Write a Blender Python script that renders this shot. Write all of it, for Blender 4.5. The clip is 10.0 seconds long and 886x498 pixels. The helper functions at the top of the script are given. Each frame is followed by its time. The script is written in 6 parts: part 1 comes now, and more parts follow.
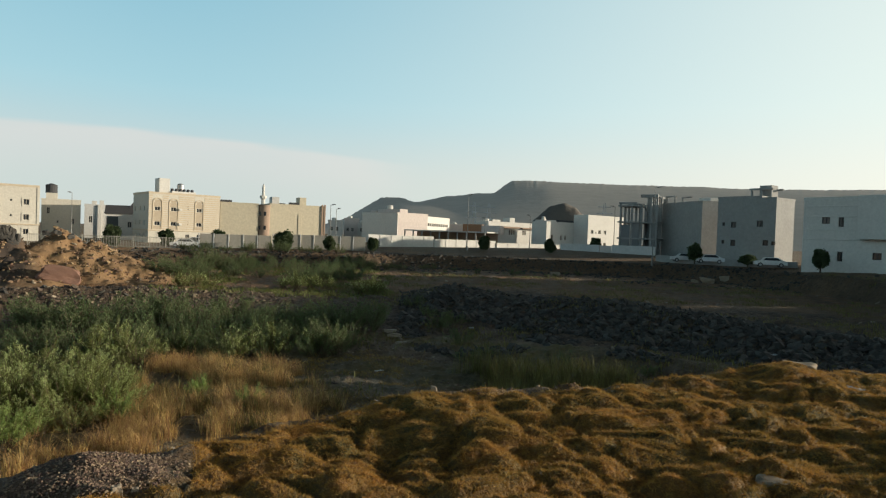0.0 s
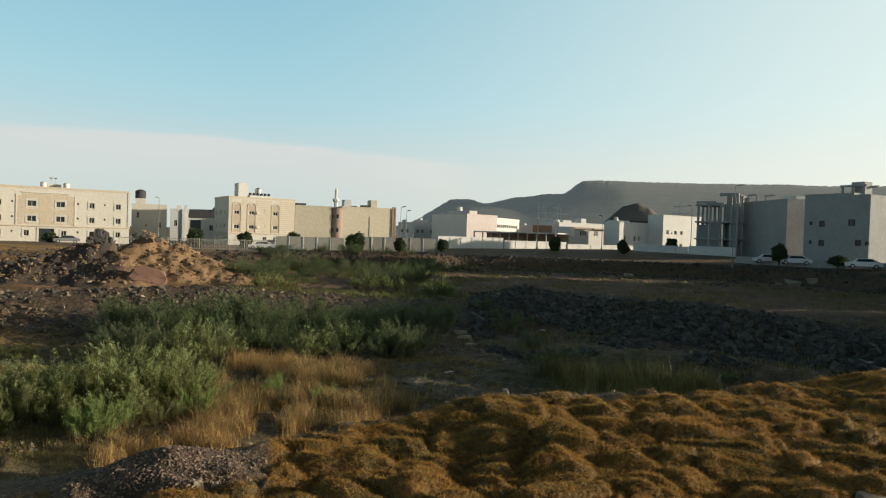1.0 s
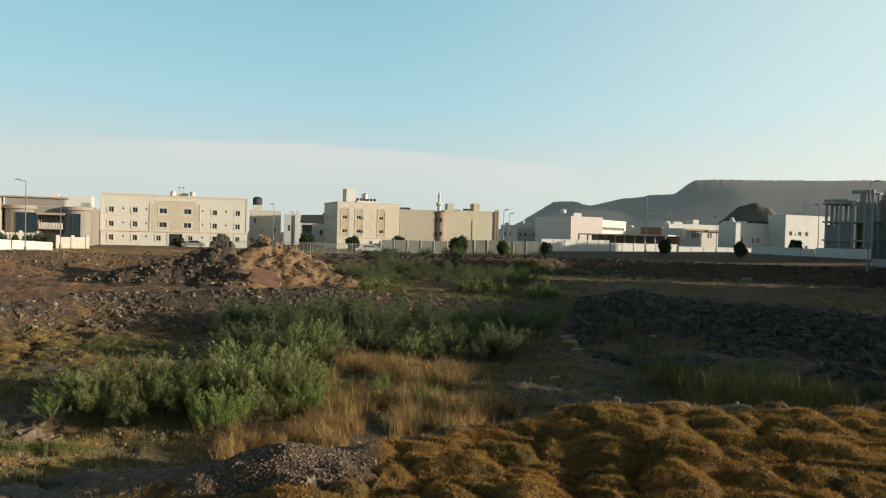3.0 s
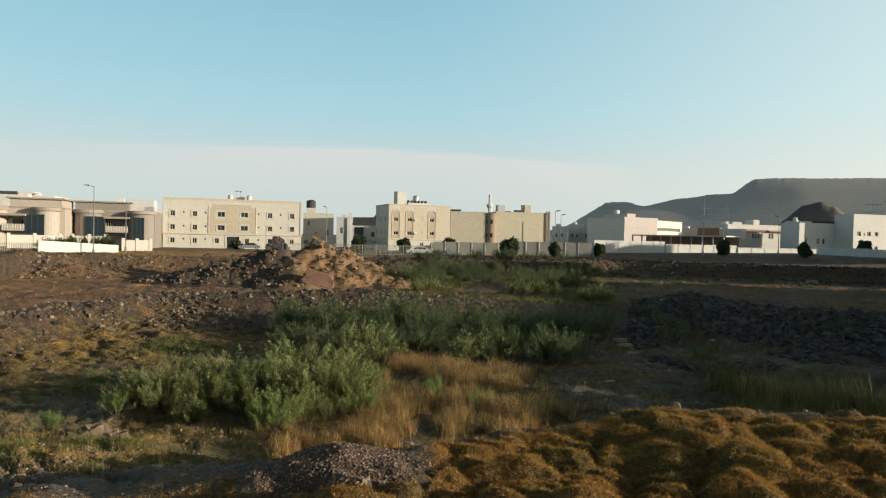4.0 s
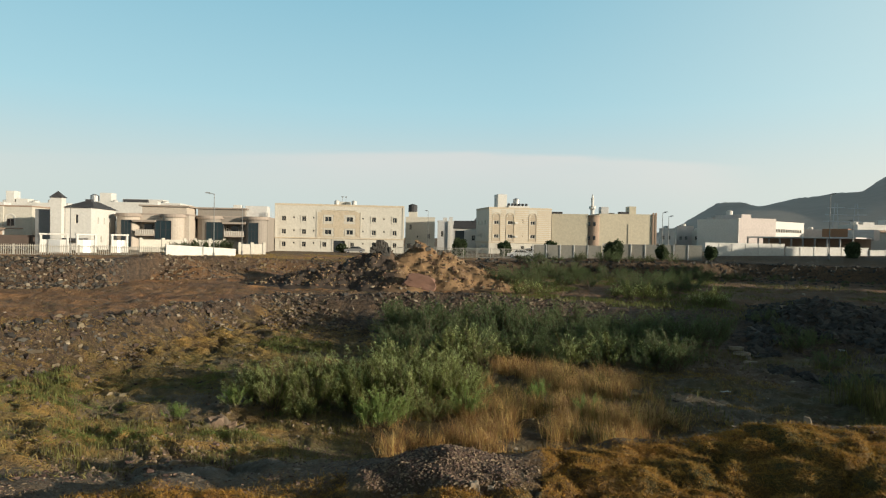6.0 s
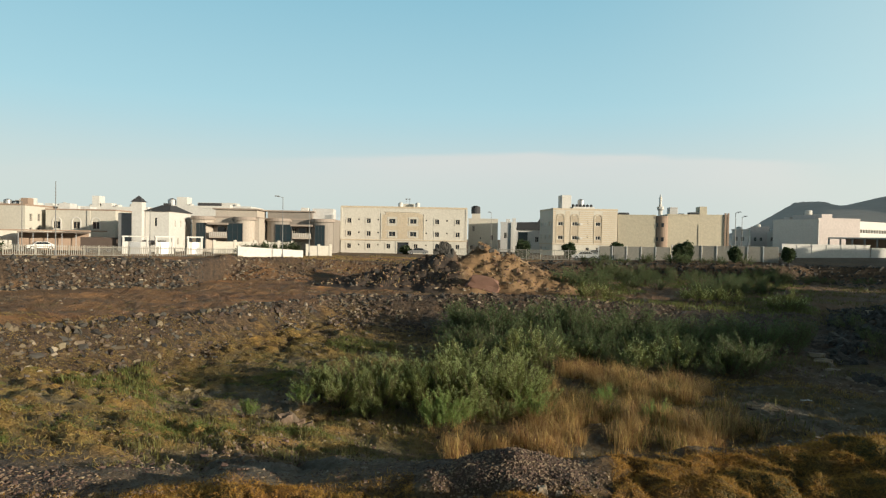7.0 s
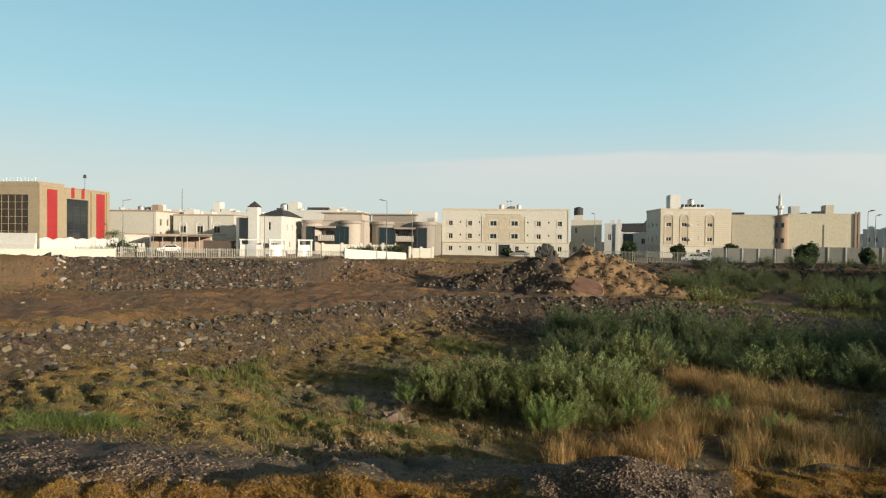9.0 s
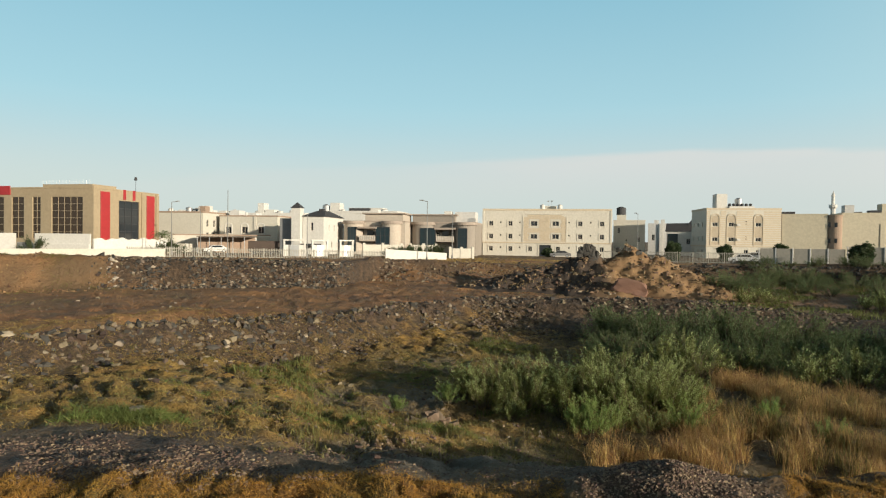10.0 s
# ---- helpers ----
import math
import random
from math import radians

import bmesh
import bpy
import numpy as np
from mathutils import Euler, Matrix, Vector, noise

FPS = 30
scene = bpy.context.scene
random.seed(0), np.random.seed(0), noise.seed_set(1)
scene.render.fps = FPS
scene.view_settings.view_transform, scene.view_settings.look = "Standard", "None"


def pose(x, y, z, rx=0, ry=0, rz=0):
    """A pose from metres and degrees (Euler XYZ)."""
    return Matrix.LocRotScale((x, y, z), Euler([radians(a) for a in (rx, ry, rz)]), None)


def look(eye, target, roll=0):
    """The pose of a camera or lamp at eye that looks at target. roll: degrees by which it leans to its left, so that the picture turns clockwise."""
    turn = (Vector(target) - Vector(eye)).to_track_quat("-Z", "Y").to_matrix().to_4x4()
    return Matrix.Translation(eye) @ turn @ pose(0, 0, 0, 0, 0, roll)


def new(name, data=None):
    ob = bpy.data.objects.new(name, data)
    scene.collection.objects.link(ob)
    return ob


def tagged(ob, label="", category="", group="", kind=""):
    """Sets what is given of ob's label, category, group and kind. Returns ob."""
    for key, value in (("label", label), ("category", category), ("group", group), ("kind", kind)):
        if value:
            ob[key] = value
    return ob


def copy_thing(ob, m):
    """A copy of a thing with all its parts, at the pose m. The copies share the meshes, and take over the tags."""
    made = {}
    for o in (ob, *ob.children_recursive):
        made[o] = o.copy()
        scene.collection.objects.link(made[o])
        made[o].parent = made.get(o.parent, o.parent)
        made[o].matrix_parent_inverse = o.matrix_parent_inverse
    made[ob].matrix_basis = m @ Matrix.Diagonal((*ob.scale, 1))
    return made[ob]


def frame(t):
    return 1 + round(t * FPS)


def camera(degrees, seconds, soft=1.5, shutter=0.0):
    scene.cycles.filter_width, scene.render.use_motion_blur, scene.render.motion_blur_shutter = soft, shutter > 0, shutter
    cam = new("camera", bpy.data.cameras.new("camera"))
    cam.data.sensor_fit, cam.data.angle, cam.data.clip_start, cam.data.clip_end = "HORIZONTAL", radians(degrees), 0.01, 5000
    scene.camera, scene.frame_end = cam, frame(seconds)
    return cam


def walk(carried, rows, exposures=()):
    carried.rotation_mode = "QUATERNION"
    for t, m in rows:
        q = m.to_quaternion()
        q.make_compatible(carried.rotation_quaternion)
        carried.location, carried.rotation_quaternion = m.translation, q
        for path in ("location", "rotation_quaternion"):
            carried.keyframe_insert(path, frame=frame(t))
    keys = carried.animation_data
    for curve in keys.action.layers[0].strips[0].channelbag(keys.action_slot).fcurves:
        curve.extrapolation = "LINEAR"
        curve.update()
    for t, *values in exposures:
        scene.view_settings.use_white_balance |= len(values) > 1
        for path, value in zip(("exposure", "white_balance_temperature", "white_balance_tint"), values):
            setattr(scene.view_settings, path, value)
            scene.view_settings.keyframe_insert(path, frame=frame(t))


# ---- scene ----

cam = camera(69.0, 10.0, soft=1.2)
# seconds, x, y, z, yaw, pitch, roll
PATH = [
    (0.0, 0.330, -0.405, 4.096, -0.222, -1.126, 2.113),
    (0.5, 0.312, -0.330, 4.085, 2.966, -1.184, 2.014),
    (1.0, 0.289, -0.261, 4.074, 5.942, -1.199, 1.837),
    (1.5, 0.261, -0.200, 4.064, 8.763, -1.209, 1.739),
    (2.0, 0.230, -0.145, 4.054, 10.727, -1.212, 1.636),
    (2.5, 0.195, -0.096, 4.044, 12.759, -1.190, 1.571),
    (4.0, 0.078, 0.018, 4.016, 19.509, -1.111, 1.257),
    (4.5, 0.036, 0.046, 4.007, 21.511, -1.073, 1.189),
    (5.0, -0.005, 0.070, 3.998, 23.787, -1.050, 1.116),
    (6.5, -0.127, 0.116, 3.972, 31.008, -0.958, 0.947),
    (7.0, -0.164, 0.125, 3.963, 33.952, -0.929, 0.891),
    (7.5, -0.198, 0.131, 3.955, 36.506, -0.895, 0.829),
    (8.0, -0.229, 0.134, 3.946, 38.630, -0.879, 0.791),
    (8.5, -0.256, 0.134, 3.938, 40.885, -0.867, 0.720),
    (9.0, -0.279, 0.133, 3.929, 42.895, -0.837, 0.672),
    (9.5, -0.296, 0.130, 3.920, 44.767, -0.850, 0.677),
    (10.0, -0.308, 0.125, 3.911, 46.462, -0.842, 0.642),
]
walk(cam, [(t, pose(x, y, z, 90 + pitch, 0, yaw) @ pose(0, 0, 0, 0, 0, roll)) for t, x, y, z, yaw, pitch, roll in PATH],
     exposures=[(0.0, 0.0), (10.0, 0.0)])

# ---- light: low warm sun from the right and a little behind, clear pale sky with a thin veil of cloud ----
SUN_AZ, SUN_EL = -84.0, 10.0
GLOW = (9.0, 8.4, 6.9)
SUN_DIR = Vector((-math.sin(radians(SUN_AZ)) * math.cos(radians(SUN_EL)), math.cos(radians(SUN_AZ)) * math.cos(radians(SUN_EL)), math.sin(radians(SUN_EL))))
world = bpy.data.worlds.new("sky")
scene.world = world
world.use_nodes = True
wn, wl = world.node_tree.nodes, world.node_tree.links
sky = wn.new("ShaderNodeTexSky")
sky.sky_type = "NISHITA"
sky.sun_disc = False
sky.sun_elevation = radians(SUN_EL)
sky.sun_rotation = radians(-SUN_AZ)
sky.air_density, sky.dust_density, sky.ozone_density = 1.0, 0.8, 2.0
back = wn["Background"]
back.inputs["Strength"].default_value = 0.15
coord = wn.new("ShaderNodeTexCoord")
split = wn.new("ShaderNodeSeparateXYZ")
wl.new(coord.outputs["Generated"], split.inputs["Vector"])
height = split.outputs["Z"]


def sky_range(value, lo, hi, to_lo, to_hi, soft_ends=False):
    r = wn.new("ShaderNodeMapRange")
    r.interpolation_type = "SMOOTHSTEP" if soft_ends else "LINEAR"
    for key, v in (("From Min", lo), ("From Max", hi), ("To Min", to_lo), ("To Max", to_hi)):
        r.inputs[key].default_value = v
    wl.new(value, r.inputs["Value"])
    return r.outputs["Result"]


def sky_math(kind, *values):
    r = wn.new("ShaderNodeMath")
    r.operation = kind
    for socket, v in zip(r.inputs, values):
        if isinstance(v, float):
            socket.default_value = v
        else:
            wl.new(v, socket)
    return r.outputs[0]


def sky_mix(fac, one, two, kind="MIX"):
    x = wn.new("ShaderNodeMix")
    x.data_type, x.blend_type = "RGBA", kind
    wl.new(fac, x.inputs["Factor"])
    for socket, v in ((x.inputs["A"], one), (x.inputs["B"], two)):
        if isinstance(v, tuple):
            socket.default_value = (*v, 1)
        else:
            wl.new(v, socket)
    return x.outputs["Result"]


# dusty air: pale at the horizon, turning to a clear light blue higher up, over the sky model's own blue
air = sky_mix(sky_range(height, 0.07, 0.21, 0.0, 1.0, True), (4.15, 4.55, 4.45), (2.80, 4.42, 4.95))
air = sky_mix(sky_range(height, 0.19, 0.36, 0.0, 1.0), air, (1.85, 3.62, 4.45))
tinted = sky_mix(sky_range(height, 0.40, 0.75, 1.0, 0.0), sky.outputs["Color"], (0.80, 1.60, 1.50), "MULTIPLY")
col = sky_mix(sky_range(height, 0.34, 0.60, 0.94, 0.0, True), tinted, air)
# thin veil of cloud with a sharp upper edge, low over the middle of the town
turn = sky_math("ARCTAN2", sky_math("MULTIPLY", split.outputs["X"], -1.0), split.outputs["Y"])
stretch = wn.new("ShaderNodeMapping")
stretch.inputs["Scale"].default_value = (1.6, 1.6, 12.0)
stretch.inputs["Rotation"].default_value = (radians(3), radians(-4), 0)
wl.new(coord.outputs["Generated"], stretch.inputs["Vector"])
wisps = wn.new("ShaderNodeTexNoise")
wisps.inputs["Scale"].default_value, wisps.inputs["Detail"].default_value, wisps.inputs["Roughness"].default_value = 1.6, 6, 0.5
wl.new(stretch.outputs["Vector"], wisps.inputs["Vector"])
middle = sky_math("POWER", sky_math("ABSOLUTE", sky_math("SUBTRACT", turn, 0.52)), 2.0)
edge_z = sky_math("SUBTRACT", 0.133, sky_math("MULTIPLY", middle, 0.09))
edge_z = sky_math("ADD", edge_z, sky_range(wisps.outputs["Fac"], 0.3, 0.7, -0.008, 0.008))
under = sky_math("SUBTRACT", edge_z, height)
veil = sky_math("MULTIPLY", sky_range(under, 0.0, 0.012, 0.0, 1.0, True), sky_range(under, 0.015, 0.085, 1.0, 0.15, True))
veil = sky_math("MULTIPLY", veil, sky_range(turn, 0.02, 0.14, 0.0, 1.0, True))
veil = sky_math("MULTIPLY", veil, sky_range(turn, 0.62, 0.98, 1.0, 0.25, True))
veil = sky_math("MULTIPLY", veil, sky_range(wisps.outputs["Fac"], 0.3, 0.65, 0.40, 0.75))
col = sky_mix(veil, col, (4.75, 4.80, 4.62))
# the bright dusty glow of the sky round the low sun
toward = wn.new("ShaderNodeVectorMath")
toward.operation = "DOT_PRODUCT"
wl.new(coord.outputs["Generated"], toward.inputs[0])
toward.inputs[1].default_value = SUN_DIR
glow = sky_math("MULTIPLY", sky_math("POWER", sky_range(toward.outputs["Value"], -0.25, 1.0, 0.0, 1.0), 1.5), 0.68)
col = sky_mix(glow, col, GLOW)
# the sky darkens towards the zenith
col = sky_mix(sky_range(height, 0.38, 0.58, 0.0, 1.0), col, (0.10, 0.11, 0.13), "MULTIPLY")
wl.new(col, back.inputs["Color"])
sun = new("sun", bpy.data.lights.new("sun", "SUN"))
sun.data.energy, sun.data.angle, sun.data.color = 6.4, radians(0.6), (1.0, 0.875, 0.68)
sun.matrix_world = look(SUN_DIR * 300, (0, 0, 0))


# ---- materials ----
def material(name, colour, rough=0.85, second=None, scale=1.0, fine=8.0, bump=0.2, metal=0.0, vary=0.0, spots=0.5):
    """A surface with broad stains of the second colour, fine grain and fine relief; scale and fine in marks per metre."""
    m = bpy.data.materials.new(name)
    m.use_nodes = True
    n, l = m.node_tree.nodes, m.node_tree.links
    b = n["Principled BSDF"]
    b.inputs["Roughness"].default_value, b.inputs["Metallic"].default_value = rough, metal
    geo = n.new("ShaderNodeNewGeometry")
    def noise_node(s, detail):
        t = n.new("ShaderNodeTexNoise")
        t.inputs["Scale"].default_value, t.inputs["Detail"].default_value, t.inputs["Roughness"].default_value = s, detail, 0.6
        l.new(geo.outputs["Position"], t.inputs["Vector"])
        return t.outputs["Fac"]
    def mix(f, a, c):
        x = n.new("ShaderNodeMix")
        x.data_type = "RGBA"
        for socket, v in ((x.inputs["Factor"], f), (x.inputs["A"], a), (x.inputs["B"], c)):
            if isinstance(v, bpy.types.NodeSocket):
                l.new(v, socket)
            else:
                socket.default_value = v if isinstance(v, (int, float)) else (*v[:3], 1)
        return x.outputs["Result"]
    def ramp(f, lo, hi):
        r = n.new("ShaderNodeMapRange")
        r.inputs["From Min"].default_value, r.inputs["From Max"].default_value = lo, hi
        l.new(f, r.inputs["Value"])
        return r.outputs["Result"]
    second = second or tuple(c * 0.72 for c in colour)
    big, small = noise_node(scale, 4), noise_node(fine, 3)
    col = mix(ramp(big, spots - 0.18, spots + 0.2), colour, second)
    dark = mix(ramp(small, 0.3, 0.7), tuple(c * 0.8 for c in colour), tuple(min(1, c * 1.15) for c in colour))
    col = mix(0.45, col, dark)
    if vary:
        isl = geo.outputs["Random Per Island"]
        hsv = n.new("ShaderNodeHueSaturation")
        l.new(col, hsv.inputs["Color"])
        v = n.new("ShaderNodeMapRange")
        v.inputs["To Min"].default_value, v.inputs["To Max"].default_value = 1 - vary, 1 + vary
        l.new(isl, v.inputs["Value"])
        l.new(v.outputs["Result"], hsv.inputs["Value"])
        h = n.new("ShaderNodeMapRange")
        h.inputs["To Min"].default_value, h.inputs["To Max"].default_value = 0.5 - vary * 0.05, 0.5 + vary * 0.05
        l.new(isl, h.inputs["Value"])
        l.new(h.outputs["Result"], hsv.inputs["Hue"])
        col = hsv.outputs["Color"]
    l.new(col, b.inputs["Base Color"])
    if bump:
        k = n.new("ShaderNodeBump")
        k.inputs["Strength"].default_value, k.inputs["Distance"].default_value = bump, 0.4 / fine
        l.new(small, k.inputs["Height"])
        l.new(k.outputs["Normal"], b.inputs["Normal"])
    return m


CREAM = material("cream_paint", (0.542, 0.512, 0.447), second=(0.482, 0.456, 0.396), scale=0.25, fine=3)
WHITE = material("white_paint", (0.593, 0.576, 0.542), second=(0.525, 0.507, 0.473), scale=0.3, fine=3)
YELLOW = material("yellow_render", (0.550, 0.490, 0.370), second=(0.490, 0.430, 0.327), scale=0.15, fine=2)
PINK = material("pink_render", (0.568, 0.499, 0.464), second=(0.499, 0.430, 0.404), scale=0.2, fine=2)
STONE = material("stone_cladding", (0.482, 0.404, 0.301), second=(0.568, 0.490, 0.378), scale=1.2, fine=4)
GREY = material("bare_concrete", (0.30, 0.30, 0.29), second=(0.22, 0.22, 0.22), scale=0.3, fine=2)
PALE = material("pale_grey_render", (0.54, 0.53, 0.515), second=(0.46, 0.45, 0.435), scale=0.3, fine=2)
BROWN = material("brown_render", (0.33, 0.24, 0.18), scale=0.3, fine=3)
TAN = material("tan_cladding", (0.344, 0.275, 0.181), second=(0.284, 0.224, 0.146), scale=0.3, fine=2)
RED = material("red_cladding", (0.361, 0.028, 0.031), rough=0.5, scale=0.3, fine=2, bump=0.05)
DARK = material("dark_roof", (0.05, 0.05, 0.055), scale=0.5, fine=4)
METAL = material("galvanised_metal", (0.42, 0.43, 0.44), rough=0.45, metal=0.6, scale=1, fine=10, bump=0.03)
POLE = material("dull_grey_pole_paint", (0.20, 0.20, 0.195), rough=0.55, metal=0.2, scale=1, fine=10, bump=0.03)
ARCHSTONE = material("tan_arch_stone", (0.387, 0.323, 0.241), second=(0.447, 0.378, 0.292), scale=1.5, fine=6)
FENCE = material("pale_fence_paint", (0.378, 0.361, 0.310), rough=0.6, scale=1, fine=6, bump=0.05)
FRAME = material("window_frame_paint", (0.55, 0.50, 0.43), rough=0.6, scale=1, fine=6, bump=0.0)
RUST = material("orange_roof_sheet", (0.34, 0.17, 0.09), scale=0.5, fine=4)
BLUE = material("blue_grey_panel", (0.20, 0.205, 0.21), scale=0.5, fine=4)
BEIGE = material("beige_villa_render", (0.447, 0.391, 0.331), second=(0.387, 0.331, 0.280), scale=0.3, fine=3)
TAUPE = material("taupe_villa_render", (0.267, 0.237, 0.206), second=(0.215, 0.189, 0.163), scale=0.3, fine=3)
MAUVE = material("mauve_cornice", (0.335, 0.280, 0.237), scale=0.5, fine=3)
PANEL = material("weathered_wall_panel", (0.31, 0.29, 0.25), second=(0.25, 0.235, 0.20), scale=0.4, fine=3)
BRONZE = material("bronze_tinted_glass", (0.05, 0.032, 0.018), rough=0.22, second=(0.02, 0.014, 0.01), scale=0.6, fine=2, bump=0.0)
GLASS = material("dark_window_glass", (0.03, 0.035, 0.04), rough=0.12, scale=1, fine=2, bump=0.0)
TEAL = material("blue_mirror_glazing", (0.010, 0.026, 0.034), rough=0.32, scale=1, fine=2, bump=0.0)
ROCKFAR = material("hazy_mountain_rock", (0.21, 0.195, 0.17), second=(0.17, 0.16, 0.14), scale=0.004, fine=0.03, bump=0.1)
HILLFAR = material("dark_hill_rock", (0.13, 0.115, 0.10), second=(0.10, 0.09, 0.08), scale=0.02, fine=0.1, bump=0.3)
# the mountain is the backdrop: haze of the dusty air is put into its rock as emission
haze_emission = ROCKFAR.node_tree.nodes["Principled BSDF"]
haze_emission.inputs["Emission Color"].default_value, haze_emission.inputs["Emission Strength"].default_value = (0.40, 0.46, 0.45, 1), 0.11


# ---- building blocks ----
def P(az, d, z=0.0):
    a = radians(az)
    return Vector((-math.sin(a) * d, math.cos(a) * d, z))


def bulk(name, verts, faces, mat, smooth_faces=False):
    """One mesh from arrays: verts (n, 3), faces (m, 3 or 4)."""
    me = bpy.data.meshes.new(name)
    verts, faces = np.asarray(verts, np.float32), np.asarray(faces, np.int32)
    m, k = faces.shape
    me.vertices.add(len(verts))
    me.vertices.foreach_set("co", verts.ravel())
    me.loops.add(m * k)
    me.loops.foreach_set("vertex_index", faces.ravel())
    me.polygons.add(m)
    me.polygons.foreach_set("loop_start", np.arange(0, m * k, k, dtype=np.int32))
    me.polygons.foreach_set("use_smooth", np.full(m, smooth_faces))
    me.update(calc_edges=True)
    for x in (mat if isinstance(mat, (list, tuple)) else [mat]):
        me.materials.append(x)
    return new(name, me)


def mesh_object(name, bm, mat):
    me = bpy.data.meshes.new(name)
    bm.to_mesh(me)
    bm.free()
    for m in (mat if isinstance(mat, (list, tuple)) else [mat]):
        me.materials.append(m)
    return new(name, me)


def part(name, bm, mat, parent, label=""):
    ob = mesh_object(name, bm, mat)
    ob.parent = parent
    return tagged(ob, label)


def box(bm, x0, x1, y0, y1, z0, z1):
    v = [bm.verts.new((x, y, z)) for z in (z0, z1) for y in (y0, y1) for x in (x0, x1)]
    for f in ((0, 2, 3, 1), (4, 5, 7, 6), (0, 1, 5, 4), (2, 6, 7, 3), (0, 4, 6, 2), (1, 3, 7, 5)):
        bm.faces.new([v[i] for i in f])
    return v


def block(*dims):
    bm = bmesh.new()
    box(bm, *dims)
    return bm


def tube(bm, x, y, z0, z1, r0, r1=None, seg=10, cap=True):
    r1 = r0 if r1 is None else r1
    rings = [[bm.verts.new((x + r * math.cos(2 * math.pi * i / seg), y + r * math.sin(2 * math.pi * i / seg), z)) for i in range(seg)] for z, r in ((z0, r0), (z1, r1))]
    for i in range(seg):
        bm.faces.new((rings[0][i], rings[0][(i + 1) % seg], rings[1][(i + 1) % seg], rings[1][i]))
    if cap:
        bm.faces.new(rings[1])
        bm.faces.new(rings[0][::-1])


# ---- ground ----
def smooth(a, b, v):
    t = np.clip((v - a) / (b - a), 0, 1)
    return t * t * (3 - 2 * t)


def bearing(x, y):
    return np.degrees(np.arctan2(-x, y))


def street_z(a):
    return np.interp(a, [-30, -9, 6, 20, 32, 50, 80], [1.7, 2.1, 1.5, 0.8, 0.2, 0.6, 0.9])


EDGE_A = [-90, -34, -25, -16, -8, 0, 8, 16, 25, 40, 60, 71, 80, 120]
EDGE_R = [24, 24, 20.5, 15.8, 15, 14.6, 12.3, 11, 10, 9.3, 9.7, 10.2, 11.0, 13]


def bank_edge(a):
    return np.interp(a, EDGE_A, EDGE_R)


def gravel_depth(a):
    return np.interp(a, [57, 63, 71, 84], [0, 2.2, 3.8, 4.6])


def slope_foot(a):
    return np.interp(a, [-32, -16, -4, 10, 40, 50, 60, 69, 77, 84], [43, 41.5, 45, 46, 45, 41, 34, 29, 25, 22])


def slope_lip(a):
    return np.interp(a, [-60, -45, -32, -18, -8, 0, 20, 43, 55, 67, 75, 82], [46, 56, 68, 60, 72, 63, 60, 58, 45, 38.5, 34, 31])


def street_bank(a):
    return np.interp(a, [-70, -50, -40, -34, -27, -20, 4, 12, 42, 47, 52, 56, 80], [52, 64, 76, 86, 100, 109.5, 109.5, 101.5, 96, 90, 84, 72.5, 73.5])


def ground_z(x, y):
    """The height of the ground: a near bank, a sunken field, a rubble slope, a terrace and the bank under the street."""
    r, a = np.hypot(x, y), bearing(x, y)
    edge, foot, lip, b0 = bank_edge(a), slope_foot(a), slope_lip(a), street_bank(a)
    wide = np.interp(a, [20, 34, 40, 50, 56, 66, 80], [8, 9, 12.5, 16, 18, 25, 25])
    drop = np.interp(a, [56, 70], [3.35, 2.2])
    rest = (drop - 1.85) / 1.5
    rise = np.interp(a, [-20, 4, 12, 42, 52, 56, 80], [3.0, 3.0, 2.5, 5, 5, 3.0, 3.0])
    top = np.interp(a, [-30, 10, 40, 52, 60, 69, 77], [0.8, 0.7, 0.2, 1.0, 1.2, 1.4, 1.9])
    even = np.interp(a, [34, 46], [0, 1])
    z = 0.4 - drop * (smooth(edge, edge + wide, r) * (1 - even) + np.clip((r - edge) / wide, 0, 1) ** 0.9 * even)
    z = z + rest * (1.15 * smooth(foot, lip, r) + 0.35 * smooth(lip, b0, r))
    z = z + np.interp(a, [54, 66], [0.85, 1.2]) * np.exp(-((r - lip + 2.0) / np.interp(a, [54, 66], [2.2, 1.7])) ** 2) * np.interp(a, [14, 26, 82, 90], [0, 1, 1, 0])
    crest = np.interp(a, [-30, -15, 0], [48, 54, 60])
    z = z + 1.25 * np.exp(-((r - crest) / 5.0) ** 2) * np.interp(a, [-40, -30, -2, 3], [0.7, 1, 1, 0])
    z = z + 0.7 * np.exp(-((r - 40 - 0.1 * a) / 2.2) ** 2) * np.interp(a, [-36, -28, -12, -5], [0.5, 1, 1, 0])
    z = z - 0.55 * np.exp(-((r - lip - 4.5) / 2.6) ** 2) * np.interp(a, [66, 73], [0, 1]) + 0.45 * np.exp(-((r - lip - 9.5) / 1.5) ** 2) * np.interp(a, [60, 66, 76, 80], [0, 1, 1, 0])
    z = z + (top + 1.45) * smooth(b0, b0 + rise, r) + (street_z(a) - top) * smooth(b0 + rise + 1, b0 + rise + 16, r)
    return z


def lumps(v, size):
    """Rounded hummocks: high in the middle of each cell, low between cells."""
    d = noise.voronoi(v / size)[0]
    return max(0.0, d[1] - d[0])


def dome(v, size):
    """The same, rounded into cushions."""
    u = min(1.0, 1.25 * lumps(v, size))
    return u * (2 - u)


def warp(v):
    return Vector((v.x * 0.6, v.y, 0)) + 0.5 * Vector((noise.noise(v * 0.7), noise.noise(v * 0.7 + Vector((9, 4, 2))), 0))


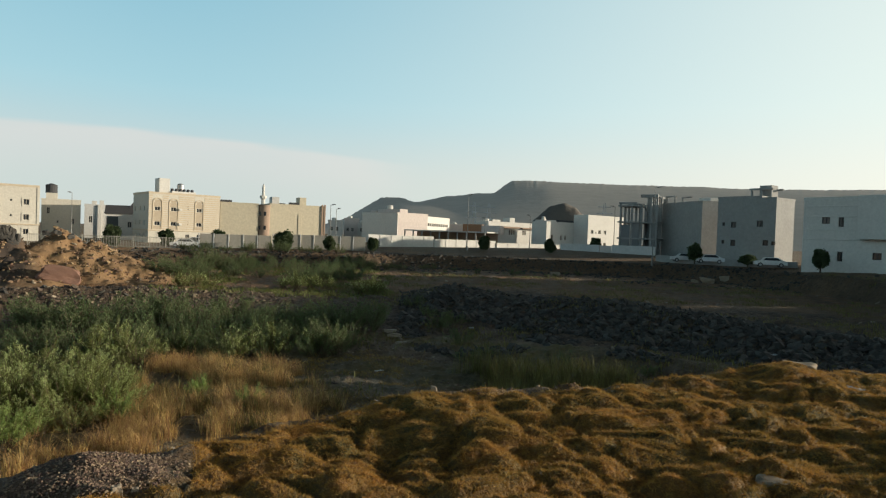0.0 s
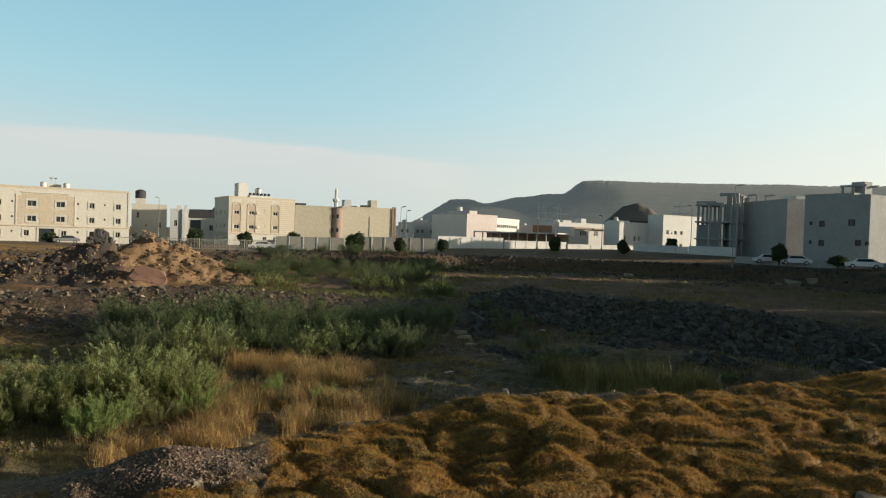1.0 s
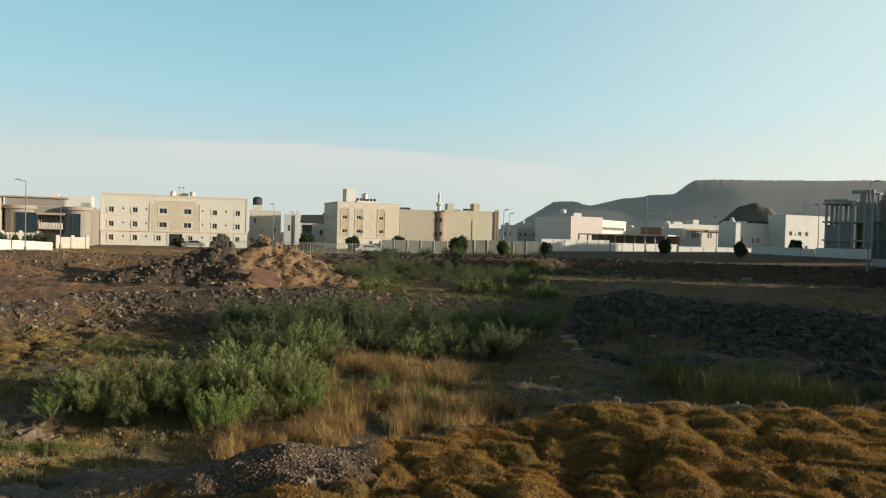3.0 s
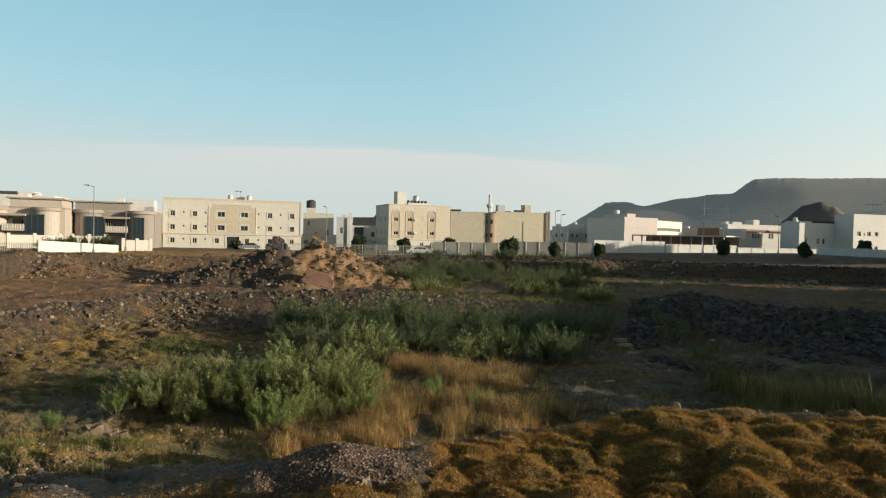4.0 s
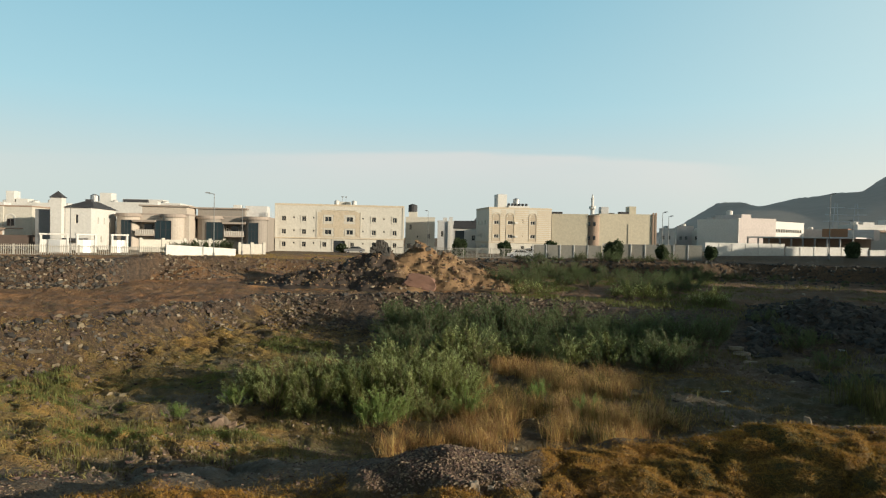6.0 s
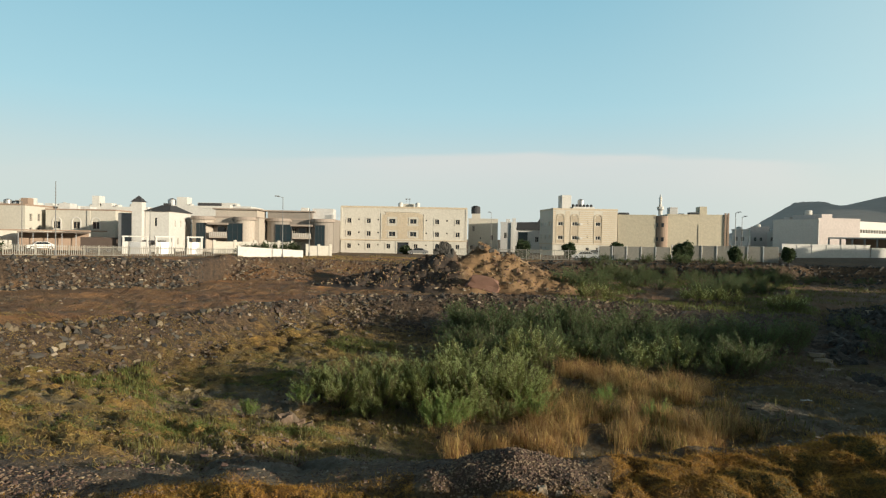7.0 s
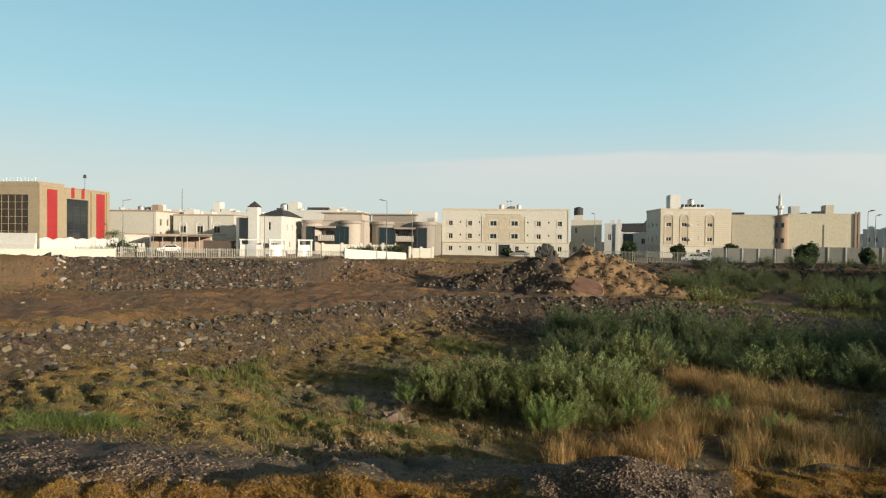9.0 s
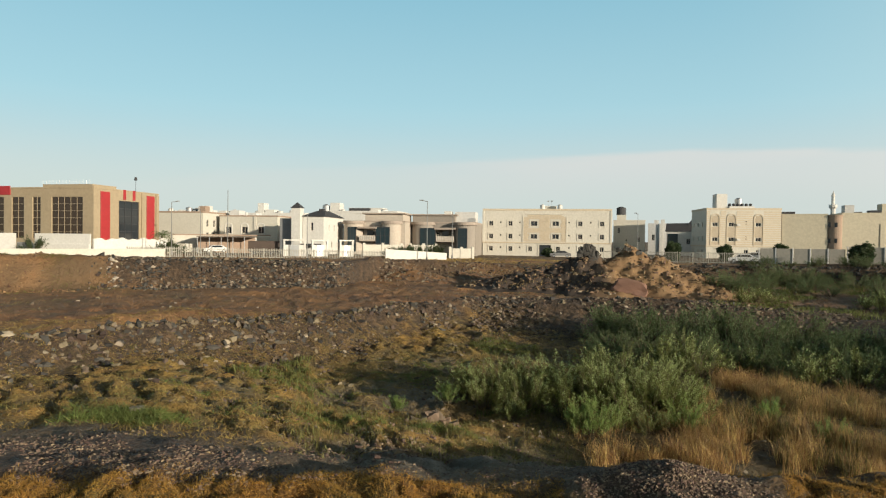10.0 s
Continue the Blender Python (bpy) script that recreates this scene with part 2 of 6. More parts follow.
def surface(x, y):
    """The ground's height at a point, with its unevenness, hummocks on the near bank and the gravel heap."""
    r, a = math.hypot(x, y), math.degrees(math.atan2(-x, y))
    h = float(ground_z(np.array(x), np.array(y)))
    return h + relief(x, y, r, a)


def tussock(v, r, a, edge):
    """Where mossy cushions grow on the plot floor, and how high they stand at a point."""
    lip = float(slope_lip(a))
    k = min(1.0, max(0.0, (r - edge - 1.2 - float(gravel_depth(a))) / 2.5)) * min(1.0, max(0.0, (lip - 3 - r) / 5)) * min(1.0, max(0.0, (a - 34) / 12))
    if k <= 0:
        return 0.0, 0.0
    k *= min(1.0, max(0.0, 0.9 + 1.4 * noise.noise(v * 0.11 + Vector((3, 1, 6)))))
    k *= 1 - 0.9 * math.exp(-((a - 51) / 6.0) ** 2 - ((r - 28.5) / 3.5) ** 2)
    return k, 0.7 * dome(warp(v), 1.15) + 0.3 * dome(warp(v) + Vector((3, 8, 0)), 0.5)


def relief(x, y, r, a):
    fade = min(1.0, r / 6) * (1 if r < 95 else max(0.0, (108 - r) / 13))
    if fade <= 0 or not -41 < a < 87:
        return 0.0
    v = Vector((x, y, 0))
    h = fade * (0.20 * noise.noise(v * 0.22) + 0.10 * noise.noise(v * 0.9) + 0.05 * noise.noise(v * 2.3))
    edge = np.interp(a, EDGE_A, EDGE_R)
    moss = 1 - min(1.0, max(0.0, (r - edge + 0.6) / 2.2))
    du, dr = radians(a - 28.0) * 9.8, r - 9.8
    moss *= 1 - math.exp(-(du / 1.5) ** 2 - (dr / 1.0) ** 2)
    if moss > 0:
        h += moss * min(1.0, (r / 5) ** 2) * (1 - 0.3 * min(1.0, max(0.0, (a - 36) / 10))) * (0.29 * dome(warp(v), 0.66) + 0.08 * dome(warp(v) + Vector((7, 3, 0)), 0.36) + 0.28 * noise.noise(v * 0.42) + 0.12 * noise.noise(v * 1.3) - 0.18)
    if moss <= 0 and r > edge + 2 and a > 34:
        k, t = tussock(v, r, a, edge)
        h += k * (0.42 * t - 0.16)
    if moss <= 0 and r > 24:
        swell = Vector((r * 0.42, radians(a) * r * 0.10, 4))
        h += fade * (0.12 * noise.noise(v * 1.7) + 0.12 * min(1.0, (r - 24) / 20) * noise.noise(swell) + 0.05 * noise.noise(swell * 2.7) + 0.14 * noise.noise(v * 0.6) + 0.08 * noise.noise(v * 3.1))
    spoil = math.exp(-(radians(a - 49.5) * 86 / 4.5) ** 2 - ((r - 85.5) / 3.0) ** 2) + 0.7 * math.exp(-(radians(a - 45.5) * 92 / 4.0) ** 2 - ((r - 92) / 2.5) ** 2)
    h += 1.2 * spoil * (1 + 0.5 * noise.noise(v * 0.8))
    return h + 0.40 * math.exp(-(du / 1.1) ** 2 - (dr / 0.8) ** 2)


def ground_mesh():
    az = np.concatenate([np.arange(-180, -40, 4.0), np.arange(-40, 86, 0.22), np.arange(86, 180, 4.0)])
    rad = np.concatenate([[0.02, 0.7], np.geomspace(2.0, 30, 230), np.geomspace(30.2, 128, 200), np.geomspace(135, 4500, 40)])
    m = len(az)
    verts, cover = [], {"moss": [], "orange": [], "track": [], "silt": [], "cushion": [], "pale": [], "green": [], "dark": [], "grit": []}
    edge, foot, lip, b0 = bank_edge(az), slope_foot(az), slope_lip(az), street_bank(az)
    for r in rad:
        x, y = -np.sin(np.radians(az)) * r, np.cos(np.radians(az)) * r
        z = ground_z(x, y)
        verts += [(p, q, h + relief(p, q, r, a)) for p, q, h, a in zip(x, y, z, az)]
        moss = 1 - smooth(edge - 0.6, edge + 1.6, r)
        wob = np.array([noise.noise(Vector((p, q, 0)) * 0.12) for p, q in zip(x, y)])
        wob2 = np.array([noise.noise(Vector((p, q, 5)) * 0.5) for p, q in zip(x, y)])
        dark = np.maximum(smooth(foot - 3, foot + 1, r + 3 * wob2) * (1 - smooth(lip - 1, lip + 6, r + 5 * wob)), smooth(b0 - 1, b0 + 1, r + wob2) * (1 - smooth(b0 + 5, b0 + 8, r)) * np.interp(az, [50, 53, 73, 74.5], [0.7, 1, 1, 0]))
        floor_zone = smooth(edge + 1.2 + gravel_depth(az), edge + 4 + gravel_depth(az), r) * (1 - smooth(foot - 4, foot + 1, r))
        gravel = np.interp(az, [57, 60, 82, 84], [0, 1, 1, 0]) * smooth(edge - 0.2, edge + 0.4, r) * (1 - smooth(edge + gravel_depth(az) - 0.4, edge + gravel_depth(az) + 0.4, r + wob2)) + smooth(edge - 0.2, edge + 1.5, r) * (1 - smooth(edge + 2, edge + 3.5 + 2.5 * (az < 40), r)) * np.interp(az, [34, 42], [0.7, 0])
        heap = np.exp(-((np.radians(az - 28) * 9.8) / 1.5) ** 2 - ((r - 9.9) / 1.0) ** 2)
        # the thicket's shadow to its left, painted as a dark patch of soil
        thicket_shade = np.exp(-((az - 44) / 7) ** 2 - ((r - 35) / 6.5) ** 2) * np.clip(0.8 + wob2, 0, 1)
        cushions = np.zeros(m)
        if 10 < r < 62:
            for q in np.nonzero((az > 34) & (az < 86) & (r > edge + 4) & (r < lip))[0]:
                k, t = tussock(Vector((x[q], y[q], 0)), r, az[q], edge[q])
                cushions[q] = min(1.0, max(0.0, k * (2.0 * t - 0.25)))
        cover["moss"] += list(moss * (1 - np.clip(heap * 1.6, 0, 1)))
        cover["cushion"] += list(cushions)
        silt = 0.7 * np.exp(-((az - 50) / 9.0) ** 2 - ((r - 12.8) / 2.4) ** 2) + 0.6 * np.exp(-((az - 52) / 5) ** 2 - ((r - 28.5) / 2.5) ** 2) + 0.65 * np.exp(-((az - 6) / 5) ** 2 - ((r - 23) / 7) ** 2)
        cover["silt"] += list(np.clip(silt * np.clip(0.9 + 1.3 * wob2, 0, 1), 0, 1))
        cover["orange"] += list(smooth(lip - 2, lip + 4, r + 6 * wob) * (1 - smooth(118, 124, r)) * np.clip(0.75 + wob, 0, 1) * np.interp(az, [-2, 16, 24, 28, 50, 62, 74, 80], [0.35, 0.35, 0.5, 1, 1, 0.8, 0.7, 0.6]))
        rut = np.array([noise.noise(Vector((r * 0.45 + 0.4 * noise.noise(Vector((p, q, 2)) * 0.1), a * 0.035, 4))) + 0.5 * noise.noise(Vector((r * 1.2, a * 0.10, 9))) for p, q, a in zip(x, y, az)]) if r < 130 else 0 * az
        cover["track"] += list(smooth(lip + 1, lip + 4, r) * (1 - smooth(b0 - 2, b0, r)) * np.clip(0.35 + 1.7 * rut, 0, 1))
        cover["pale"] += list(floor_zone * np.clip(0.35 + 1.6 * wob2, 0, 1) * np.interp(az, [-40, 0, 6, 14, 40, 60, 86], [0.1, 0.4, 0.8, 0.7, 0.9, 0.8, 0.3]))
        cover["green"] += list(floor_zone * np.clip(0.55 + 1.2 * wob, 0, 1))
        # gully and right-hand field: the buildings' shade is also put into the soil colour
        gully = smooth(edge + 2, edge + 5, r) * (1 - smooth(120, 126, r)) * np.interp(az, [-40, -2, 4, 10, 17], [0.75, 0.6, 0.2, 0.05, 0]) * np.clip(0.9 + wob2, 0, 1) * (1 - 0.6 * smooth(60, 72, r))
        cover["dark"] += list(np.clip(np.maximum(np.maximum(np.maximum(np.maximum(dark, thicket_shade), gully), 0.5 * gravel), heap * 1.5), 0, 1))
        cover["grit"] += list(np.clip(gravel, 0, 1))
    n = len(rad)
    i = np.arange(n - 1)[:, None] * m + np.arange(m)[None]
    k = np.arange(n - 1)[:, None] * m + (np.arange(m)[None] + 1) % m
    ob = bulk("ground", verts, np.stack([i, i + m, k + m, k], -1).reshape(-1, 4)[:, ::-1], SOIL, True)
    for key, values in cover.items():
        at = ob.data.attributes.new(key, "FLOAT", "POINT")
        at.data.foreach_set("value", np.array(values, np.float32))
    return ob


def soil_material():
    """Bare soil, changing to moss, orange earth, pale silt, green sward, dark stones and painted shade by the ground's
    cover layers.
    """
    m = material("bare_soil", (0.150, 0.102, 0.058), second=(0.085, 0.060, 0.036), scale=0.4, fine=6, bump=0.6)
    n, l = m.node_tree.nodes, m.node_tree.links
    b = n["Principled BSDF"]
    col = b.inputs["Base Color"].links[0].from_socket
    geo = n.new("ShaderNodeNewGeometry")
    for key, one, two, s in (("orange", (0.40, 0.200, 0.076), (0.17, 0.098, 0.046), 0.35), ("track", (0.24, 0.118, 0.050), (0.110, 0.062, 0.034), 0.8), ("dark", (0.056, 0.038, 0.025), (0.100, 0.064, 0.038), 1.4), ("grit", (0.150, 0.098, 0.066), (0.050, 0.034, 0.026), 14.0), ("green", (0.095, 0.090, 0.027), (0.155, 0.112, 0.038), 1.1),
                             ("pale", (0.17, 0.138, 0.098), (0.09, 0.072, 0.046), 2.0), ("silt", (0.27, 0.235, 0.185), (0.14, 0.12, 0.09), 1.6), ("cushion", (0.37, 0.215, 0.054), (0.22, 0.160, 0.042), 0.5), ("moss", (0.20, 0.10, 0.020), (0.085, 0.070, 0.017), 0.9)):
        t = n.new("ShaderNodeTexNoise")
        t.inputs["Scale"].default_value, t.inputs["Detail"].default_value = s, 5
        l.new(geo.outputs["Position"], t.inputs["Vector"])
        r = n.new("ShaderNodeMapRange")
        r.inputs["From Min"].default_value, r.inputs["From Max"].default_value = 0.38, 0.62
        l.new(t.outputs["Fac"], r.inputs["Value"])
        x = n.new("ShaderNodeMix")
        x.data_type = "RGBA"
        x.inputs["A"].default_value, x.inputs["B"].default_value = (*one, 1), (*two, 1)
        l.new(r.outputs["Result"], x.inputs["Factor"])
        at = n.new("ShaderNodeAttribute")
        at.attribute_name = key
        y = n.new("ShaderNodeMix")
        y.data_type = "RGBA"
        l.new(at.outputs["Fac"], y.inputs["Factor"])
        l.new(col, y.inputs["A"])
        l.new(x.outputs["Result"], y.inputs["B"])
        col = y.outputs["Result"]
    # broken stones in the dark layer
    at = n.new("ShaderNodeAttribute")
    at.attribute_name = "dark"
    cells = n.new("ShaderNodeTexVoronoi")
    cells.inputs["Scale"].default_value = 5.0
    l.new(geo.outputs["Position"], cells.inputs["Vector"])
    one = n.new("ShaderNodeSeparateColor")
    l.new(cells.outputs["Color"], one.inputs["Color"])
    shade = n.new("ShaderNodeMapRange")
    shade.inputs["To Min"].default_value, shade.inputs["To Max"].default_value = 0.6, 1.3
    l.new(one.outputs["Red"], shade.inputs["Value"])
    hsv = n.new("ShaderNodeHueSaturation")
    l.new(shade.outputs["Result"], hsv.inputs["Value"])
    l.new(at.outputs["Fac"], hsv.inputs["Fac"])
    l.new(col, hsv.inputs["Color"])
    col = hsv.outputs["Color"]
    high = n.new("ShaderNodeMath")
    high.operation = "MULTIPLY"
    l.new(cells.outputs["Distance"], high.inputs[0])
    l.new(at.outputs["Fac"], high.inputs[1])
    relief_node = n.new("ShaderNodeBump")
    relief_node.invert = True
    relief_node.inputs["Strength"].default_value, relief_node.inputs["Distance"].default_value = 0.5, 0.10
    l.new(high.outputs[0], relief_node.inputs["Height"])
    l.new(b.inputs["Normal"].links[0].from_socket, relief_node.inputs["Normal"])
    clods = n.new("ShaderNodeTexNoise")
    clods.inputs["Scale"].default_value, clods.inputs["Detail"].default_value, clods.inputs["Roughness"].default_value = 1.5, 7, 0.68
    l.new(geo.outputs["Position"], clods.inputs["Vector"])
    clod_bump = n.new("ShaderNodeBump")
    clod_bump.inputs["Strength"].default_value, clod_bump.inputs["Distance"].default_value = 0.85, 0.55
    l.new(clods.outputs["Fac"], clod_bump.inputs["Height"])
    l.new(relief_node.outputs["Normal"], clod_bump.inputs["Normal"])
    l.new(clod_bump.outputs["Normal"], b.inputs["Normal"])
    l.new(col, b.inputs["Base Color"])
    return m


SOIL = soil_material()
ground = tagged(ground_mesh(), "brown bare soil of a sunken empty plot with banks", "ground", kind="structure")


# ---- mountains ----
def ridge_mesh(pairs, dist, depth, rough):
    """A mountain whose skyline follows the pairs of bearing and slope."""
    bearings, slopes = zip(*pairs[::-1])
    az = np.arange(bearings[0], bearings[-1], 0.1)
    sky_line = np.interp(az, bearings, slopes)
    sky_line = np.convolve(np.pad(sky_line, 2, mode="edge"), np.ones(5) / 5, mode="valid")
    broad = np.convolve(np.pad(sky_line, 40, mode="edge"), np.ones(81) / 81, mode="valid")
    verts = []
    n = 25
    for k in range(n):
        u = k / (n - 1)
        near_crest = math.exp(-((2 * u - 1) * 4) ** 2)
        for a, exact, soft_line in zip(az, sky_line, broad):
            s = soft_line + (exact - soft_line) * near_crest
            p = P(a, dist + (u - 0.5) * depth)
            bumps = noise.fractal(p * (5.0 / depth), 1.0, 2.0, 6)
            h = (dist * s + 4) * (1 - abs(2 * u - 1) ** 1.3)
            h *= 1 + rough * bumps * min(1.0, abs(2 * u - 1) * 2 + 0.22)
            h += math.exp(-((2 * u - 1) * 5) ** 2) * min(1.0, h / 40) * dist * (0.0006 * noise.noise(Vector((a * 0.9, u * 5, 7))) + 0.0008 * noise.noise(Vector((a * 3.2, u * 10, 3))))
            verts.append((p.x, p.y, max(0.0, h)))
    m = len(az)
    i = np.arange(n - 1)[:, None] * m + np.arange(m - 1)[None]
    return verts, np.stack([i, i + m, i + m + 1, i + 1], -1).reshape(-1, 4)


MOUNTAIN_LINE = [(11, 0.004), (8.7, 0.018), (7.4, 0.0345), (6.2, 0.047), (5.4, 0.057), (3.6, 0.0575), (2.4, 0.0505), (1.8, 0.0522), (-0.2, 0.062), (-1.6, 0.064), (-2.6, 0.0675), (-4.6, 0.069), (-5.2, 0.0785), (-6.1, 0.0895), (-7.5, 0.0905), (-8.6, 0.090), (-11.2, 0.0888), (-15.4, 0.0868), (-21.5, 0.0845), (-26, 0.0815), (-36, 0.08), (-50, 0.05), (-60, 0.0)]
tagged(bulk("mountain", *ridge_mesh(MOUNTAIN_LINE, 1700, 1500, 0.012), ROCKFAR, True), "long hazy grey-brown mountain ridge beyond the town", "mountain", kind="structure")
tagged(bulk("hill", *ridge_mesh([(-6.2, 0.0), (-7.4, 0.020), (-8.6, 0.037), (-9.5, 0.052), (-10.7, 0.0575), (-11.8, 0.050), (-12.7, 0.035), (-14, 0.0)], 800, 120, 0.10), HILLFAR, True), "dark rocky cone-shaped hill behind white houses", "hill", kind="structure")


# ---- buildings ----
def facade(bm, M, w, z0, z1, openings, deep=0.3):
    """A wall in the plane d = 0 of M's (u, d, z), with holes that have reveals."""
    us = sorted({0.0, w, *[v for o in openings for v in o[:2]]})
    zs = sorted({z0, z1, *[v for o in openings for v in o[2:4]]})
    def face(*pts):
        bm.faces.new([bm.verts.new(M @ Vector(p)) for p in pts])
    for u0, u1 in zip(us, us[1:]):
        for a, b in zip(zs, zs[1:]):
            if not any(o[0] <= u0 and u1 <= o[1] and o[2] <= a and b <= o[3] for o in openings):
                face((u0, 0, a), (u1, 0, a), (u1, 0, b), (u0, 0, b))
    for o in openings:
        u0, u1, a, b = o[:4]
        face((u0, 0, a), (u0, deep, a), (u1, deep, a), (u1, 0, a))
        face((u0, 0, b), (u1, 0, b), (u1, deep, b), (u0, deep, b))
        face((u0, 0, a), (u0, 0, b), (u0, deep, b), (u0, deep, a))
        face((u1, 0, a), (u1, deep, a), (u1, deep, b), (u1, 0, b))


def window(ob, M, u0, u1, z0, z1, cols=2, rows=1, frame_mat=None, glass=None, trim=None, deep=0.2):
    """A framed window in an opening: frame and bars, a pane behind them, and a raised surround where there is one."""
    bm, t = bmesh.new(), 0.06
    for i in range(cols + 1):
        u = u0 + (u1 - u0) * i / cols
        u = min(max(u, u0 + t / 2), u1 - t / 2)
        box(bm, u - t / 2, u + t / 2, deep - 0.05, deep + 0.02, z0, z1)
    for i in range(rows + 1):
        z = min(max(z0 + (z1 - z0) * i / rows, z0 + t / 2), z1 - t / 2)
        box(bm, u0, u1, deep - 0.045, deep + 0.015, z - t / 2, z + t / 2)
    bm.transform(M)
    f = part("window", bm, frame_mat or FRAME, ob)
    bm = block(u0, u1, deep + 0.03, deep + 0.06, z0, z1)
    bm.transform(M)
    part("pane", bm, glass or GLASS, f)
    if trim:
        bm = bmesh.new()
        for q in ((u0 - 0.28, u0, z0 - 0.28, z1 + 0.28), (u1, u1 + 0.28, z0 - 0.28, z1 + 0.28), (u0, u1, z1, z1 + 0.28), (u0, u1, z0 - 0.28, z0)):
            box(bm, q[0], q[1], -0.09, 0.01, q[2], q[3])
        bm.transform(M)
        part("surround", bm, trim, f)
    return f


def house(name, left, right, depth, top, label, wall=None, base=None, front=(), side=(), end=(), cap=None, category="building", trim=None, group="", parapet=0.5, front_look=None, **look_of):
    """A house by the bearings and distances of its front corners. An Empty at the front left corner; x runs along the front, y inwards.
    front, side (at the left) and end (at the right) are lists of openings u0, u1, z0, z1."""
    wall = wall or CREAM
    a, b = P(*left), P(*right)
    e = b - a
    base = float(street_z((left[0] + right[0]) / 2)) if base is None else base
    ob = tagged(new(name), label, category, group)
    ob.matrix_basis = Matrix.Translation((a.x, a.y, base)) @ Matrix.Rotation(math.atan2(e.y, e.x), 4, "Z")
    w, h = e.length, top - base
    planes = ((Matrix.Identity(4), w, front), (Matrix.Translation((0, depth, 0)) @ Matrix.Rotation(radians(-90), 4, "Z"), depth, side),
              (Matrix.Translation((w, 0, 0)) @ Matrix.Rotation(radians(90), 4, "Z"), depth, end))
    bm = bmesh.new()
    for M, length, holes in planes:
        facade(bm, M, length, -2.0, h, holes)
    for q in (((0, depth, -2), (0, depth, h), (w, depth, h), (w, depth, -2)), ((0, 0, h - 0.02), (w, 0, h - 0.02), (w, depth, h - 0.02), (0, depth, h - 0.02))):
        bm.faces.new([bm.verts.new(v) for v in q])
    part("wall", bm, wall, ob)
    for M, length, holes in planes:
        for o in holes:
            wide = (o[1] - o[0]) > 0.6
            window(ob, M, *o[:4], cols=o[4] if len(o) > 4 else (2 if wide else 1), rows=o[5] if len(o) > 5 else 1, trim=trim if wide else None, **(front_look if front_look and holes is front else look_of))
    if parapet:
        bm = bmesh.new()
        for x0, x1, y0, y1 in ((-0.06, w + 0.06, -0.06, 0.18), (-0.06, w + 0.06, depth - 0.18, depth + 0.06), (-0.06, 0.18, 0.18, depth - 0.18), (w - 0.18, w + 0.06, 0.18, depth - 0.18)):
            box(bm, x0, x1, y0, y1, h + 0.003, h + parapet)
        part("parapet", bm, cap or wall, ob)
    return ob, w, h


TOGETHER = ("rail", "roof_frame", "roof_rail", "balcony", "roof_beam")


def add(ob, name, mat, *boxes, label=""):
    """A part for each box x0, x1, y0, y1, z0, z1; frames and rails stay one part."""
    for some in ([boxes] if name in TOGETHER else [[q] for q in boxes]):
        bm = bmesh.new()
        for q in some:
            box(bm, *q)
        bmesh.ops.bevel(bm, geom=list(bm.edges), offset=0.02, segments=1, affect="EDGES")
        made = part(name, bm, mat, ob, label)
    return made


def add_tank(ob, x, y, z, r=0.7, h=1.3, mat=None, name="water_tank"):
    bm = bmesh.new()
    tube(bm, x, y, z, z + h * 0.85, r, r, 14)
    tube(bm, x, y, z + h * 0.851, z + h, r, r * 0.3, 14)
    return part(name, bm, mat or WHITE, ob, "domed rooftop water tank")


def add_arch(ob, M, u, z0, z1, half, mat, name, out=0.08, ring=0.16, seg=12):
    """A raised band round an arch: two jambs and a half ring."""
    bm = bmesh.new()
    box(bm, u - half - ring, u - half, -out, 0.01, z0, z1)
    box(bm, u + half, u + half + ring, -out, 0.01, z0, z1)
    for i in range(seg):
        q = [math.pi * (i + k) / seg for k in (0, 1)]
        pts = [(u + r * math.cos(t), d, z1 + r * math.sin(t)) for d in (-out, 0.01) for t in q for r in (half, half + ring)]
        v = [bm.verts.new(p) for p in pts]
        for f in ((0, 1, 3, 2), (0, 2, 6, 4), (1, 5, 7, 3), (4, 6, 7, 5)):
            bm.faces.new([v[j] for j in f])
    bm.transform(M)
    return part(name, bm, mat, ob)


I4 = Matrix.Identity(4)

# the long cream block
b1_cols = [(1.9, 0.95), (6.35, 0.95), (11.75, 1.5), (16.6, 1.5), (22.1, 0.95), (26.9, 0.95)]
b1_small = [4.1, 8.5, 19.6, 24.4]
b1_front = [(c - w / 2, c + w / 2, z - 0.55, z + 0.55) for z in (7.55, 4.6) for c, w in b1_cols]
b1_front += [(c - 0.2, c + 0.2, z, z + 0.42) for z in (7.6, 4.65, 1.85) for c in b1_small]
b1_front += [(c - 0.45, c + 0.45, 1.2, 2.3) for c in (1.9, 6.35, 10.9, 17.2, 22.1, 26.9)]
b1_front += [(12.9, 15.6, 0.0, 2.7, 1, 1)]
B1, w, h = house("apartment_building", (43.0, 150), (31.9, 150), 16, 10.75, "long cream three-storey apartment block with carved stone panel", CREAM, 0.25, b1_front, cap=STONE, trim=CREAM, parapet=0.42)
add(B1, "string_course", STONE, (-0.15, w + 0.15, -0.22, 0.0, 3.05, 3.3))
add(B1, "corner_trim", CREAM, (-0.12, 0.35, -0.1, 0.0, 3.3, h))
add(B1, "corner_trim", CREAM, (w - 0.35, w + 0.12, -0.1, 0.0, 3.3, h))
bm = bmesh.new()
random.seed(5)
holes = [o[:4] for o in b1_front]
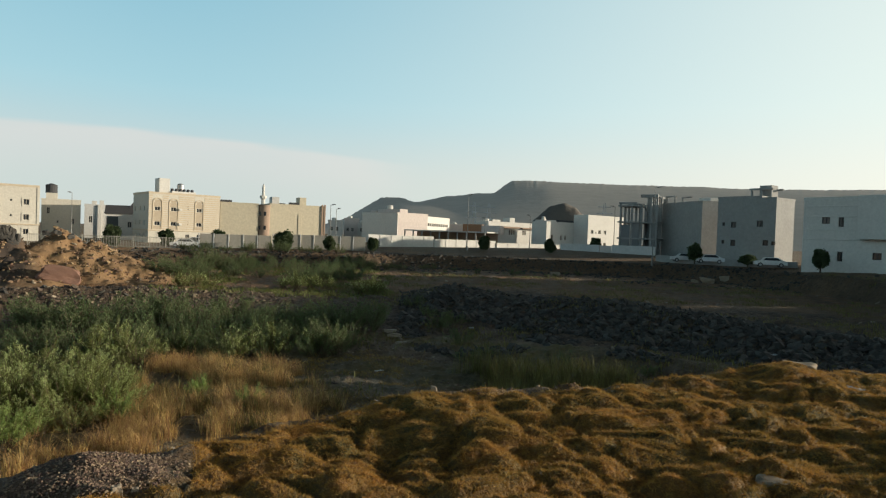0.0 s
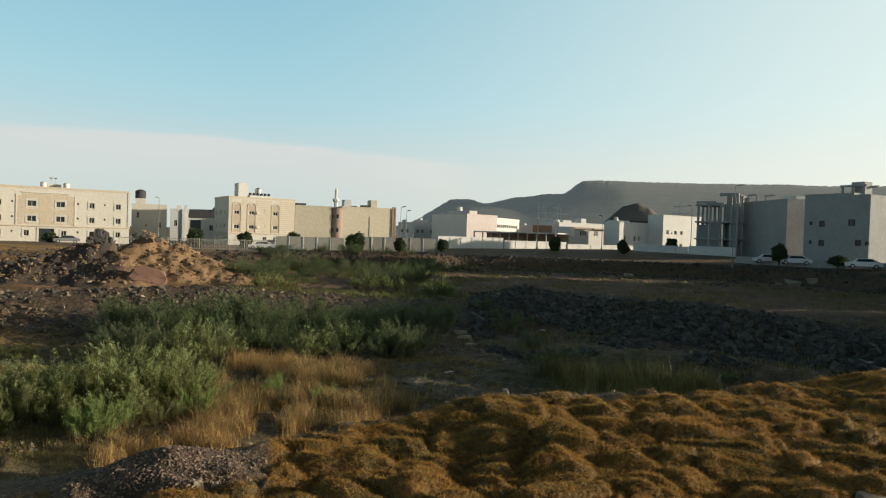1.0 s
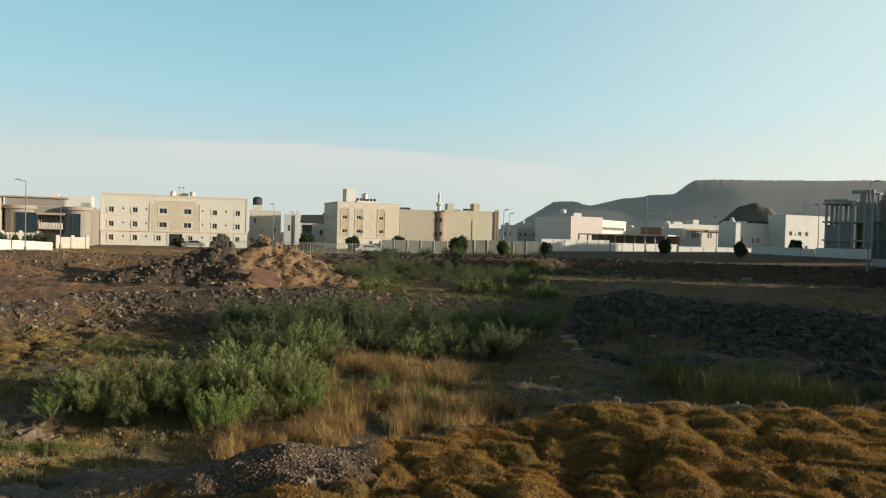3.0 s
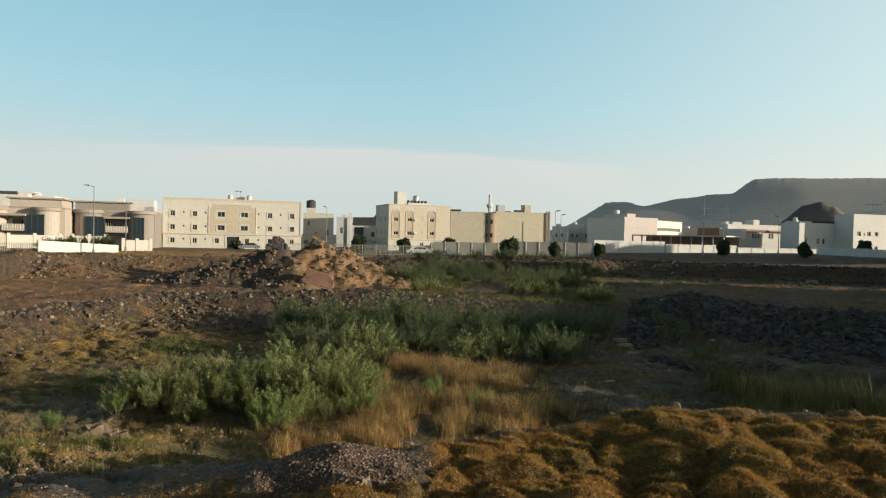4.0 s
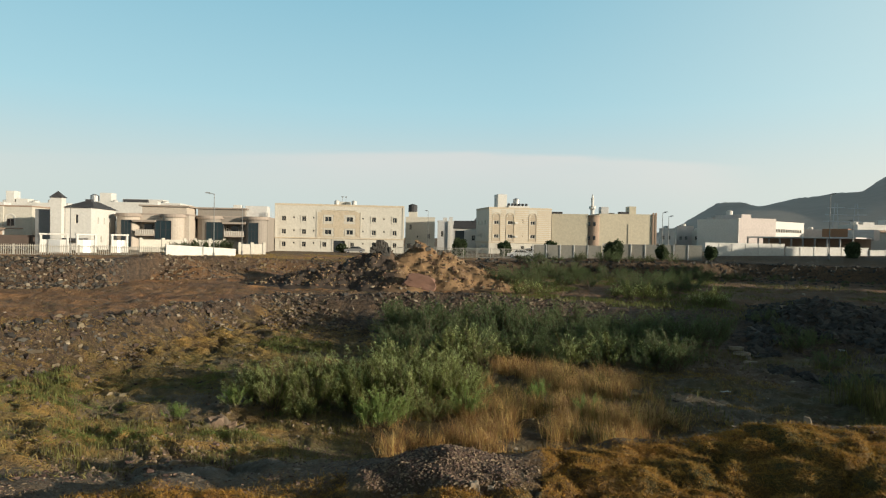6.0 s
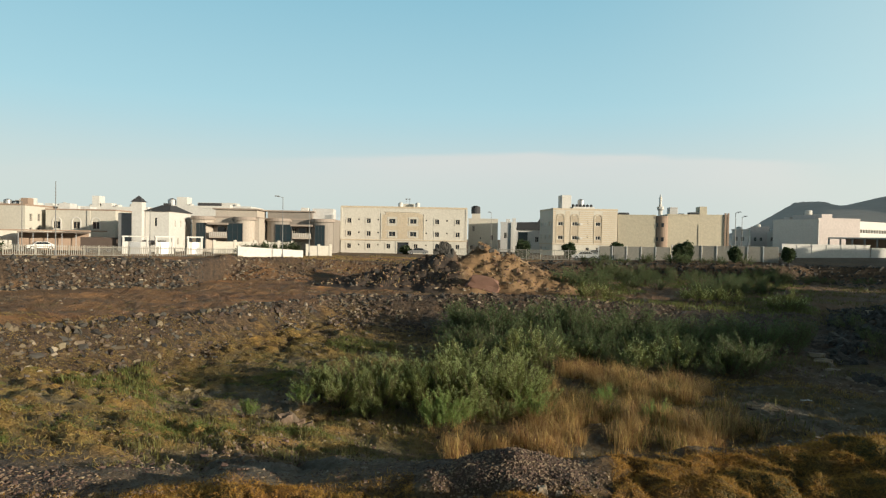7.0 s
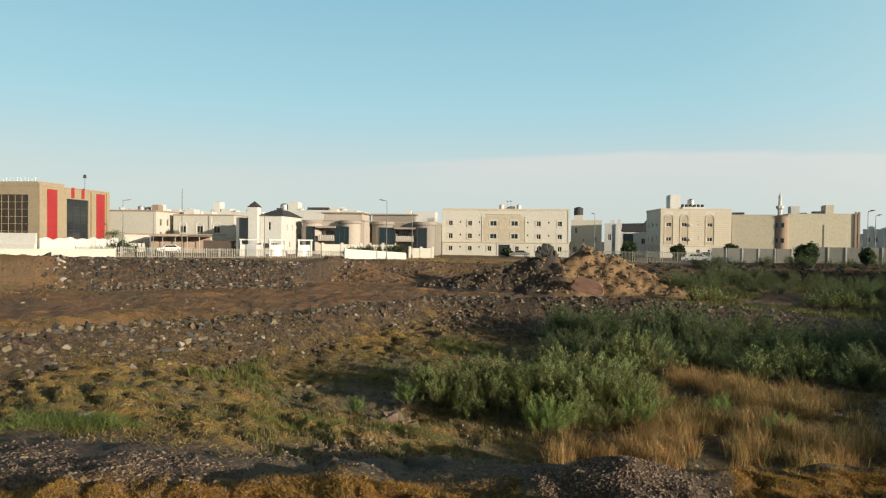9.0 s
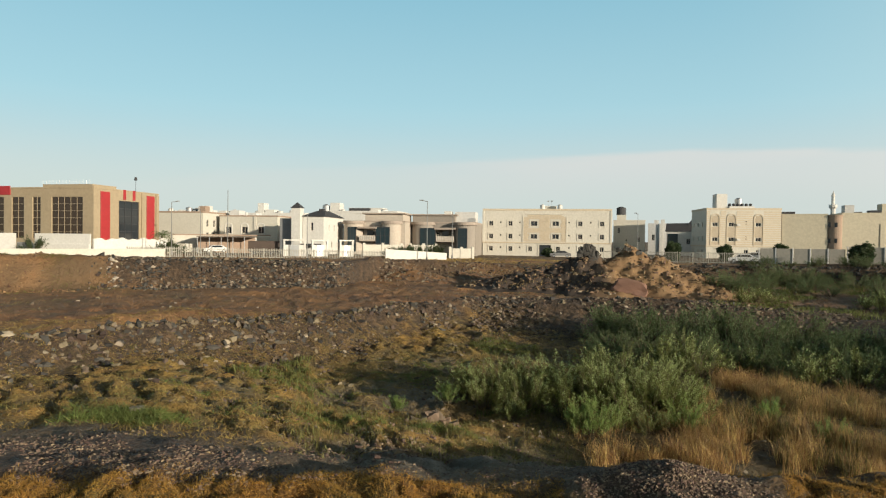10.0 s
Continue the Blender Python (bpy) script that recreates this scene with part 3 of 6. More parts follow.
for j in range(24):
    x0, z0 = 9.35, 3.45 + j * 0.255
    while x0 < 18.9:
        wide = random.uniform(0.22, 0.55)
        corner = j > 21 and (x0 < 9.35 + (j - 21) * 0.4 or x0 + wide > 18.95 - (j - 21) * 0.4)
        if not corner and not any(a - 0.3 < x0 + wide and x0 < b + 0.3 and c - 0.3 < z0 + 0.25 and z0 < d + 0.3 for a, b, c, d in holes):
            box(bm, x0, x0 + wide - 0.015, -0.045 - random.uniform(0.0, 0.04), 0.0, z0, z0 + 0.242)
        x0 += wide
part("stone_panel", bm, STONE, B1, "carved ochre stone facing panel")
add(B1, "panel_border", CREAM, (9.1, 9.33, -0.12, -0.003, 3.35, 9.3), (18.97, 19.2, -0.12, -0.003, 3.35, 9.3), (9.9, 18.4, -0.12, -0.003, 9.6, 9.8))
add(B1, "stair_head", CREAM, (13.6, 16.9, 4.2, 7.5, h, h + 1.3))
add_tank(B1, 13.6, 3.0, h + 0.1, 0.55, 1.5)
add_tank(B1, 17.6, 3.0, h + 0.1, 0.55, 1.5)
for x in (14.9, 15.7):
    bm = bmesh.new()
    tube(bm, x, 3.2, h + 1.2, h + 2.4, 0.03, 0.03, 6)
    tube(bm, x, 3.0, h + 2.15, h + 2.45, 0.05, 0.35, 10)
    part("dish_aerial", bm, METAL, B1)

# the banded block with arches
b2_cols = [(1.75, 1.05), (5.0, 1.05), (10.4, 1.05)]
b2_front = [(c - q / 2, c + q / 2, z - 0.4, z + 0.4) for z in (7.0, 3.9) for c, q in b2_cols] + [(c - 0.18, c + 0.18, z + k, z + k + 0.3) for c in (8.0,) for z in (6.9, 3.8) for k in (0, 0.65)]
b2_front += [(c - 0.4, c + 0.4, 1.0, 1.75) for c in (2.5, 4.9, 8.0, 10.4)]
b2_side = [(c - 0.35, c + 0.35, z - 0.5, z + 0.5) for c in (2.0, 5.4, 8.6) for z in (7.0, 4.0, 1.3)]
B2, w, h = house("apartment_building", (24.35, 146.3), (18.9, 151.0), 11.5, 10.75, "cream three-storey block with banded stone front and arches", CREAM, 0.7, b2_front, b2_side, cap=STONE, parapet=0.42)
cuts = [0.0, *[v for c, q in b2_cols for v in (c - 1.05, c + 1.05)], w]
for lo, hi in zip(cuts[::2], cuts[1::2]):
    for i in range(16):
        part("stone_band", block(lo, hi, -0.05, 0.0, 2.75 + i * 0.45, 3.03 + i * 0.45), STONE, B2)
for c, q in b2_cols:
    add_arch(B2, I4, c, 2.7, 8.3, 0.8, STONE, "arch_surround", 0.12, 0.2)
    add(B2, "arch_panel", ARCHSTONE, (c - 0.79, c + 0.79, -0.035, -0.003, 2.72, 3.46), (c - 0.79, c + 0.79, -0.035, -0.003, 4.34, 6.56), (c - 0.79, c + 0.79, -0.035, -0.003, 7.44, 8.3), (c - 0.55, c + 0.55, -0.035, -0.003, 8.31, 8.85))
add(B2, "string_course", STONE, (-0.15, w + 0.15, -0.2, 0.0, 2.35, 2.62), (-0.2, 0.0, 0.0, 11.5, 2.35, 2.62))
add(B2, "air_conditioner", WHITE, (6.0, 6.7, -0.4, 0.0, 6.75, 7.2))
add(B2, "air_conditioner", WHITE, (6.0, 6.7, -0.4, 0.0, 3.65, 4.1))
add(B2, "stair_head", WHITE, (3.0, 5.2, 3.5, 6.5, h, h + 3.6))
add(B2, "roof_room", WHITE, (5.5, 10.6, 3.0, 6.5, h, h + 0.95))
for i in range(6):
    add_tank(B2, 5.7 + i * 0.85, 3.6, h + 0.95, 0.33, 0.62, DARK)
add_tank(B2, 8.0, 5.2, h + 0.95, 0.75, 1.9, METAL)

# the pale yellow blocks with the round stair tower and the minaret behind
B3, w, h = house("warehouse", (18.85, 151.4), (15.75, 152.4), 20, 9.75, "plain pale yellow windowless rendered block", YELLOW, 0.9, parapet=0.25)
add(B3, "roof_shed", DARK, (0.3, 2.6, 2, 5, h, h + 0.8))
B4, w, h = house("warehouse", (14.85, 153.0), (10.2, 156.7), 20, 9.95, "plain pale yellow windowless rendered block with stair head", YELLOW, 1.1, parapet=0.25)
add(B4, "stair_head", YELLOW, (7.4, 9.0, 1.5, 4.5, h, h + 2.1))
add(B4, "roof_room", PALE, (1.0, 2.7, 2.0, 4.5, h, h + 1.9))
add(B4, "roof_shed", DARK, (5.3, 7.3, 1.5, 3.5, h, h + 0.8), (3.0, 4.0, 1.5, 3.5, h, h + 0.5))
add(B4, "downpipe", BROWN, (w - 0.8, w - 0.4, -0.25, -0.01, -0.5, h + 0.6), (w - 0.2, w + 0.2, -0.25, -0.01, -0.5, h + 0.6))
add(B4, "corner_pilaster", YELLOW, (6.7, 7.5, -0.12, -0.003, -1, h - 2.0))
tower = tagged(new("stair_tower"), "round brown brick stair tower between yellow blocks", "tower")
tower.matrix_basis = Matrix.Translation(P(15.3, 153.6, 0.9))
bm = bmesh.new()
tube(bm, 0, 0, -1, 8.6, 1.45, 1.45, 24)
tube(bm, 0, 0, 8.601, 8.85, 1.6, 1.6, 24)
part("wall", bm, BROWN, tower)
for z in (3.2, 6.4):
    for x in (-0.6, 0.6):
        add(tower, "window", GLASS, (x - 0.25, x + 0.25, -1.46, -1.2, z, z + 0.9))
minaret = tagged(new("minaret"), "slender pale stone minaret with a gallery behind roofs", "minaret")
minaret.matrix_basis = Matrix.Translation(P(15.42, 185, 1.0))
bm = bmesh.new()
tube(bm, 0, 0, -1, 11.4, 0.62, 0.55, 8)
part("shaft", bm, WHITE, minaret)
bm = bmesh.new()
tube(bm, 0, 0, 11.4, 11.9, 0.55, 0.95, 8)
tube(bm, 0, 0, 11.9, 12.5, 0.95, 0.95, 8)
part("gallery", bm, WHITE, minaret)
bm = bmesh.new()
tube(bm, 0, 0, 12.5, 14.6, 0.42, 0.38, 8)
tube(bm, 0, 0, 14.6, 15.9, 0.48, 0.03, 8)
part("spire", bm, WHITE, minaret)

# the tan and red building
r_front = [(6.6, 12.2, 1.0, 9.6, 3, 6)]
r_side = [(30 - b, 30 - a, 2.4, 9.9, n, 6) for a, b, n in ((2.0, 8.6, 5), (10.9, 12.7, 2), (14.5, 17.2, 2), (18.9, 21.5, 2))]
R, w, h = house("school_building", (75.0, 130), (70.3, 144), 30, 12.3, "tan clad building with red panels and dark glazing", TAN, 0.9, r_front, r_side, parapet=0.25, frame_mat=TAN, glass=BRONZE, front_look=dict(frame_mat=DARK, glass=GLASS))
add(R, "red_panel", RED, (1.9, 4.2, -0.14, -0.003, 0.8, 11.0), label="tall red cladding panel")
add(R, "red_panel", RED, (14.3, 16.6, -0.14, -0.003, 0.8, 11.0), label="tall red cladding panel")
add(R, "red_panel", RED, (7.7, 8.4, -0.12, -0.003, 9.8, 11.7), (10.3, 11.0, -0.12, -0.003, 9.8, 11.7))
add(R, "red_panel", RED, (-0.14, -0.003, 17.4, 29.9, 10.3, 11.9))
add(R, "pier", TAN, (12.7, 13.3, -0.3, -0.003, -1, h), (0.0, 0.5, -0.25, -0.003, -1, h + 0.5), (17.0, 17.8, -0.3, -0.003, -1, h - 0.1))
add(R, "roof_step", TAN, (0.2, 6.2, 0.2, 10.6, h + 0.003, h + 0.75))
add(R, "roof_rail", METAL, *[(-0.05 + 0.0, 0.0, v, v + 0.05, h + 0.75, h + 1.5) for v in np.arange(0.5, 10.4, 0.7)])
bm = bmesh.new()
tube(bm, 12.2, 0.8, h, h + 2.6, 0.04, 0.03, 6)
tube(bm, 12.2, 0.8, h + 2.45, h + 3.1, 0.3, 0.22, 10)
part("lamp_mast", bm, DARK, R)

# the bare concrete blocks
g2_front = [(0.9, 1.4, 5.9, 6.5), (2.5, 3.4, 5.6, 6.6), (0.9, 1.4, 2.9, 3.5), (2.5, 3.4, 2.6, 3.6), (7.0, 8.0, 5.8, 6.8), (8.1, 9.0, 2.8, 3.7), (9.5, 10.1, 2.9, 3.5)]
G1, w, h = house("apartment_building", (-19.07, 138), (-22.2, 127), 9, 12.1, "bare grey concrete block with blank unfinished walls", GREY, 1.7, parapet=0.3)
add(G1, "roof_room", WHITE, (w - 3, w - 0.6, 2, 4, h, h + 0.9))
add(G1, "roof_frame", GREY, (0.4, 0.7, 0.5, 0.8, h, h + 1.5), (3.2, 3.5, 0.5, 0.8, h, h + 1.5), (0.4, 3.5, 0.4, 0.9, h + 1.5, h + 1.75), (0.4, 0.7, 4, 4.3, h, h + 1.5), (0.4, 3.5, 3.9, 4.4, h + 1.5, h + 1.75))
G2, w, h = house("apartment_building", (-23.4, 119), (-26.6, 115), 10, 12.2, "bare grey concrete block with small square windows", GREY, 1.7, g2_front, parapet=0.3, frame_mat=DARK)
add(G2, "roof_frame", GREY, (4.5, 4.8, 2, 2.3, h, h + 1.7), (7.8, 8.1, 2, 2.3, h, h + 1.7), (4.3, 8.3, 1.9, 2.4, h + 1.4, h + 1.7), (4.3, 8.3, 5, 5.4, h + 1.4, h + 1.7), (6.2, 6.5, 2, 2.3, h, h + 1.6))
add(G2, "stair_head", GREY, (w - 2.2, w - 0.2, 3.0, 5.0, h, h + 2.2))
G3, w, h = house("apartment_building", (-21.9, 150), (-24.6, 146), 9, 14.2, "white rendered stair block rising behind grey walls", WHITE, 1.7, parapet=0.25)
wf = [(c - 0.55, c + 0.55, z, z + q) for c in (3.0, 9.5, 14.0, 21.0, 26.0) for z, q in ((6.0, 1.0), (1.4, 0.9))] + [(c - 0.35, c + 0.35, z, z + 1.3) for c in (5.0, 12.0, 17.5, 23.5) for z in (5.6, 1.0)]
W, w, h = house("apartment_building", (-29.6, 103), (-45, 93), 14, 10.9, "pale rendered block with overhanging banded upper floors", WHITE, 1.7, wf, parapet=0.45, frame_mat=DARK)
add(W, "upper_bay", WHITE, (7.6, w, -1.2, -0.003, 4.0, h + 0.45))
add(W, "string_course", WHITE, *[(0.0, 7.5, -0.08, -0.003, z, z + 0.2) for z in (3.8, 5.1, 6.9, 8.3)])
add_tank(W, 15.5, 2.5, h, 1.0, 2.0)

# the unfinished frame of columns and slabs
frame_ob = tagged(new("unfinished_building"), "unfinished concrete frame of columns and slabs with infill", "building")
a, b = P(-15.6, 136), P(-18.7, 133.5)
frame_ob.matrix_basis = Matrix.Translation((a.x, a.y, 1.8)) @ Matrix.Rotation(math.atan2((b - a).y, (b - a).x), 4, "Z")
L = (b - a).length
for x in (0.0, L * 0.3, L * 0.55, L * 0.8, L - 0.35):
    for y in (0.0, 2.4, 4.8):
        add(frame_ob, "column", GREY, (x, x + 0.38, y, y + 0.38, -1, 10.2 if x < L * 0.6 else 11.5))
for z, x1 in ((3.1, L), (6.4, L), (9.7, L * 0.5)):
    add(frame_ob, "slab", GREY, (-0.3, x1, -0.3, 5.4, z, z + 0.3))
add(frame_ob, "roof_beam", GREY, (-0.2, L * 0.45, -0.1, 0.4, 10.21, 10.6), (-0.2, L * 0.45, 4.7, 5.2, 10.21, 10.6), (L * 0.55, L, -0.1, 0.5, 11.51, 12.1), (L * 0.62, L * 0.95, 2.4, 5.2, 11.51, 11.9))
for q in ((0.4, L * 0.28, 0.1, 0.3, -1, 3.09), (L * 0.33, L * 0.53, 0.1, 0.3, -1, 6.39), (L * 0.83, L - 0.4, 0.1, 0.3, -1, 6.39), (0.4, L * 0.28, 0.1, 0.3, 3.41, 6.0), (L * 0.58, L * 0.78, 3.0, 3.3, -1, 6.39)):
    add(frame_ob, "infill_wall", BLUE, q)
add(frame_ob, "stair_core", GREY, (L * 0.6, L * 0.78, 2.8, 4.6, 6.7, 11.5))

# white villas and the school
n3 = [(c - 0.5, c + 0.5, z, z + 1.0) for c in (1.7, 4.6, 6.8) for z in (4.2, 0.9)] + [(c - 0.2, c + 0.2, 4.3, 4.8) for c in (3.2,)]
N3, w, h = house("villa", (-12.95, 172), (-15.9, 183), 5, 10.8, "white rendered house with round-headed dark windows", WHITE, 2.0, n3, parapet=0.3)
n2 = [(c - 0.35, c + 0.35, 2.2, 3.5) for c in (2.0, 5.4, 7.0)]
N2, w, h = house("villa", (-9.4, 168), (-12.85, 179), 5.5, 8.6, "plain white two-storey house with dark narrow windows", WHITE, 2.0, n2, parapet=0.35)
add(N2, "roof_shed", DARK, (5.5, w - 0.3, 1, 4, h, h + 0.9))
add(N2, "roof_room", WHITE, (0.6, 5.0, 1.5, 5, h, h + 0.8))
add_tank(N2, 1.2, 2.5, h + 0.8, 0.5, 0.9)
n1 = [(c - 0.3, c + 0.3, 3.2, 4.5) for c in (1.0, 3.4, 4.6, 7.5, 8.3, 9.1, 12.4, 13.2)]
N1, w, h = house("villa", (-4.3, 172), (-9.3, 186), 6, 8.3, "white villa with brown tiled eaves and bay fronts", WHITE, 2.0, n1, parapet=0.3)
add(N1, "eaves", BROWN, (-0.3, 2.6, -0.9, -0.003, 4.9, 5.3), (3.0, 10.2, -1.2, -0.003, 4.9, 5.4), (11.4, w + 0.3, -0.9, -0.003, 4.9, 5.3))
add(N1, "roof_room", WHITE, (3.0, 5.8, 2, 5, h, h + 0.9), (9.2, 11.0, 2, 5, h, h + 1.6))
add_tank(N1, 1.6, 3, h, 0.8, 1.1)
shed = tagged(new("school_shed"), "long low shed with orange sheet roof behind a wall", "shed")
a, b = P(3.2, 170), P(-4.2, 160)
shed.matrix_basis = Matrix.Translation((a.x, a.y, 2.0)) @ Matrix.Rotation(math.atan2((b - a).y, (b - a).x), 4, "Z")
L = (b - a).length
add(shed, "roof", PALE, (0, L, 0, 8, 3.3, 3.6))
for i in range(10):
    add(shed, "post", GREY, (i * L / 9.3, i * L / 9.3 + 0.3, 0.1, 0.4, -1, 3.29))
add(shed, "back_wall", BROWN, (0, L, 7.5, 7.8, -1, 3.29))
add(shed, "upper_wall", RUST, (L * 0.55, L * 0.78, 9, 12, 3.0, 5.6), label="rust-orange upper wall")
add(shed, "upper_wall", PINK, (L * 0.78, L, 9, 12, 3.0, 5.4))
s_front = [(1.0 + i * 1.5, 1.9 + i * 1.5, z, z + 1.1) for i in range(6) for z in (1.6, 5.0)]
S1, w, h = house("school_building", (6.75, 203), (3.85, 190), 12, 10.3, "pink rendered school wing with rows of windows", PINK, 2.0, s_front, parapet=0.4)
add(S1, "stair_head", PINK, (2.0, 4.4, 1, 4, h, h + 1.0), (5.6, w, 1, 4, h, h + 1.4))
add_tank(S1, 9.0, 3, h + 1.4, 0.9, 1.4)
s_long = [(1.2 + i * 1.55, 2.4 + i * 1.55, z, z + 1.0) for i in range(24) for z in (2.0, 5.2)]
S2, w, h = house("school_building", (3.8, 190), (-0.8, 226), 12, 10.0, "long cream school wing with rows of dark windows", WHITE, 2.0, s_long, parapet=0.4)

# villas with tall blue glazing
def villa(left, right, top, label, flip=False, skin=None):
    skin = skin or BEIGE
    ob, w, h = house("villa", left, right, 14, top, label, skin, 0.7, [(w0, w0 + 0.8, 3.6, 4.8) for w0 in (6.2,)], [(5, 6, 3.8, 5), (9, 10, 3.8, 5)], cap=MAUVE, parapet=0.3)
    def x(u):
        return w * (1 - u) if flip else w * u
    def span(u0, u1):
        return min(x(u0), x(u1)), max(x(u0), x(u1))
    for u in (0.16, 0.78):
        bm = bmesh.new()
        tube(bm, x(u), -0.1, -1.5, 6.3, w * 0.155, w * 0.155, 28)
        part("round_bay", bm, skin, ob)
        bm = bmesh.new()
        tube(bm, x(u), -0.1, 6.31, 6.65, w * 0.185, w * 0.185, 28)
        tube(bm, x(u), -0.1, 6.66, 6.9, w * 0.17, w * 0.17, 28)
        part("cornice", bm, MAUVE, ob)
    for u0, u1, y in ((0.11, 0.24, -w * 0.155 - 0.16), (0.57, 0.79, -w * 0.155 - 0.16)):
        a, b = span(u0, u1)
        g = add(ob, "glazing", TEAL, (a, b, y, y + 0.9, 0.6, 5.6), label="tall blue mirror glazing")
        bm = bmesh.new()
        for i in range(4):
            t = a + (b - a) * i / 3
            box(bm, t - 0.05, t + 0.05, y - 0.06, y + 0.3, 0.55, 5.65)
        for z in (0.6, 2.2, 3.9, 5.6):
            box(bm, a, b, y - 0.05, y + 0.3, z - 0.05, z + 0.05)
        part("glazing_bar", bm, DARK, g)
    a, b = span(0.30, 0.56)
    add(ob, "balcony", BEIGE, (a, b, -2.4, -0.003, 2.7, 3.0), (a, b, -2.4, -2.25, 3.0, 3.9))
    for i in range(9):
        t = a + 0.1 + (b - a - 0.3) * i / 8
        add(ob, "baluster", WHITE, (t, t + 0.12, -2.48, -2.41, 3.0, 3.85))
    add(ob, "canopy", MAUVE, (a - 0.3, b + 0.3, -2.7, -0.003, 5.3, 5.7))
    add(ob, "balcony_door", GLASS, (a + 1.0, a + 2.4, -0.06, -0.003, 3.01, 5.0))
    a, b = span(0.32, 0.95)
    add(ob, "upper_storey", skin, (a, b, 1.0, 9.0, h + 0.02, h + 1.7))
    add(ob, "upper_cornice", MAUVE, (a - 0.5, b + 0.5, 0.5, 9.5, h + 1.71, h + 2.0))
    add(ob, "roof_room", WHITE, (x(0.45) - 0.6, x(0.45) + 0.9, 2, 4, h + 2.0, h + 2.7))
    return ob, w, h


V1, w, h = villa((55.2, 138), (49.9, 134.5), 7.4, "beige villa with round bays and tall blue glazing")
V2, w, h = villa((49.6, 141), (43.6, 138.5), 7.4, "taupe villa with balcony and tall blue glazing", True, TAUPE)
add(V2, "roof_room", PALE, (w - 5, w - 0.5, 3, 8, h + 0.02, h + 2.6))
add(V2, "roof_rail", WHITE, *[(w - 0.6 + i * 0.35, w - 0.55 + i * 0.35, 2, 2.1, h + 0.3, h + 1.6) for i in range(9)])
V3, w, h = house("villa", (57.3, 158), (50.6, 152.2), 12, 9.9, "white flat-roofed houses stepped behind a villa", WHITE, 0.7, [(c, c + 0.9, 5.6, 6.8) for c in (2, 5, 9, 13)], parapet=0.6)
add(V3, "roof_room", WHITE, (1.8, 4.2, 2, 5, h, h + 2.6), (6.5, 15.0, 2, 6, h, h + 1.4))
add(V3, "roof_shed", DARK, (7.0, 12.0, 1.0, 1.9, h + 0.5, h + 1.3))
add_tank(V3, 0.6, 2.5, h, 0.9, 2.3, METAL)

# the white house with a hipped dark roof, its tower and its grey wing
T1, w, h = house("villa", (58.75, 131), (57.0, 129.5), 12, 8.2, "white two-storey house with hipped dark roof and tower", WHITE, 0.8, [(1.6, 2.1, 4.6, 6.2)], (), [(3.0, 3.6, 4.6, 5.8), (6.0, 6.6, 4.6, 5.8), (9.0, 9.6, 4.6, 5.8), (4.5, 5.4, 1.2, 2.4)], parapet=0)
bm = bmesh.new()
lo = [bm.verts.new(p) for p in ((-0.4, -0.4, h), (w + 0.4, -0.4, h), (w + 0.4, 12.4, h), (-0.4, 12.4, h))]
hi = [bm.verts.new(p) for p in ((w * 0.32, 4.4, h + 1.3), (w * 0.68, 4.4, h + 1.3), (w * 0.68, 7.6, h + 1.3), (w * 0.32, 7.6, h + 1.3))]
for i in range(4):
    bm.faces.new((lo[i], lo[(i + 1) % 4], hi[(i + 1) % 4], hi[i]))
bm.faces.new(hi)
bm.faces.new(lo[::-1])
part("hipped_roof", bm, DARK, T1, "low hipped dark roof")
add(T1, "roof_lantern", DARK, (w * 0.38, w * 0.62, 4.4, 5.6, h + 1.31, h + 1.7))
add(T1, "porch_roof", DARK, (0.4, 3.8, -2.4, -0.01, 1.6, 2.0))
bm = bmesh.new()
box(bm, -1.95, -0.15, -1.2, 0.6, -1.5, 9.0)
part("tower", bm, WHITE, T1, "square white tower")
bm = bmesh.new()
lo = [bm.verts.new(p) for p in ((-2.15, -1.4, 9.01), (0.05, -1.4, 9.01), (0.05, 0.8, 9.01), (-2.15, 0.8, 9.01))]
tip = bm.verts.new((-1.05, -0.3, 10.2))
for i in range(4):
    bm.faces.new((lo[i], lo[(i + 1) % 4], tip))
bm.faces.new(lo[::-1])
part("tower_cap", bm, DARK, T1, "pyramid cap of dark tiles")
add(T1, "grey_wing", BLUE, (-5.0, -1.96, 0.3, 8, -1.5, 7.0), label="blue-grey side wing")

# beige and arched houses further along
a1_end = [(1.5 + i * 2.9, 2.6 + i * 2.9, 4.2, 5.6) for i in range(3)]
A1, w, h = house("villa", (70.6, 158), (66.9, 152), 12, 9.2, "beige house with blank side and small windows", CREAM, 0.8, (), (), [(q[0], q[1], z, z + 1.5) for q in a1_end for z in (2.6, 5.4)], cap=BROWN, parapet=0.35)
add(A1, "roof_room", BROWN, (w - 2.0, w - 0.6, 2, 4, h, h + 1.6))
A3, w, h = house("villa", (67.7, 166), (65.9, 162.8), 8, 9.2, "beige house front with three small windows", CREAM, 0.8, [(0.7 + i * 1.6, 1.6 + i * 1.6, 3.4, 5.0) for i in range(3)], parapet=0.35)
a2_front = [(1.5 + i * 3.9, 2.9 + i * 3.9, 4.0, 5.5) for i in range(3)]
A2, w, h = house("villa", (65.6, 156), (60.9, 150), 12, 8.6, "beige house with three arched upper windows", CREAM, 0.8, a2_front, cap=BROWN, parapet=0.3)
for o in a2_front:
    add_arch(A2, I4, (o[0] + o[1]) / 2, 3.8, 5.5, 0.75, WHITE, "arch_surround", 0.1, 0.22)
add(A2, "pilaster", CREAM, (8.3, 8.9, -0.2, -0.003, -1, h))
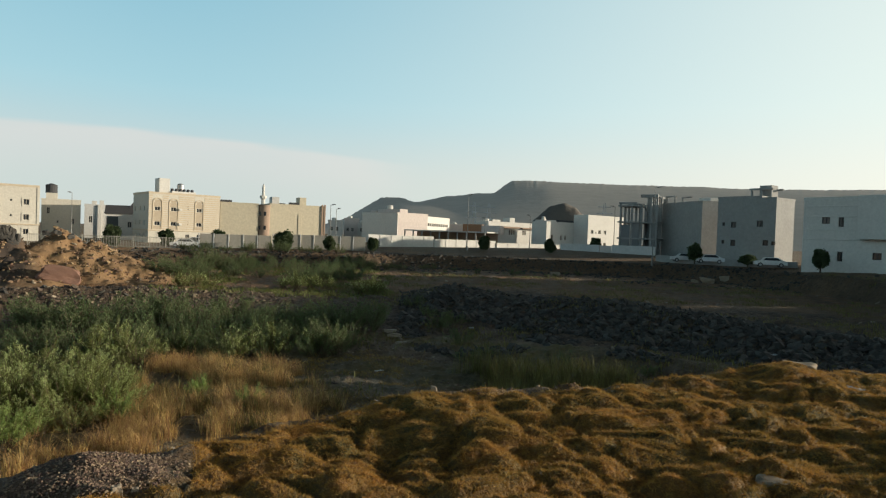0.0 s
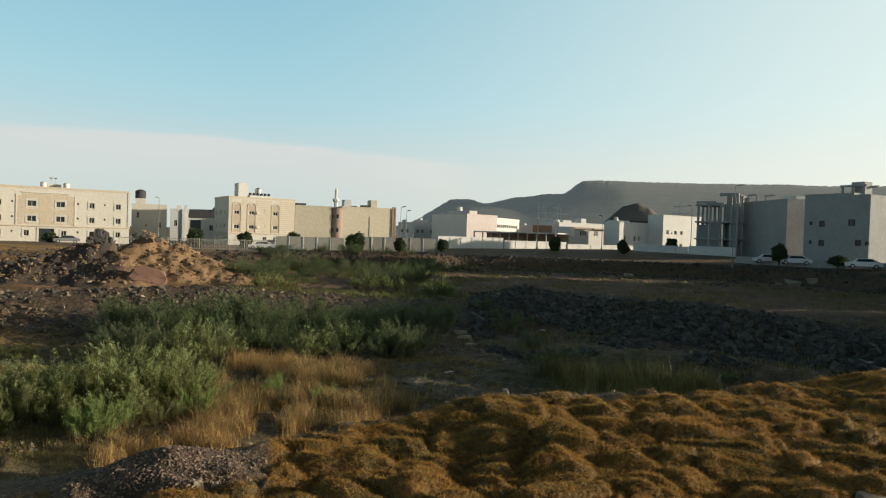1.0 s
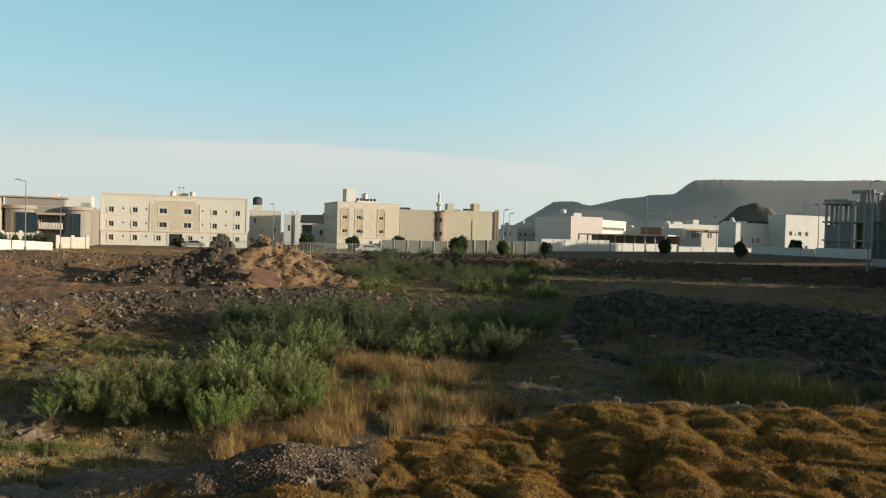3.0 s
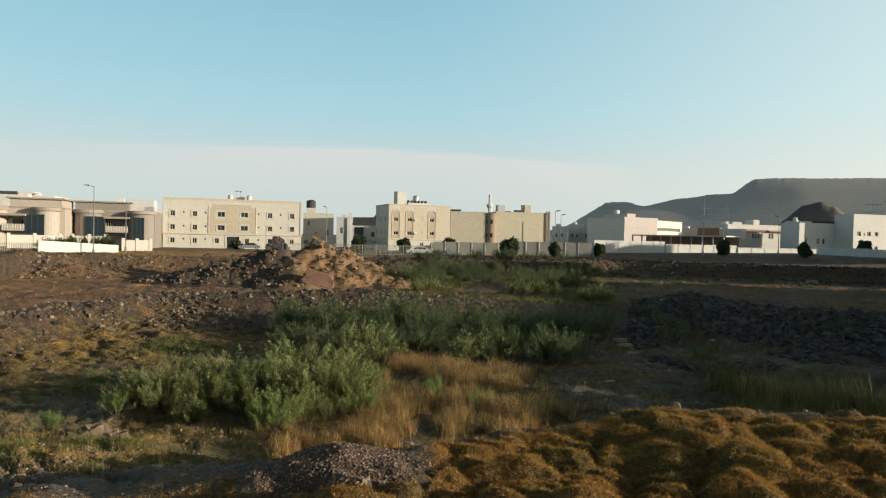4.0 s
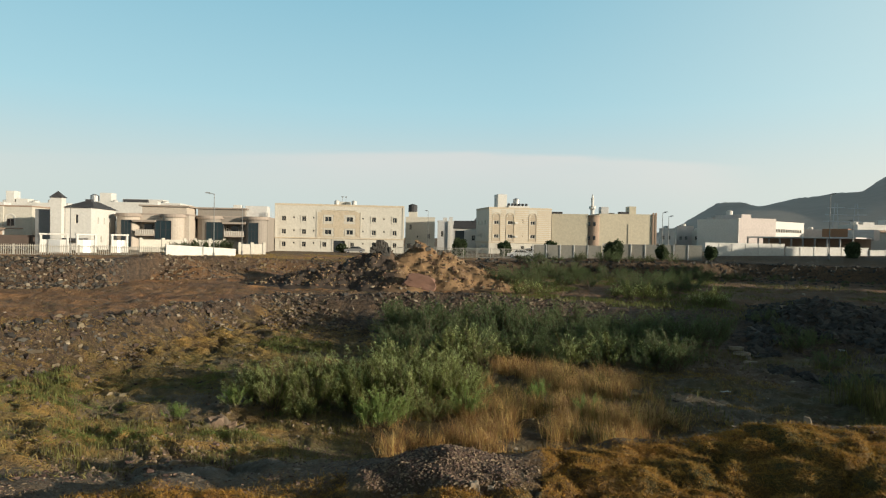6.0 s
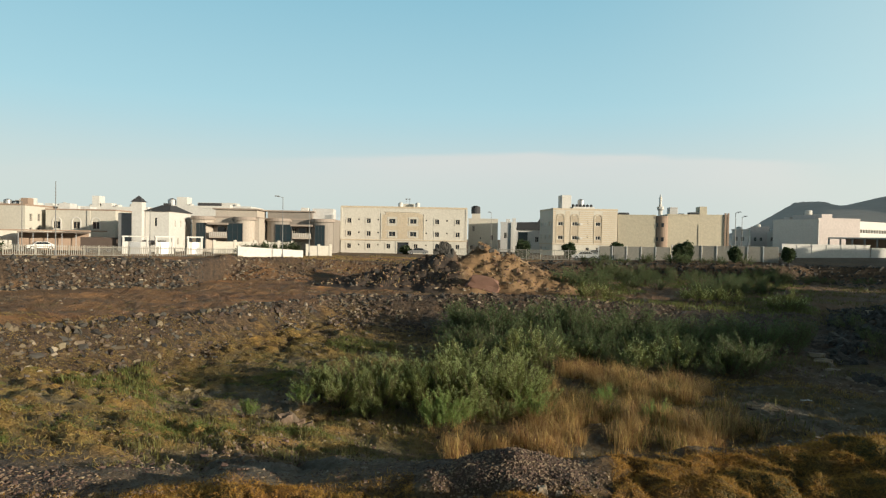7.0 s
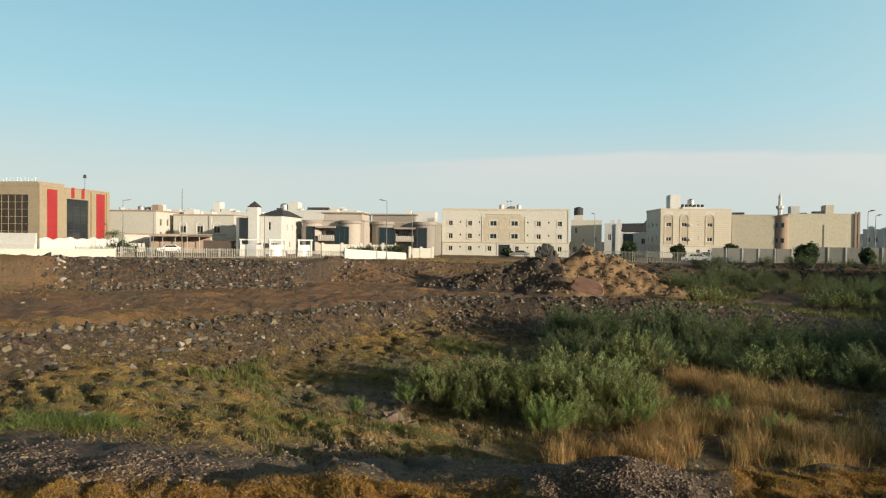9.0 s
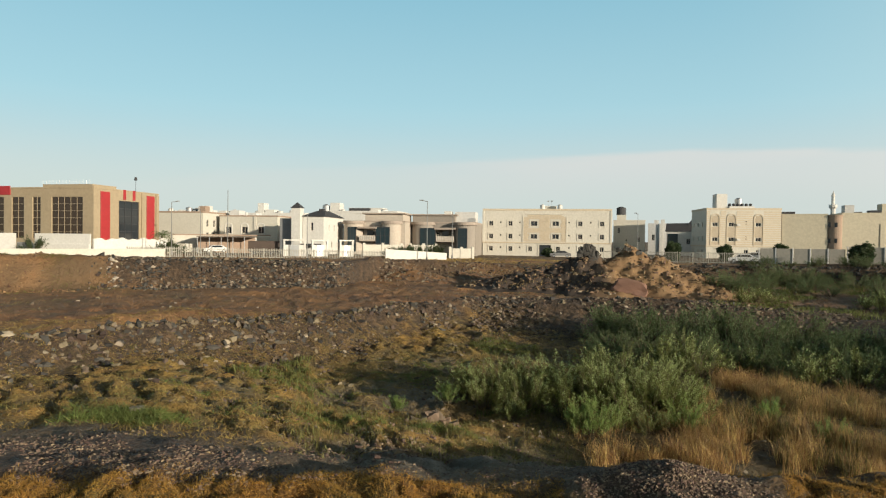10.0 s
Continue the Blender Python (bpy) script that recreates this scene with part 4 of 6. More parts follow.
add(A2, "roof_room", PALE, (0.5, 2.8, 4, 7, h, h + 1.6), (5.0, 7.0, 4, 7, h, h + 1.0))
A4, w, h = house("villa", (62.4, 172), (58.9, 167.5), 10, 9.0, "beige house with arched dark windows behind walls", CREAM, 0.8, [(c, c + 1.1, 3.4, 5.2) for c in (3.0, 7.4)], cap=BROWN, parapet=0.3)
A5, w, h = house("villa", (63.0, 185), (58.6, 178.8), 10, 10.2, "white houses with roof rooms in a row behind", WHITE, 0.8, parapet=0.5)
add(A5, "stair_head", WHITE, (1.2, 3.0, 1, 4, h, h + 3.2), (3.4, 6.0, 1, 4, h, h + 1.4))
A6, w, h = house("villa", (69.5, 190), (63.5, 178.6), 10, 10.0, "white houses with roof rooms in a row behind", WHITE, 0.8, parapet=0.5)
add(A6, "roof_room", WHITE, (2, 5, 1, 4, h, h + 1.2), (8, 10.5, 1, 4, h, h + 2.0), (14, 16, 1, 4, h, h + 1.0))

for ob, top, spots in ((A5, 9.4, (0.8, 4.2, 7.5, 10.5)), (A6, 9.2, (1.0, 6.5, 12.0, 18.0)), (A1, 8.4, (3.0, 7.0)), (V3, 9.2, (5.2, 11.0, 15.5))):
    for k, x in enumerate(spots):
        add_tank(ob, x, 1.6 + 0.7 * (k % 2), top, 0.55 + 0.15 * (k % 3), 1.1 + 0.3 * (k % 2), METAL if k % 3 == 1 else WHITE)
add(A6, "roof_shed", DARK, (5.0, 6.2, 3.0, 4.0, 9.2, 10.8))
add(A1, "stair_head", WHITE, (8.4, 10.2, 5, 7, 8.4, 10.2))
add(A3, "roof_room", WHITE, (1.5, 3.6, 3, 5, 8.4, 9.6))

# small houses between the two apartment blocks
C1, w, h = house("villa", (31.75, 165), (29.15, 165), 10, 8.9, "small pale house with black water tank on its roof", CREAM, 0.5, [(1.0, 1.6, 5.4, 6.8), (2.9, 3.3, 3.4, 4.0), (5.6, 6.3, 3.2, 4.5)], parapet=0.3)
add(C1, "stair_head", CREAM, (0.8, 3.0, 1, 4, h, h + 1.6))
add_tank(C1, 1.8, 2.5, h + 1.6, 1.15, 2.1, DARK)
C2, w, h = house("villa", (28.9, 190), (26.9, 190), 10, 8.6, "grey and white houses seen far behind a plot", PALE, 0.8, [(c, c + 0.8, 3.5, 5.2) for c in (1.0, 3.2, 5.0)], parapet=0.5)
add(C2, "stair_head", WHITE, (1.6, 2.8, 1, 3, h, h + 1.4), (3.4, 4.4, 1, 3, h, h + 1.6))
add(C2, "white_pier", WHITE, (3.0, 4.0, -0.4, -0.003, -1, h + 0.3))
C3, w, h = house("villa", (27.4, 172), (24.4, 172), 12, 6.6, "pale blue-grey villa under a dark hipped roof", WHITE, 0.8, [(4.6, 5.5, 2.6, 4.0)], parapet=0)
bm = bmesh.new()
lo = [bm.verts.new(p) for p in ((-0.4, -0.4, h), (w + 0.4, -0.4, h), (w + 0.4, 12, h), (-0.4, 12, h))]
hi = [bm.verts.new(p) for p in ((-0.2, 2.6, h + 2.0), (w + 0.2, 2.6, h + 2.2), (w + 0.2, 8, h + 2.4), (-0.2, 8, h + 2.2))]
for i in range(4):
    bm.faces.new((lo[i], lo[(i + 1) % 4], hi[(i + 1) % 4], hi[i]))
bm.faces.new(hi)
part("roof", bm, DARK, C3, "dark pitched roof")
bm = bmesh.new()
lo = [bm.verts.new(p) for p in ((w * 0.5, 1.5, h + 1.2), (w + 0.3, 1.5, h + 1.2), (w + 0.3, 6.5, h + 1.2), (w * 0.5, 6.5, h + 1.2))]
hi = [bm.verts.new(p) for p in ((w * 0.75, 3.5, h + 4.4), (w + 0.25, 3.5, h + 4.8), (w + 0.25, 4.5, h + 4.8), (w * 0.75, 4.5, h + 4.4))]
for i in range(4):
    bm.faces.new((lo[i], lo[(i + 1) % 4], hi[(i + 1) % 4], hi[i]))
bm.faces.new(hi)
part("roof_gable", bm, DARK, C3)
add(C3, "teal_panel", TEAL, (0.2, 2.6, -0.1, -0.003, 1.5, 5.2))

# far low houses between the yellow block and the school
for k, (a0, a1, d, top, mat) in enumerate(((9.9, 8.6, 200, 7.5, PALE), (8.5, 7.2, 215, 8.6, PINK), (7.3, 6.4, 205, 7.0, WHITE), (-0.6, -2.2, 230, 8.2, PINK), (-2.4, -4.6, 225, 7.8, CREAM), (-8.4, -10.2, 200, 9.6, WHITE), (-12.2, -13.6, 210, 9.8, PALE))):
    ob, w, h = house("far_house", (a0, d), (a1, d), 9, top, "low flat-roofed house far down the street", mat, 2.0, [(0.8 + i * 1.6, 1.6 + i * 1.6, 2.6, 3.8) for i in range(2)], parapet=0.4)
    add_tank(ob, w * 0.4, 2, h, 0.7, 1.2)

# unseen houses added outside the view to the right, to cast shade over the plot
for left, right, height in (((-45.2, 92.5), (-53.0, 79), 9.8), ((-53.5, 79), (-60.0, 75), 8.0), ((-60.5, 75), (-65.0, 73), 4.2)):
    ob, w, h = house("apartment_building", left, right, 14, height + 1.5, "unseen pale block with plain walls, added to shade the plot", PALE, 1.5, [(c, c + 1.0, z, z + 1.2) for c in (1.5, 4.5) for z in (1.5, 4.6, 7.6)])


# ---- walls, fences, street furniture ----
def run(name, left, right, base, label, category, kind=""):
    """An Empty at one end of a straight run between two bearings and distances; x runs along it. Returns it and its length."""
    a, b = P(*left), P(*right)
    ob = tagged(new(name), label, category, kind=kind)
    ob.matrix_basis = Matrix.Translation((a.x, a.y, base)) @ Matrix.Rotation(math.atan2((b - a).y, (b - a).x), 4, "Z")
    return ob, (b - a).length


def picket_mesh(wide, thick, z0, z1):
    """One pointed picket."""
    me = bpy.data.meshes.new("picket")
    v = [(x, y, z) for y in (-thick, 0.0) for x, z in ((0, z0), (wide, z0), (wide, z1 - 0.06), (wide / 2, z1), (0, z1 - 0.06))]
    me.from_pydata(v, [], [(0, 1, 2, 3, 4), (9, 8, 7, 6, 5)] + [(i, 5 + i, 5 + (i + 1) % 5, (i + 1) % 5) for i in range(5)])
    me.materials.append(FENCE)
    return me


def pickets(ob, me, x0, x1, step):
    for x in np.arange(x0, x1, step):
        p = new("picket", me)
        p.parent = ob
        p.matrix_basis = Matrix.Translation((x, -0.025, 0))


SLIM_PICKET, BROAD_PICKET = picket_mesh(0.05, 0.03, 0.1, 1.95), picket_mesh(0.09, 0.03, 0.02, 1.72)
# grey panel wall with pale posts before the apartment blocks
for left, right, z0, posts in (((32.6, 113), (20.6, 113.2), 0.4, 10), ((20.5, 113.2), (14.6, 114), 0.85, 5), ((14.5, 114), (6.5, 116), 1.2, 7)):
    ob, L = run("boundary_wall", left, right, z0, "grey panel boundary wall with pale concrete posts", "wall")
    slim = left[0] > 24
    for i in range(posts):
        a, b = i * L / posts, (i + 1) * L / posts
        if slim:
            add(ob, "rail", FENCE, (a + 0.2, b, 0.0, 0.05, 0.25, 0.35), (a + 0.2, b, 0.0, 0.05, 1.75, 1.85))
            pickets(ob, SLIM_PICKET, a + 0.3, b, 0.22)
        else:
            add(ob, "panel", PANEL, (a + 0.25, b - 0.02, 0.02, 0.18, -1.0, 2.25))
        if slim:
            add(ob, "post", FENCE, (a, a + 0.1, -0.04, 0.06, -1.0, 2.0))
        else:
            add(ob, "post", PALE, (a - 0.02, a + 0.16, -0.06, 0.22, -1.0, 2.32))
# white school wall
for left, right in (((6.3, 128), (0.5, 137)), ((0.4, 137), (-5.0, 148)), ((-5.1, 148), (-10.6, 162))):
    ob, L = run("boundary_wall", left, right, 1.9 if left[0] > 1 else (1.4 if left[0] > 0 else 1.0), "long white rendered school wall with thin piers", "wall")
    add(ob, "wall_panel", WHITE, (0, L, 0, 0.25, -1.0, 1.95))
    add(ob, "coping", WHITE, (-0.05, L + 0.05, -0.06, 0.31, 1.951, 2.07))
    for i in range(6):
        add(ob, "pier", WHITE, (i * L / 6, i * L / 6 + 0.35, -0.08, -0.003, -1.0, 1.95))
ob, L = run("boundary_wall", (-10.7, 146), (-18.6, 128), 1.9, "grey rendered boundary wall with a gate opening", "wall")
add(ob, "wall_panel", PALE, (0, L * 0.45, 0, 0.25, -1.0, 1.6), (L * 0.58, L, 0, 0.25, -1.0, 1.7))
add(ob, "gate", METAL, (L * 0.455, L * 0.575, 0.05, 0.12, -0.6, 1.5))
ob, L = run("boundary_wall", (-18.7, 119), (-29.3, 108), 1.75, "low grey rendered wall along the street", "wall")
add(ob, "wall_panel", GREY, (0, L, 0, 0.25, -1.0, 0.45))

# white low wall and the picket fence on the bank
ob, L = run("boundary_wall", (51.6, 103), (46.2, 108), 0.15, "white rendered low wall tapering to its end", "wall")
bm = bmesh.new()
v = [bm.verts.new(p) for p in ((0, 0, -1), (L, 0, -1), (L, 0, 1.5), (0, 0, 2.15), (0, 0.3, -1), (L, 0.3, -1), (L, 0.3, 1.5), (0, 0.3, 2.15))]
for f in ((0, 1, 2, 3), (5, 4, 7, 6), (3, 2, 6, 7), (4, 0, 3, 7), (1, 5, 6, 2)):
    bm.faces.new([v[i] for i in f])
part("wall_panel", bm, WHITE, ob)
add(ob, "footing", YELLOW, (0.5, L * 0.75, -0.5, -0.003, -1, 0.55))
for k, (a0, a1, z0) in enumerate(((72.6, 68.4, 0.65), (68.3, 64.2, 0.55), (64.1, 60.0, 0.45), (59.9, 55.8, 0.35), (55.7, 51.75, 0.25))):
    ob, L = run("picket_fence", (a0, 107), (a1, 106), z0, "pale metal picket fence with posts along the bank", "fence")
    for i in range(4):
        add(ob, "post", FENCE, (i * L / 4, i * L / 4 + 0.12, -0.02, 0.10, -0.8, 1.72))
    add(ob, "rail", FENCE, (0, L, -0.02, 0.03, 0.25, 0.33))
    add(ob, "rail", FENCE, (0, L, -0.02, 0.03, 1.42, 1.5))
    pickets(ob, BROAD_PICKET, 0.1, L, 0.26)
    add(ob, "kerb", PANEL, (0, L, -0.3, 0.3, -0.8, 0.03))

# walls of the red and tan building, the gate walls and the low arcaded wall
ob, L = run("boundary_wall", (74.9, 122), (69.6, 131), 1.1, "white rendered wall with a wavy top", "wall")
bm = bmesh.new()
for i in range(40):
    x0, x1 = i * L / 40, (i + 1) * L / 40
    box(bm, x0, x1 + 0.001, 0, 0.3, -1.2, 2.3 + 0.25 * math.sin(i * 0.8) * math.sin(i * 0.31))
part("wall_panel", bm, WHITE, ob)
add(ob, "kerb", YELLOW, (0, L, -1.4, -0.9, -1.2, 0.0))
ob, L = run("kerb_wall", (83.0, 104), (69.8, 105), 1.5, "low cream rendered wall along the edge of the street", "wall")
add(ob, "wall_panel", CREAM, (0, L, 0, 0.3, -1.0, 0.55))
ob, L = run("boundary_wall", (78.8, 128), (75.15, 122), 1.1, "tall white rendered wall before a school", "wall")
add(ob, "wall_panel", WHITE, (0, L, 0, 0.3, -1.2, 3.1))
add(ob, "base_course", WHITE, (0, L, -0.35, -0.003, -1.2, 1.4))
ob, L = run("boundary_wall", (82.5, 130), (80.0, 127), 1.1, "tall white rendered wall before a school", "wall")
add(ob, "wall_panel", WHITE, (0, L, 0, 0.3, -1.2, 3.1))
ob, L = run("boundary_wall", (79.9, 129), (78.9, 128), 1.1, "low slatted metal screen between white walls", "fence")
add(ob, "wall_panel", METAL, (0, L, 0, 0.1, -1.2, 1.6))
ob, L = run("boundary_wall", (69.2, 140), (61.5, 140), 0.9, "beige arcaded garden wall with a dark coping", "wall")
add(ob, "wall_panel", CREAM, (0, L * 0.52, 0, 0.3, -1, 3.3))
add(ob, "wall_panel", CREAM, (L * 0.6, L, 0, 0.3, -1, 3.0))
add(ob, "coping", BROWN, (-0.1, L + 0.1, -0.15, 0.45, 3.32, 3.55))
for i in range(5):
    add_arch(ob, I4, 1.6 + i * 1.9, 0.2, 1.7, 0.65, WHITE, "arch_surround", 0.08, 0.18)
for left, right in (((60.4, 116), (58.5, 116)), ((58.0, 116), (56.6, 117)), ((55.6, 117), (54.4, 118))):
    ob, L = run("gate_wall", left, right, 0.8, "white garden gate wall with square piers", "wall")
    add(ob, "wall_panel", WHITE, (0.3, L - 0.3, 0.05, 0.25, -1, 1.9))
    add(ob, "pier", WHITE, (0, 0.32, -0.05, 0.35, -1, 2.6))
    add(ob, "pier", WHITE, (L - 0.32, L, -0.05, 0.35, -1, 2.6))
    add(ob, "lintel", WHITE, (-0.1, L + 0.1, -0.1, 0.4, 2.61, 2.85))
    add(ob, "gate", METAL, (L * 0.3, L * 0.7, -0.02, 0.04, -0.8, 1.85))
ob, L = run("trailer", (63.3, 118), (60.7, 118), 1.0, "long brown covered trailer parked behind the fence", "trailer")
add(ob, "body", material("dark_tarpaulin", (0.07, 0.05, 0.04), scale=1, fine=6), (0, L, 0, 2.2, 0.5, 2.3))
add(ob, "chassis", DARK, (0.2, L - 0.2, 0.1, 2.1, 0.3, 0.49))
for x in (1.0, L - 1.4):
    bm = bmesh.new()
    tube(bm, 0, 0, -0.12, 0.12, 0.4, 0.4, 14)
    bm.transform(Matrix.Translation((x, 0.2, 0.35)) @ Matrix.Rotation(radians(90), 4, "X"))
    part("wheel", bm, DARK, ob)
ob, L = run("carport", (67.4, 133), (62.6, 133), 0.9, "long dark carport roof on slim posts before the houses", "carport")
add(ob, "roof", material("carport_sheet", (0.16, 0.125, 0.10), scale=0.5, fine=4), (0, L, 0, 5.0, 3.0, 3.2))
add(ob, "back_wall", BROWN, (0.1, L - 0.1, 4.8, 4.95, -1, 2.99))
for i in range(6):
    add(ob, "post", METAL, (0.1 + i * (L - 0.3) / 5, 0.22 + i * (L - 0.3) / 5, 0.1, 0.22, -1, 2.99))
for left, right, h1 in (((46.0, 118), (43.8, 119), 1.7), ((49.5, 126), (47.0, 127), 2.2), ((53.6, 124), (50.0, 126), 2.2)):
    ob, L = run("garden_wall", left, right, 0.6, "low beige garden wall with rounded piers", "wall")
    add(ob, "wall_panel", CREAM, (0, L, 0, 0.25, -1, h1))
    for i in range(3):
        add(ob, "pier", CREAM, (i * L / 2.2, i * L / 2.2 + 0.5, -0.1, 0.35, -1, h1 + 0.3))


def lamp_post(az, d, base, top, arm=1.0, label="tall grey street lamp with a short bent arm", side=1):
    ob = tagged(new("street_lamp"), label, "street lamp", "street lamps")
    ob.matrix_basis = Matrix.Translation(P(az, d, base)) @ Matrix.Rotation(radians(az), 4, "Z")
    h = top - base
    bm = bmesh.new()
    tube(bm, 0, 0, -1, h - 0.15, 0.085, 0.045, 10)
    part("pole", bm, POLE, ob)
    bm = bmesh.new()
    tube(bm, 0, 0, -1, 0.6, 0.2, 0.16, 10)
    part("base", bm, POLE, ob)
    if arm:
        bm = bmesh.new()
        tube(bm, 0, 0, 0, arm, 0.05, 0.045, 8)
        bm.transform(Matrix.Translation((0, 0, h - 0.2)) @ Matrix.Rotation(radians(-82 * side), 4, "Y"))
        part("arm", bm, POLE, ob)
        bm = bmesh.new()
        box(bm, -0.35, 0.35, -0.14, 0.14, -0.05, 0.08)
        bmesh.ops.bevel(bm, geom=list(bm.edges), offset=0.04, segments=2, affect="EDGES")
        bm.transform(Matrix.Translation((-side * arm, 0, h - 0.03)))
        part("lamp_head", bm, POLE, ob)
    return ob


lamp_post(64.95, 104, 0.9, 11.2, 0.0, "tall straight grey pole beside the picket fence")
lamp_post(47.95, 104, 0.5, 10.2, 0.95)
lamp_post(69.3, 118, 0.9, 9.9, 0.9, side=-1)
lamp_post(67.1, 128, 0.9, 9.2, 0.6)
lamp_post(45.7, 115, 0.6, 9.0, 0.0, "slim grey pole beside the villas")
lamp_post(29.75, 150, 0.5, 10.3, 0.5)
lamp_post(9.65, 126, 1.3, 9.5, 0.6, side=-1)
lamp_post(9.16, 140, 1.5, 9.3, 0.6, side=-1)
lamp_post(-2.5, 124, 1.8, 12.4, 0.5, side=-1)
lamp_post(-4.0, 150, 2.0, 8.8, 0.4)
lamp_post(-18.45, 112, 1.4, 13.6, 0.8, side=-1)
lamp_post(-15.2, 140, 1.9, 11.8, 0.6)
lamp_post(-8.0, 140, 1.9, 9.4, 0.5)
lamp_post(58.4, 112, 0.9, 8.0, 0.0, "slim grey pole beside the white tower house")


def pylon(az, d, top):
    ob = tagged(new("power_pylon"), "faint steel lattice power pylon before the mountain", "pylon", "power pylons")
    ob.matrix_basis = Matrix.Translation(P(az, d, 0)) @ Matrix.Rotation(radians(az), 4, "Z")
    bm = bmesh.new()
    for sx in (-1, 1):
        for sy in (-1, 1):
            ring = [[bm.verts.new((sx * w + dx, sy * w + dy, z)) for dx, dy in ((-0.15, 0), (0.15, 0), (0, 0.25))] for z, w in ((0, 3.4), (top * 0.6, 1.2), (top, 0.5))]
            for a, b in zip(ring, ring[1:]):
                for i in range(3):
                    bm.faces.new((a[i], a[(i + 1) % 3], b[(i + 1) % 3], b[i]))
    part("leg_frame", bm, METAL, ob)
    for z, w in ((top * 0.62, 6), (top * 0.76, 5), (top * 0.9, 4)):
        add(ob, "cross_arm", METAL, (-w, w, -0.2, 0.2, z, z + 0.5))
    return ob


pylon(-2.9, 420, 27)
pylon(-4.2, 430, 27)
pylon(-14.2, 420, 29)
pylon(-16.4, 430, 30)


# ---- plants ----
def leaf_material(name, colour, second, scale=0.8, vary=0.35, through_light=0.35):
    m = material(name, colour, 0.65, second, scale, 6, 0.0, vary=vary)
    n, l = m.node_tree.nodes, m.node_tree.links
    b = n["Principled BSDF"]
    t = n.new("ShaderNodeBsdfTranslucent")
    l.new(b.inputs["Base Color"].links[0].from_socket, t.inputs["Color"])
    x = n.new("ShaderNodeMixShader")
    x.inputs["Fac"].default_value = through_light
    l.new(b.outputs["BSDF"], x.inputs[1])
    l.new(t.outputs["BSDF"], x.inputs[2])
    l.new(x.outputs["Shader"], n["Material Output"].inputs["Surface"])
    return m


LEAF = leaf_material("willow_leaf", (0.125, 0.150, 0.034), (0.175, 0.182, 0.045), through_light=0.35)
# pale young leaves, brightened further to paint sunlight on the shrub tips
LIT_SHOOT = leaf_material("pale_lit_shoot_leaf", (0.40, 0.46, 0.19), (0.30, 0.36, 0.12), through_light=0.4)
LEAF_DARK = leaf_material("dark_bush_leaf", (0.095, 0.135, 0.052), (0.135, 0.160, 0.060), through_light=0.4)
LEAF_PALE = leaf_material("pale_bush_leaf", (0.26, 0.34, 0.10), (0.19, 0.25, 0.07), through_light=0.45)
LEAF_TREE = leaf_material("clipped_tree_leaf", (0.05, 0.075, 0.03), (0.065, 0.09, 0.032), 1.2)
TWIG = material("brown_twig", (0.10, 0.075, 0.045), scale=2, fine=10, bump=0.0)
DRY = leaf_material("dry_tan_grass", (0.52, 0.325, 0.135), (0.30, 0.185, 0.072), 0.45, 0.55)
OLIVE = leaf_material("olive_grass", (0.17, 0.145, 0.045), (0.115, 0.12, 0.036), 0.5, 0.4)
HERB = leaf_material("green_herb", (0.115, 0.14, 0.036), (0.19, 0.16, 0.045), 0.5, 0.4)
MOSS = leaf_material("ochre_moss_grass", (0.40, 0.205, 0.040), (0.185, 0.150, 0.032), 0.9, 0.2, 0.3)
TUSSOCK = leaf_material("dull_ochre_tussock", (0.31, 0.20, 0.060), (0.19, 0.15, 0.044), 0.4, 0.35, 0.2)
BARK = material("tree_bark", (0.09, 0.07, 0.05), scale=3, fine=12)
rng = np.random.default_rng(11)


def tufts(name, points, length, width, lean, mat, label, category, clump=1):
    """Many bent grass blades rooted at the points, joined into one mesh; each run of clump points leans and grows alike."""
    p = np.asarray(points, float)
    n = len(p)
    k = np.repeat(np.arange(n // clump + 1), clump)[:n]
    own, grow = rng.uniform(0, 2 * np.pi, k[-1] + 1)[k], rng.uniform(0.45, 1.3, k[-1] + 1)[k]
    yaw = np.where(rng.uniform(0, 1, n) < (0.55 if clump > 1 else 0), own + rng.normal(0, 0.5, n), rng.uniform(0, 2 * np.pi, n))
    ln = length * rng.uniform(0.6, 1.2, n) * (grow if clump > 1 else 1.0)
    tilt = np.abs(lean * rng.normal(0, 1, n)) + (lean * 0.4 if clump > 1 else 0)
    d = np.stack([np.cos(yaw), np.sin(yaw), np.zeros(n)], 1)
    s = np.stack([-np.sin(yaw), np.cos(yaw), np.zeros(n)], 1) * (width * rng.uniform(0.7, 1.3, n))[:, None]
    up = np.array([0, 0, 1.0])
    mid = p + up * (ln * 0.55)[:, None] + d * (ln * 0.25 * tilt)[:, None]
    tip = p + up * (ln * (1 - 0.18 * np.abs(tilt)))[:, None] + d * (ln * 0.85 * tilt)[:, None]
    verts = np.stack([p - s, p + s, mid + s * 0.8, mid - s * 0.8, tip], 1).reshape(-1, 3)
    i = np.arange(n)[:, None] * 5
    faces = np.stack([i + [0, 1, 2], i + [0, 2, 3], i + [3, 2, 4]], 1).reshape(-1, 3)
    return tagged(bulk(name, verts, faces, mat), label, category, kind="stuff")


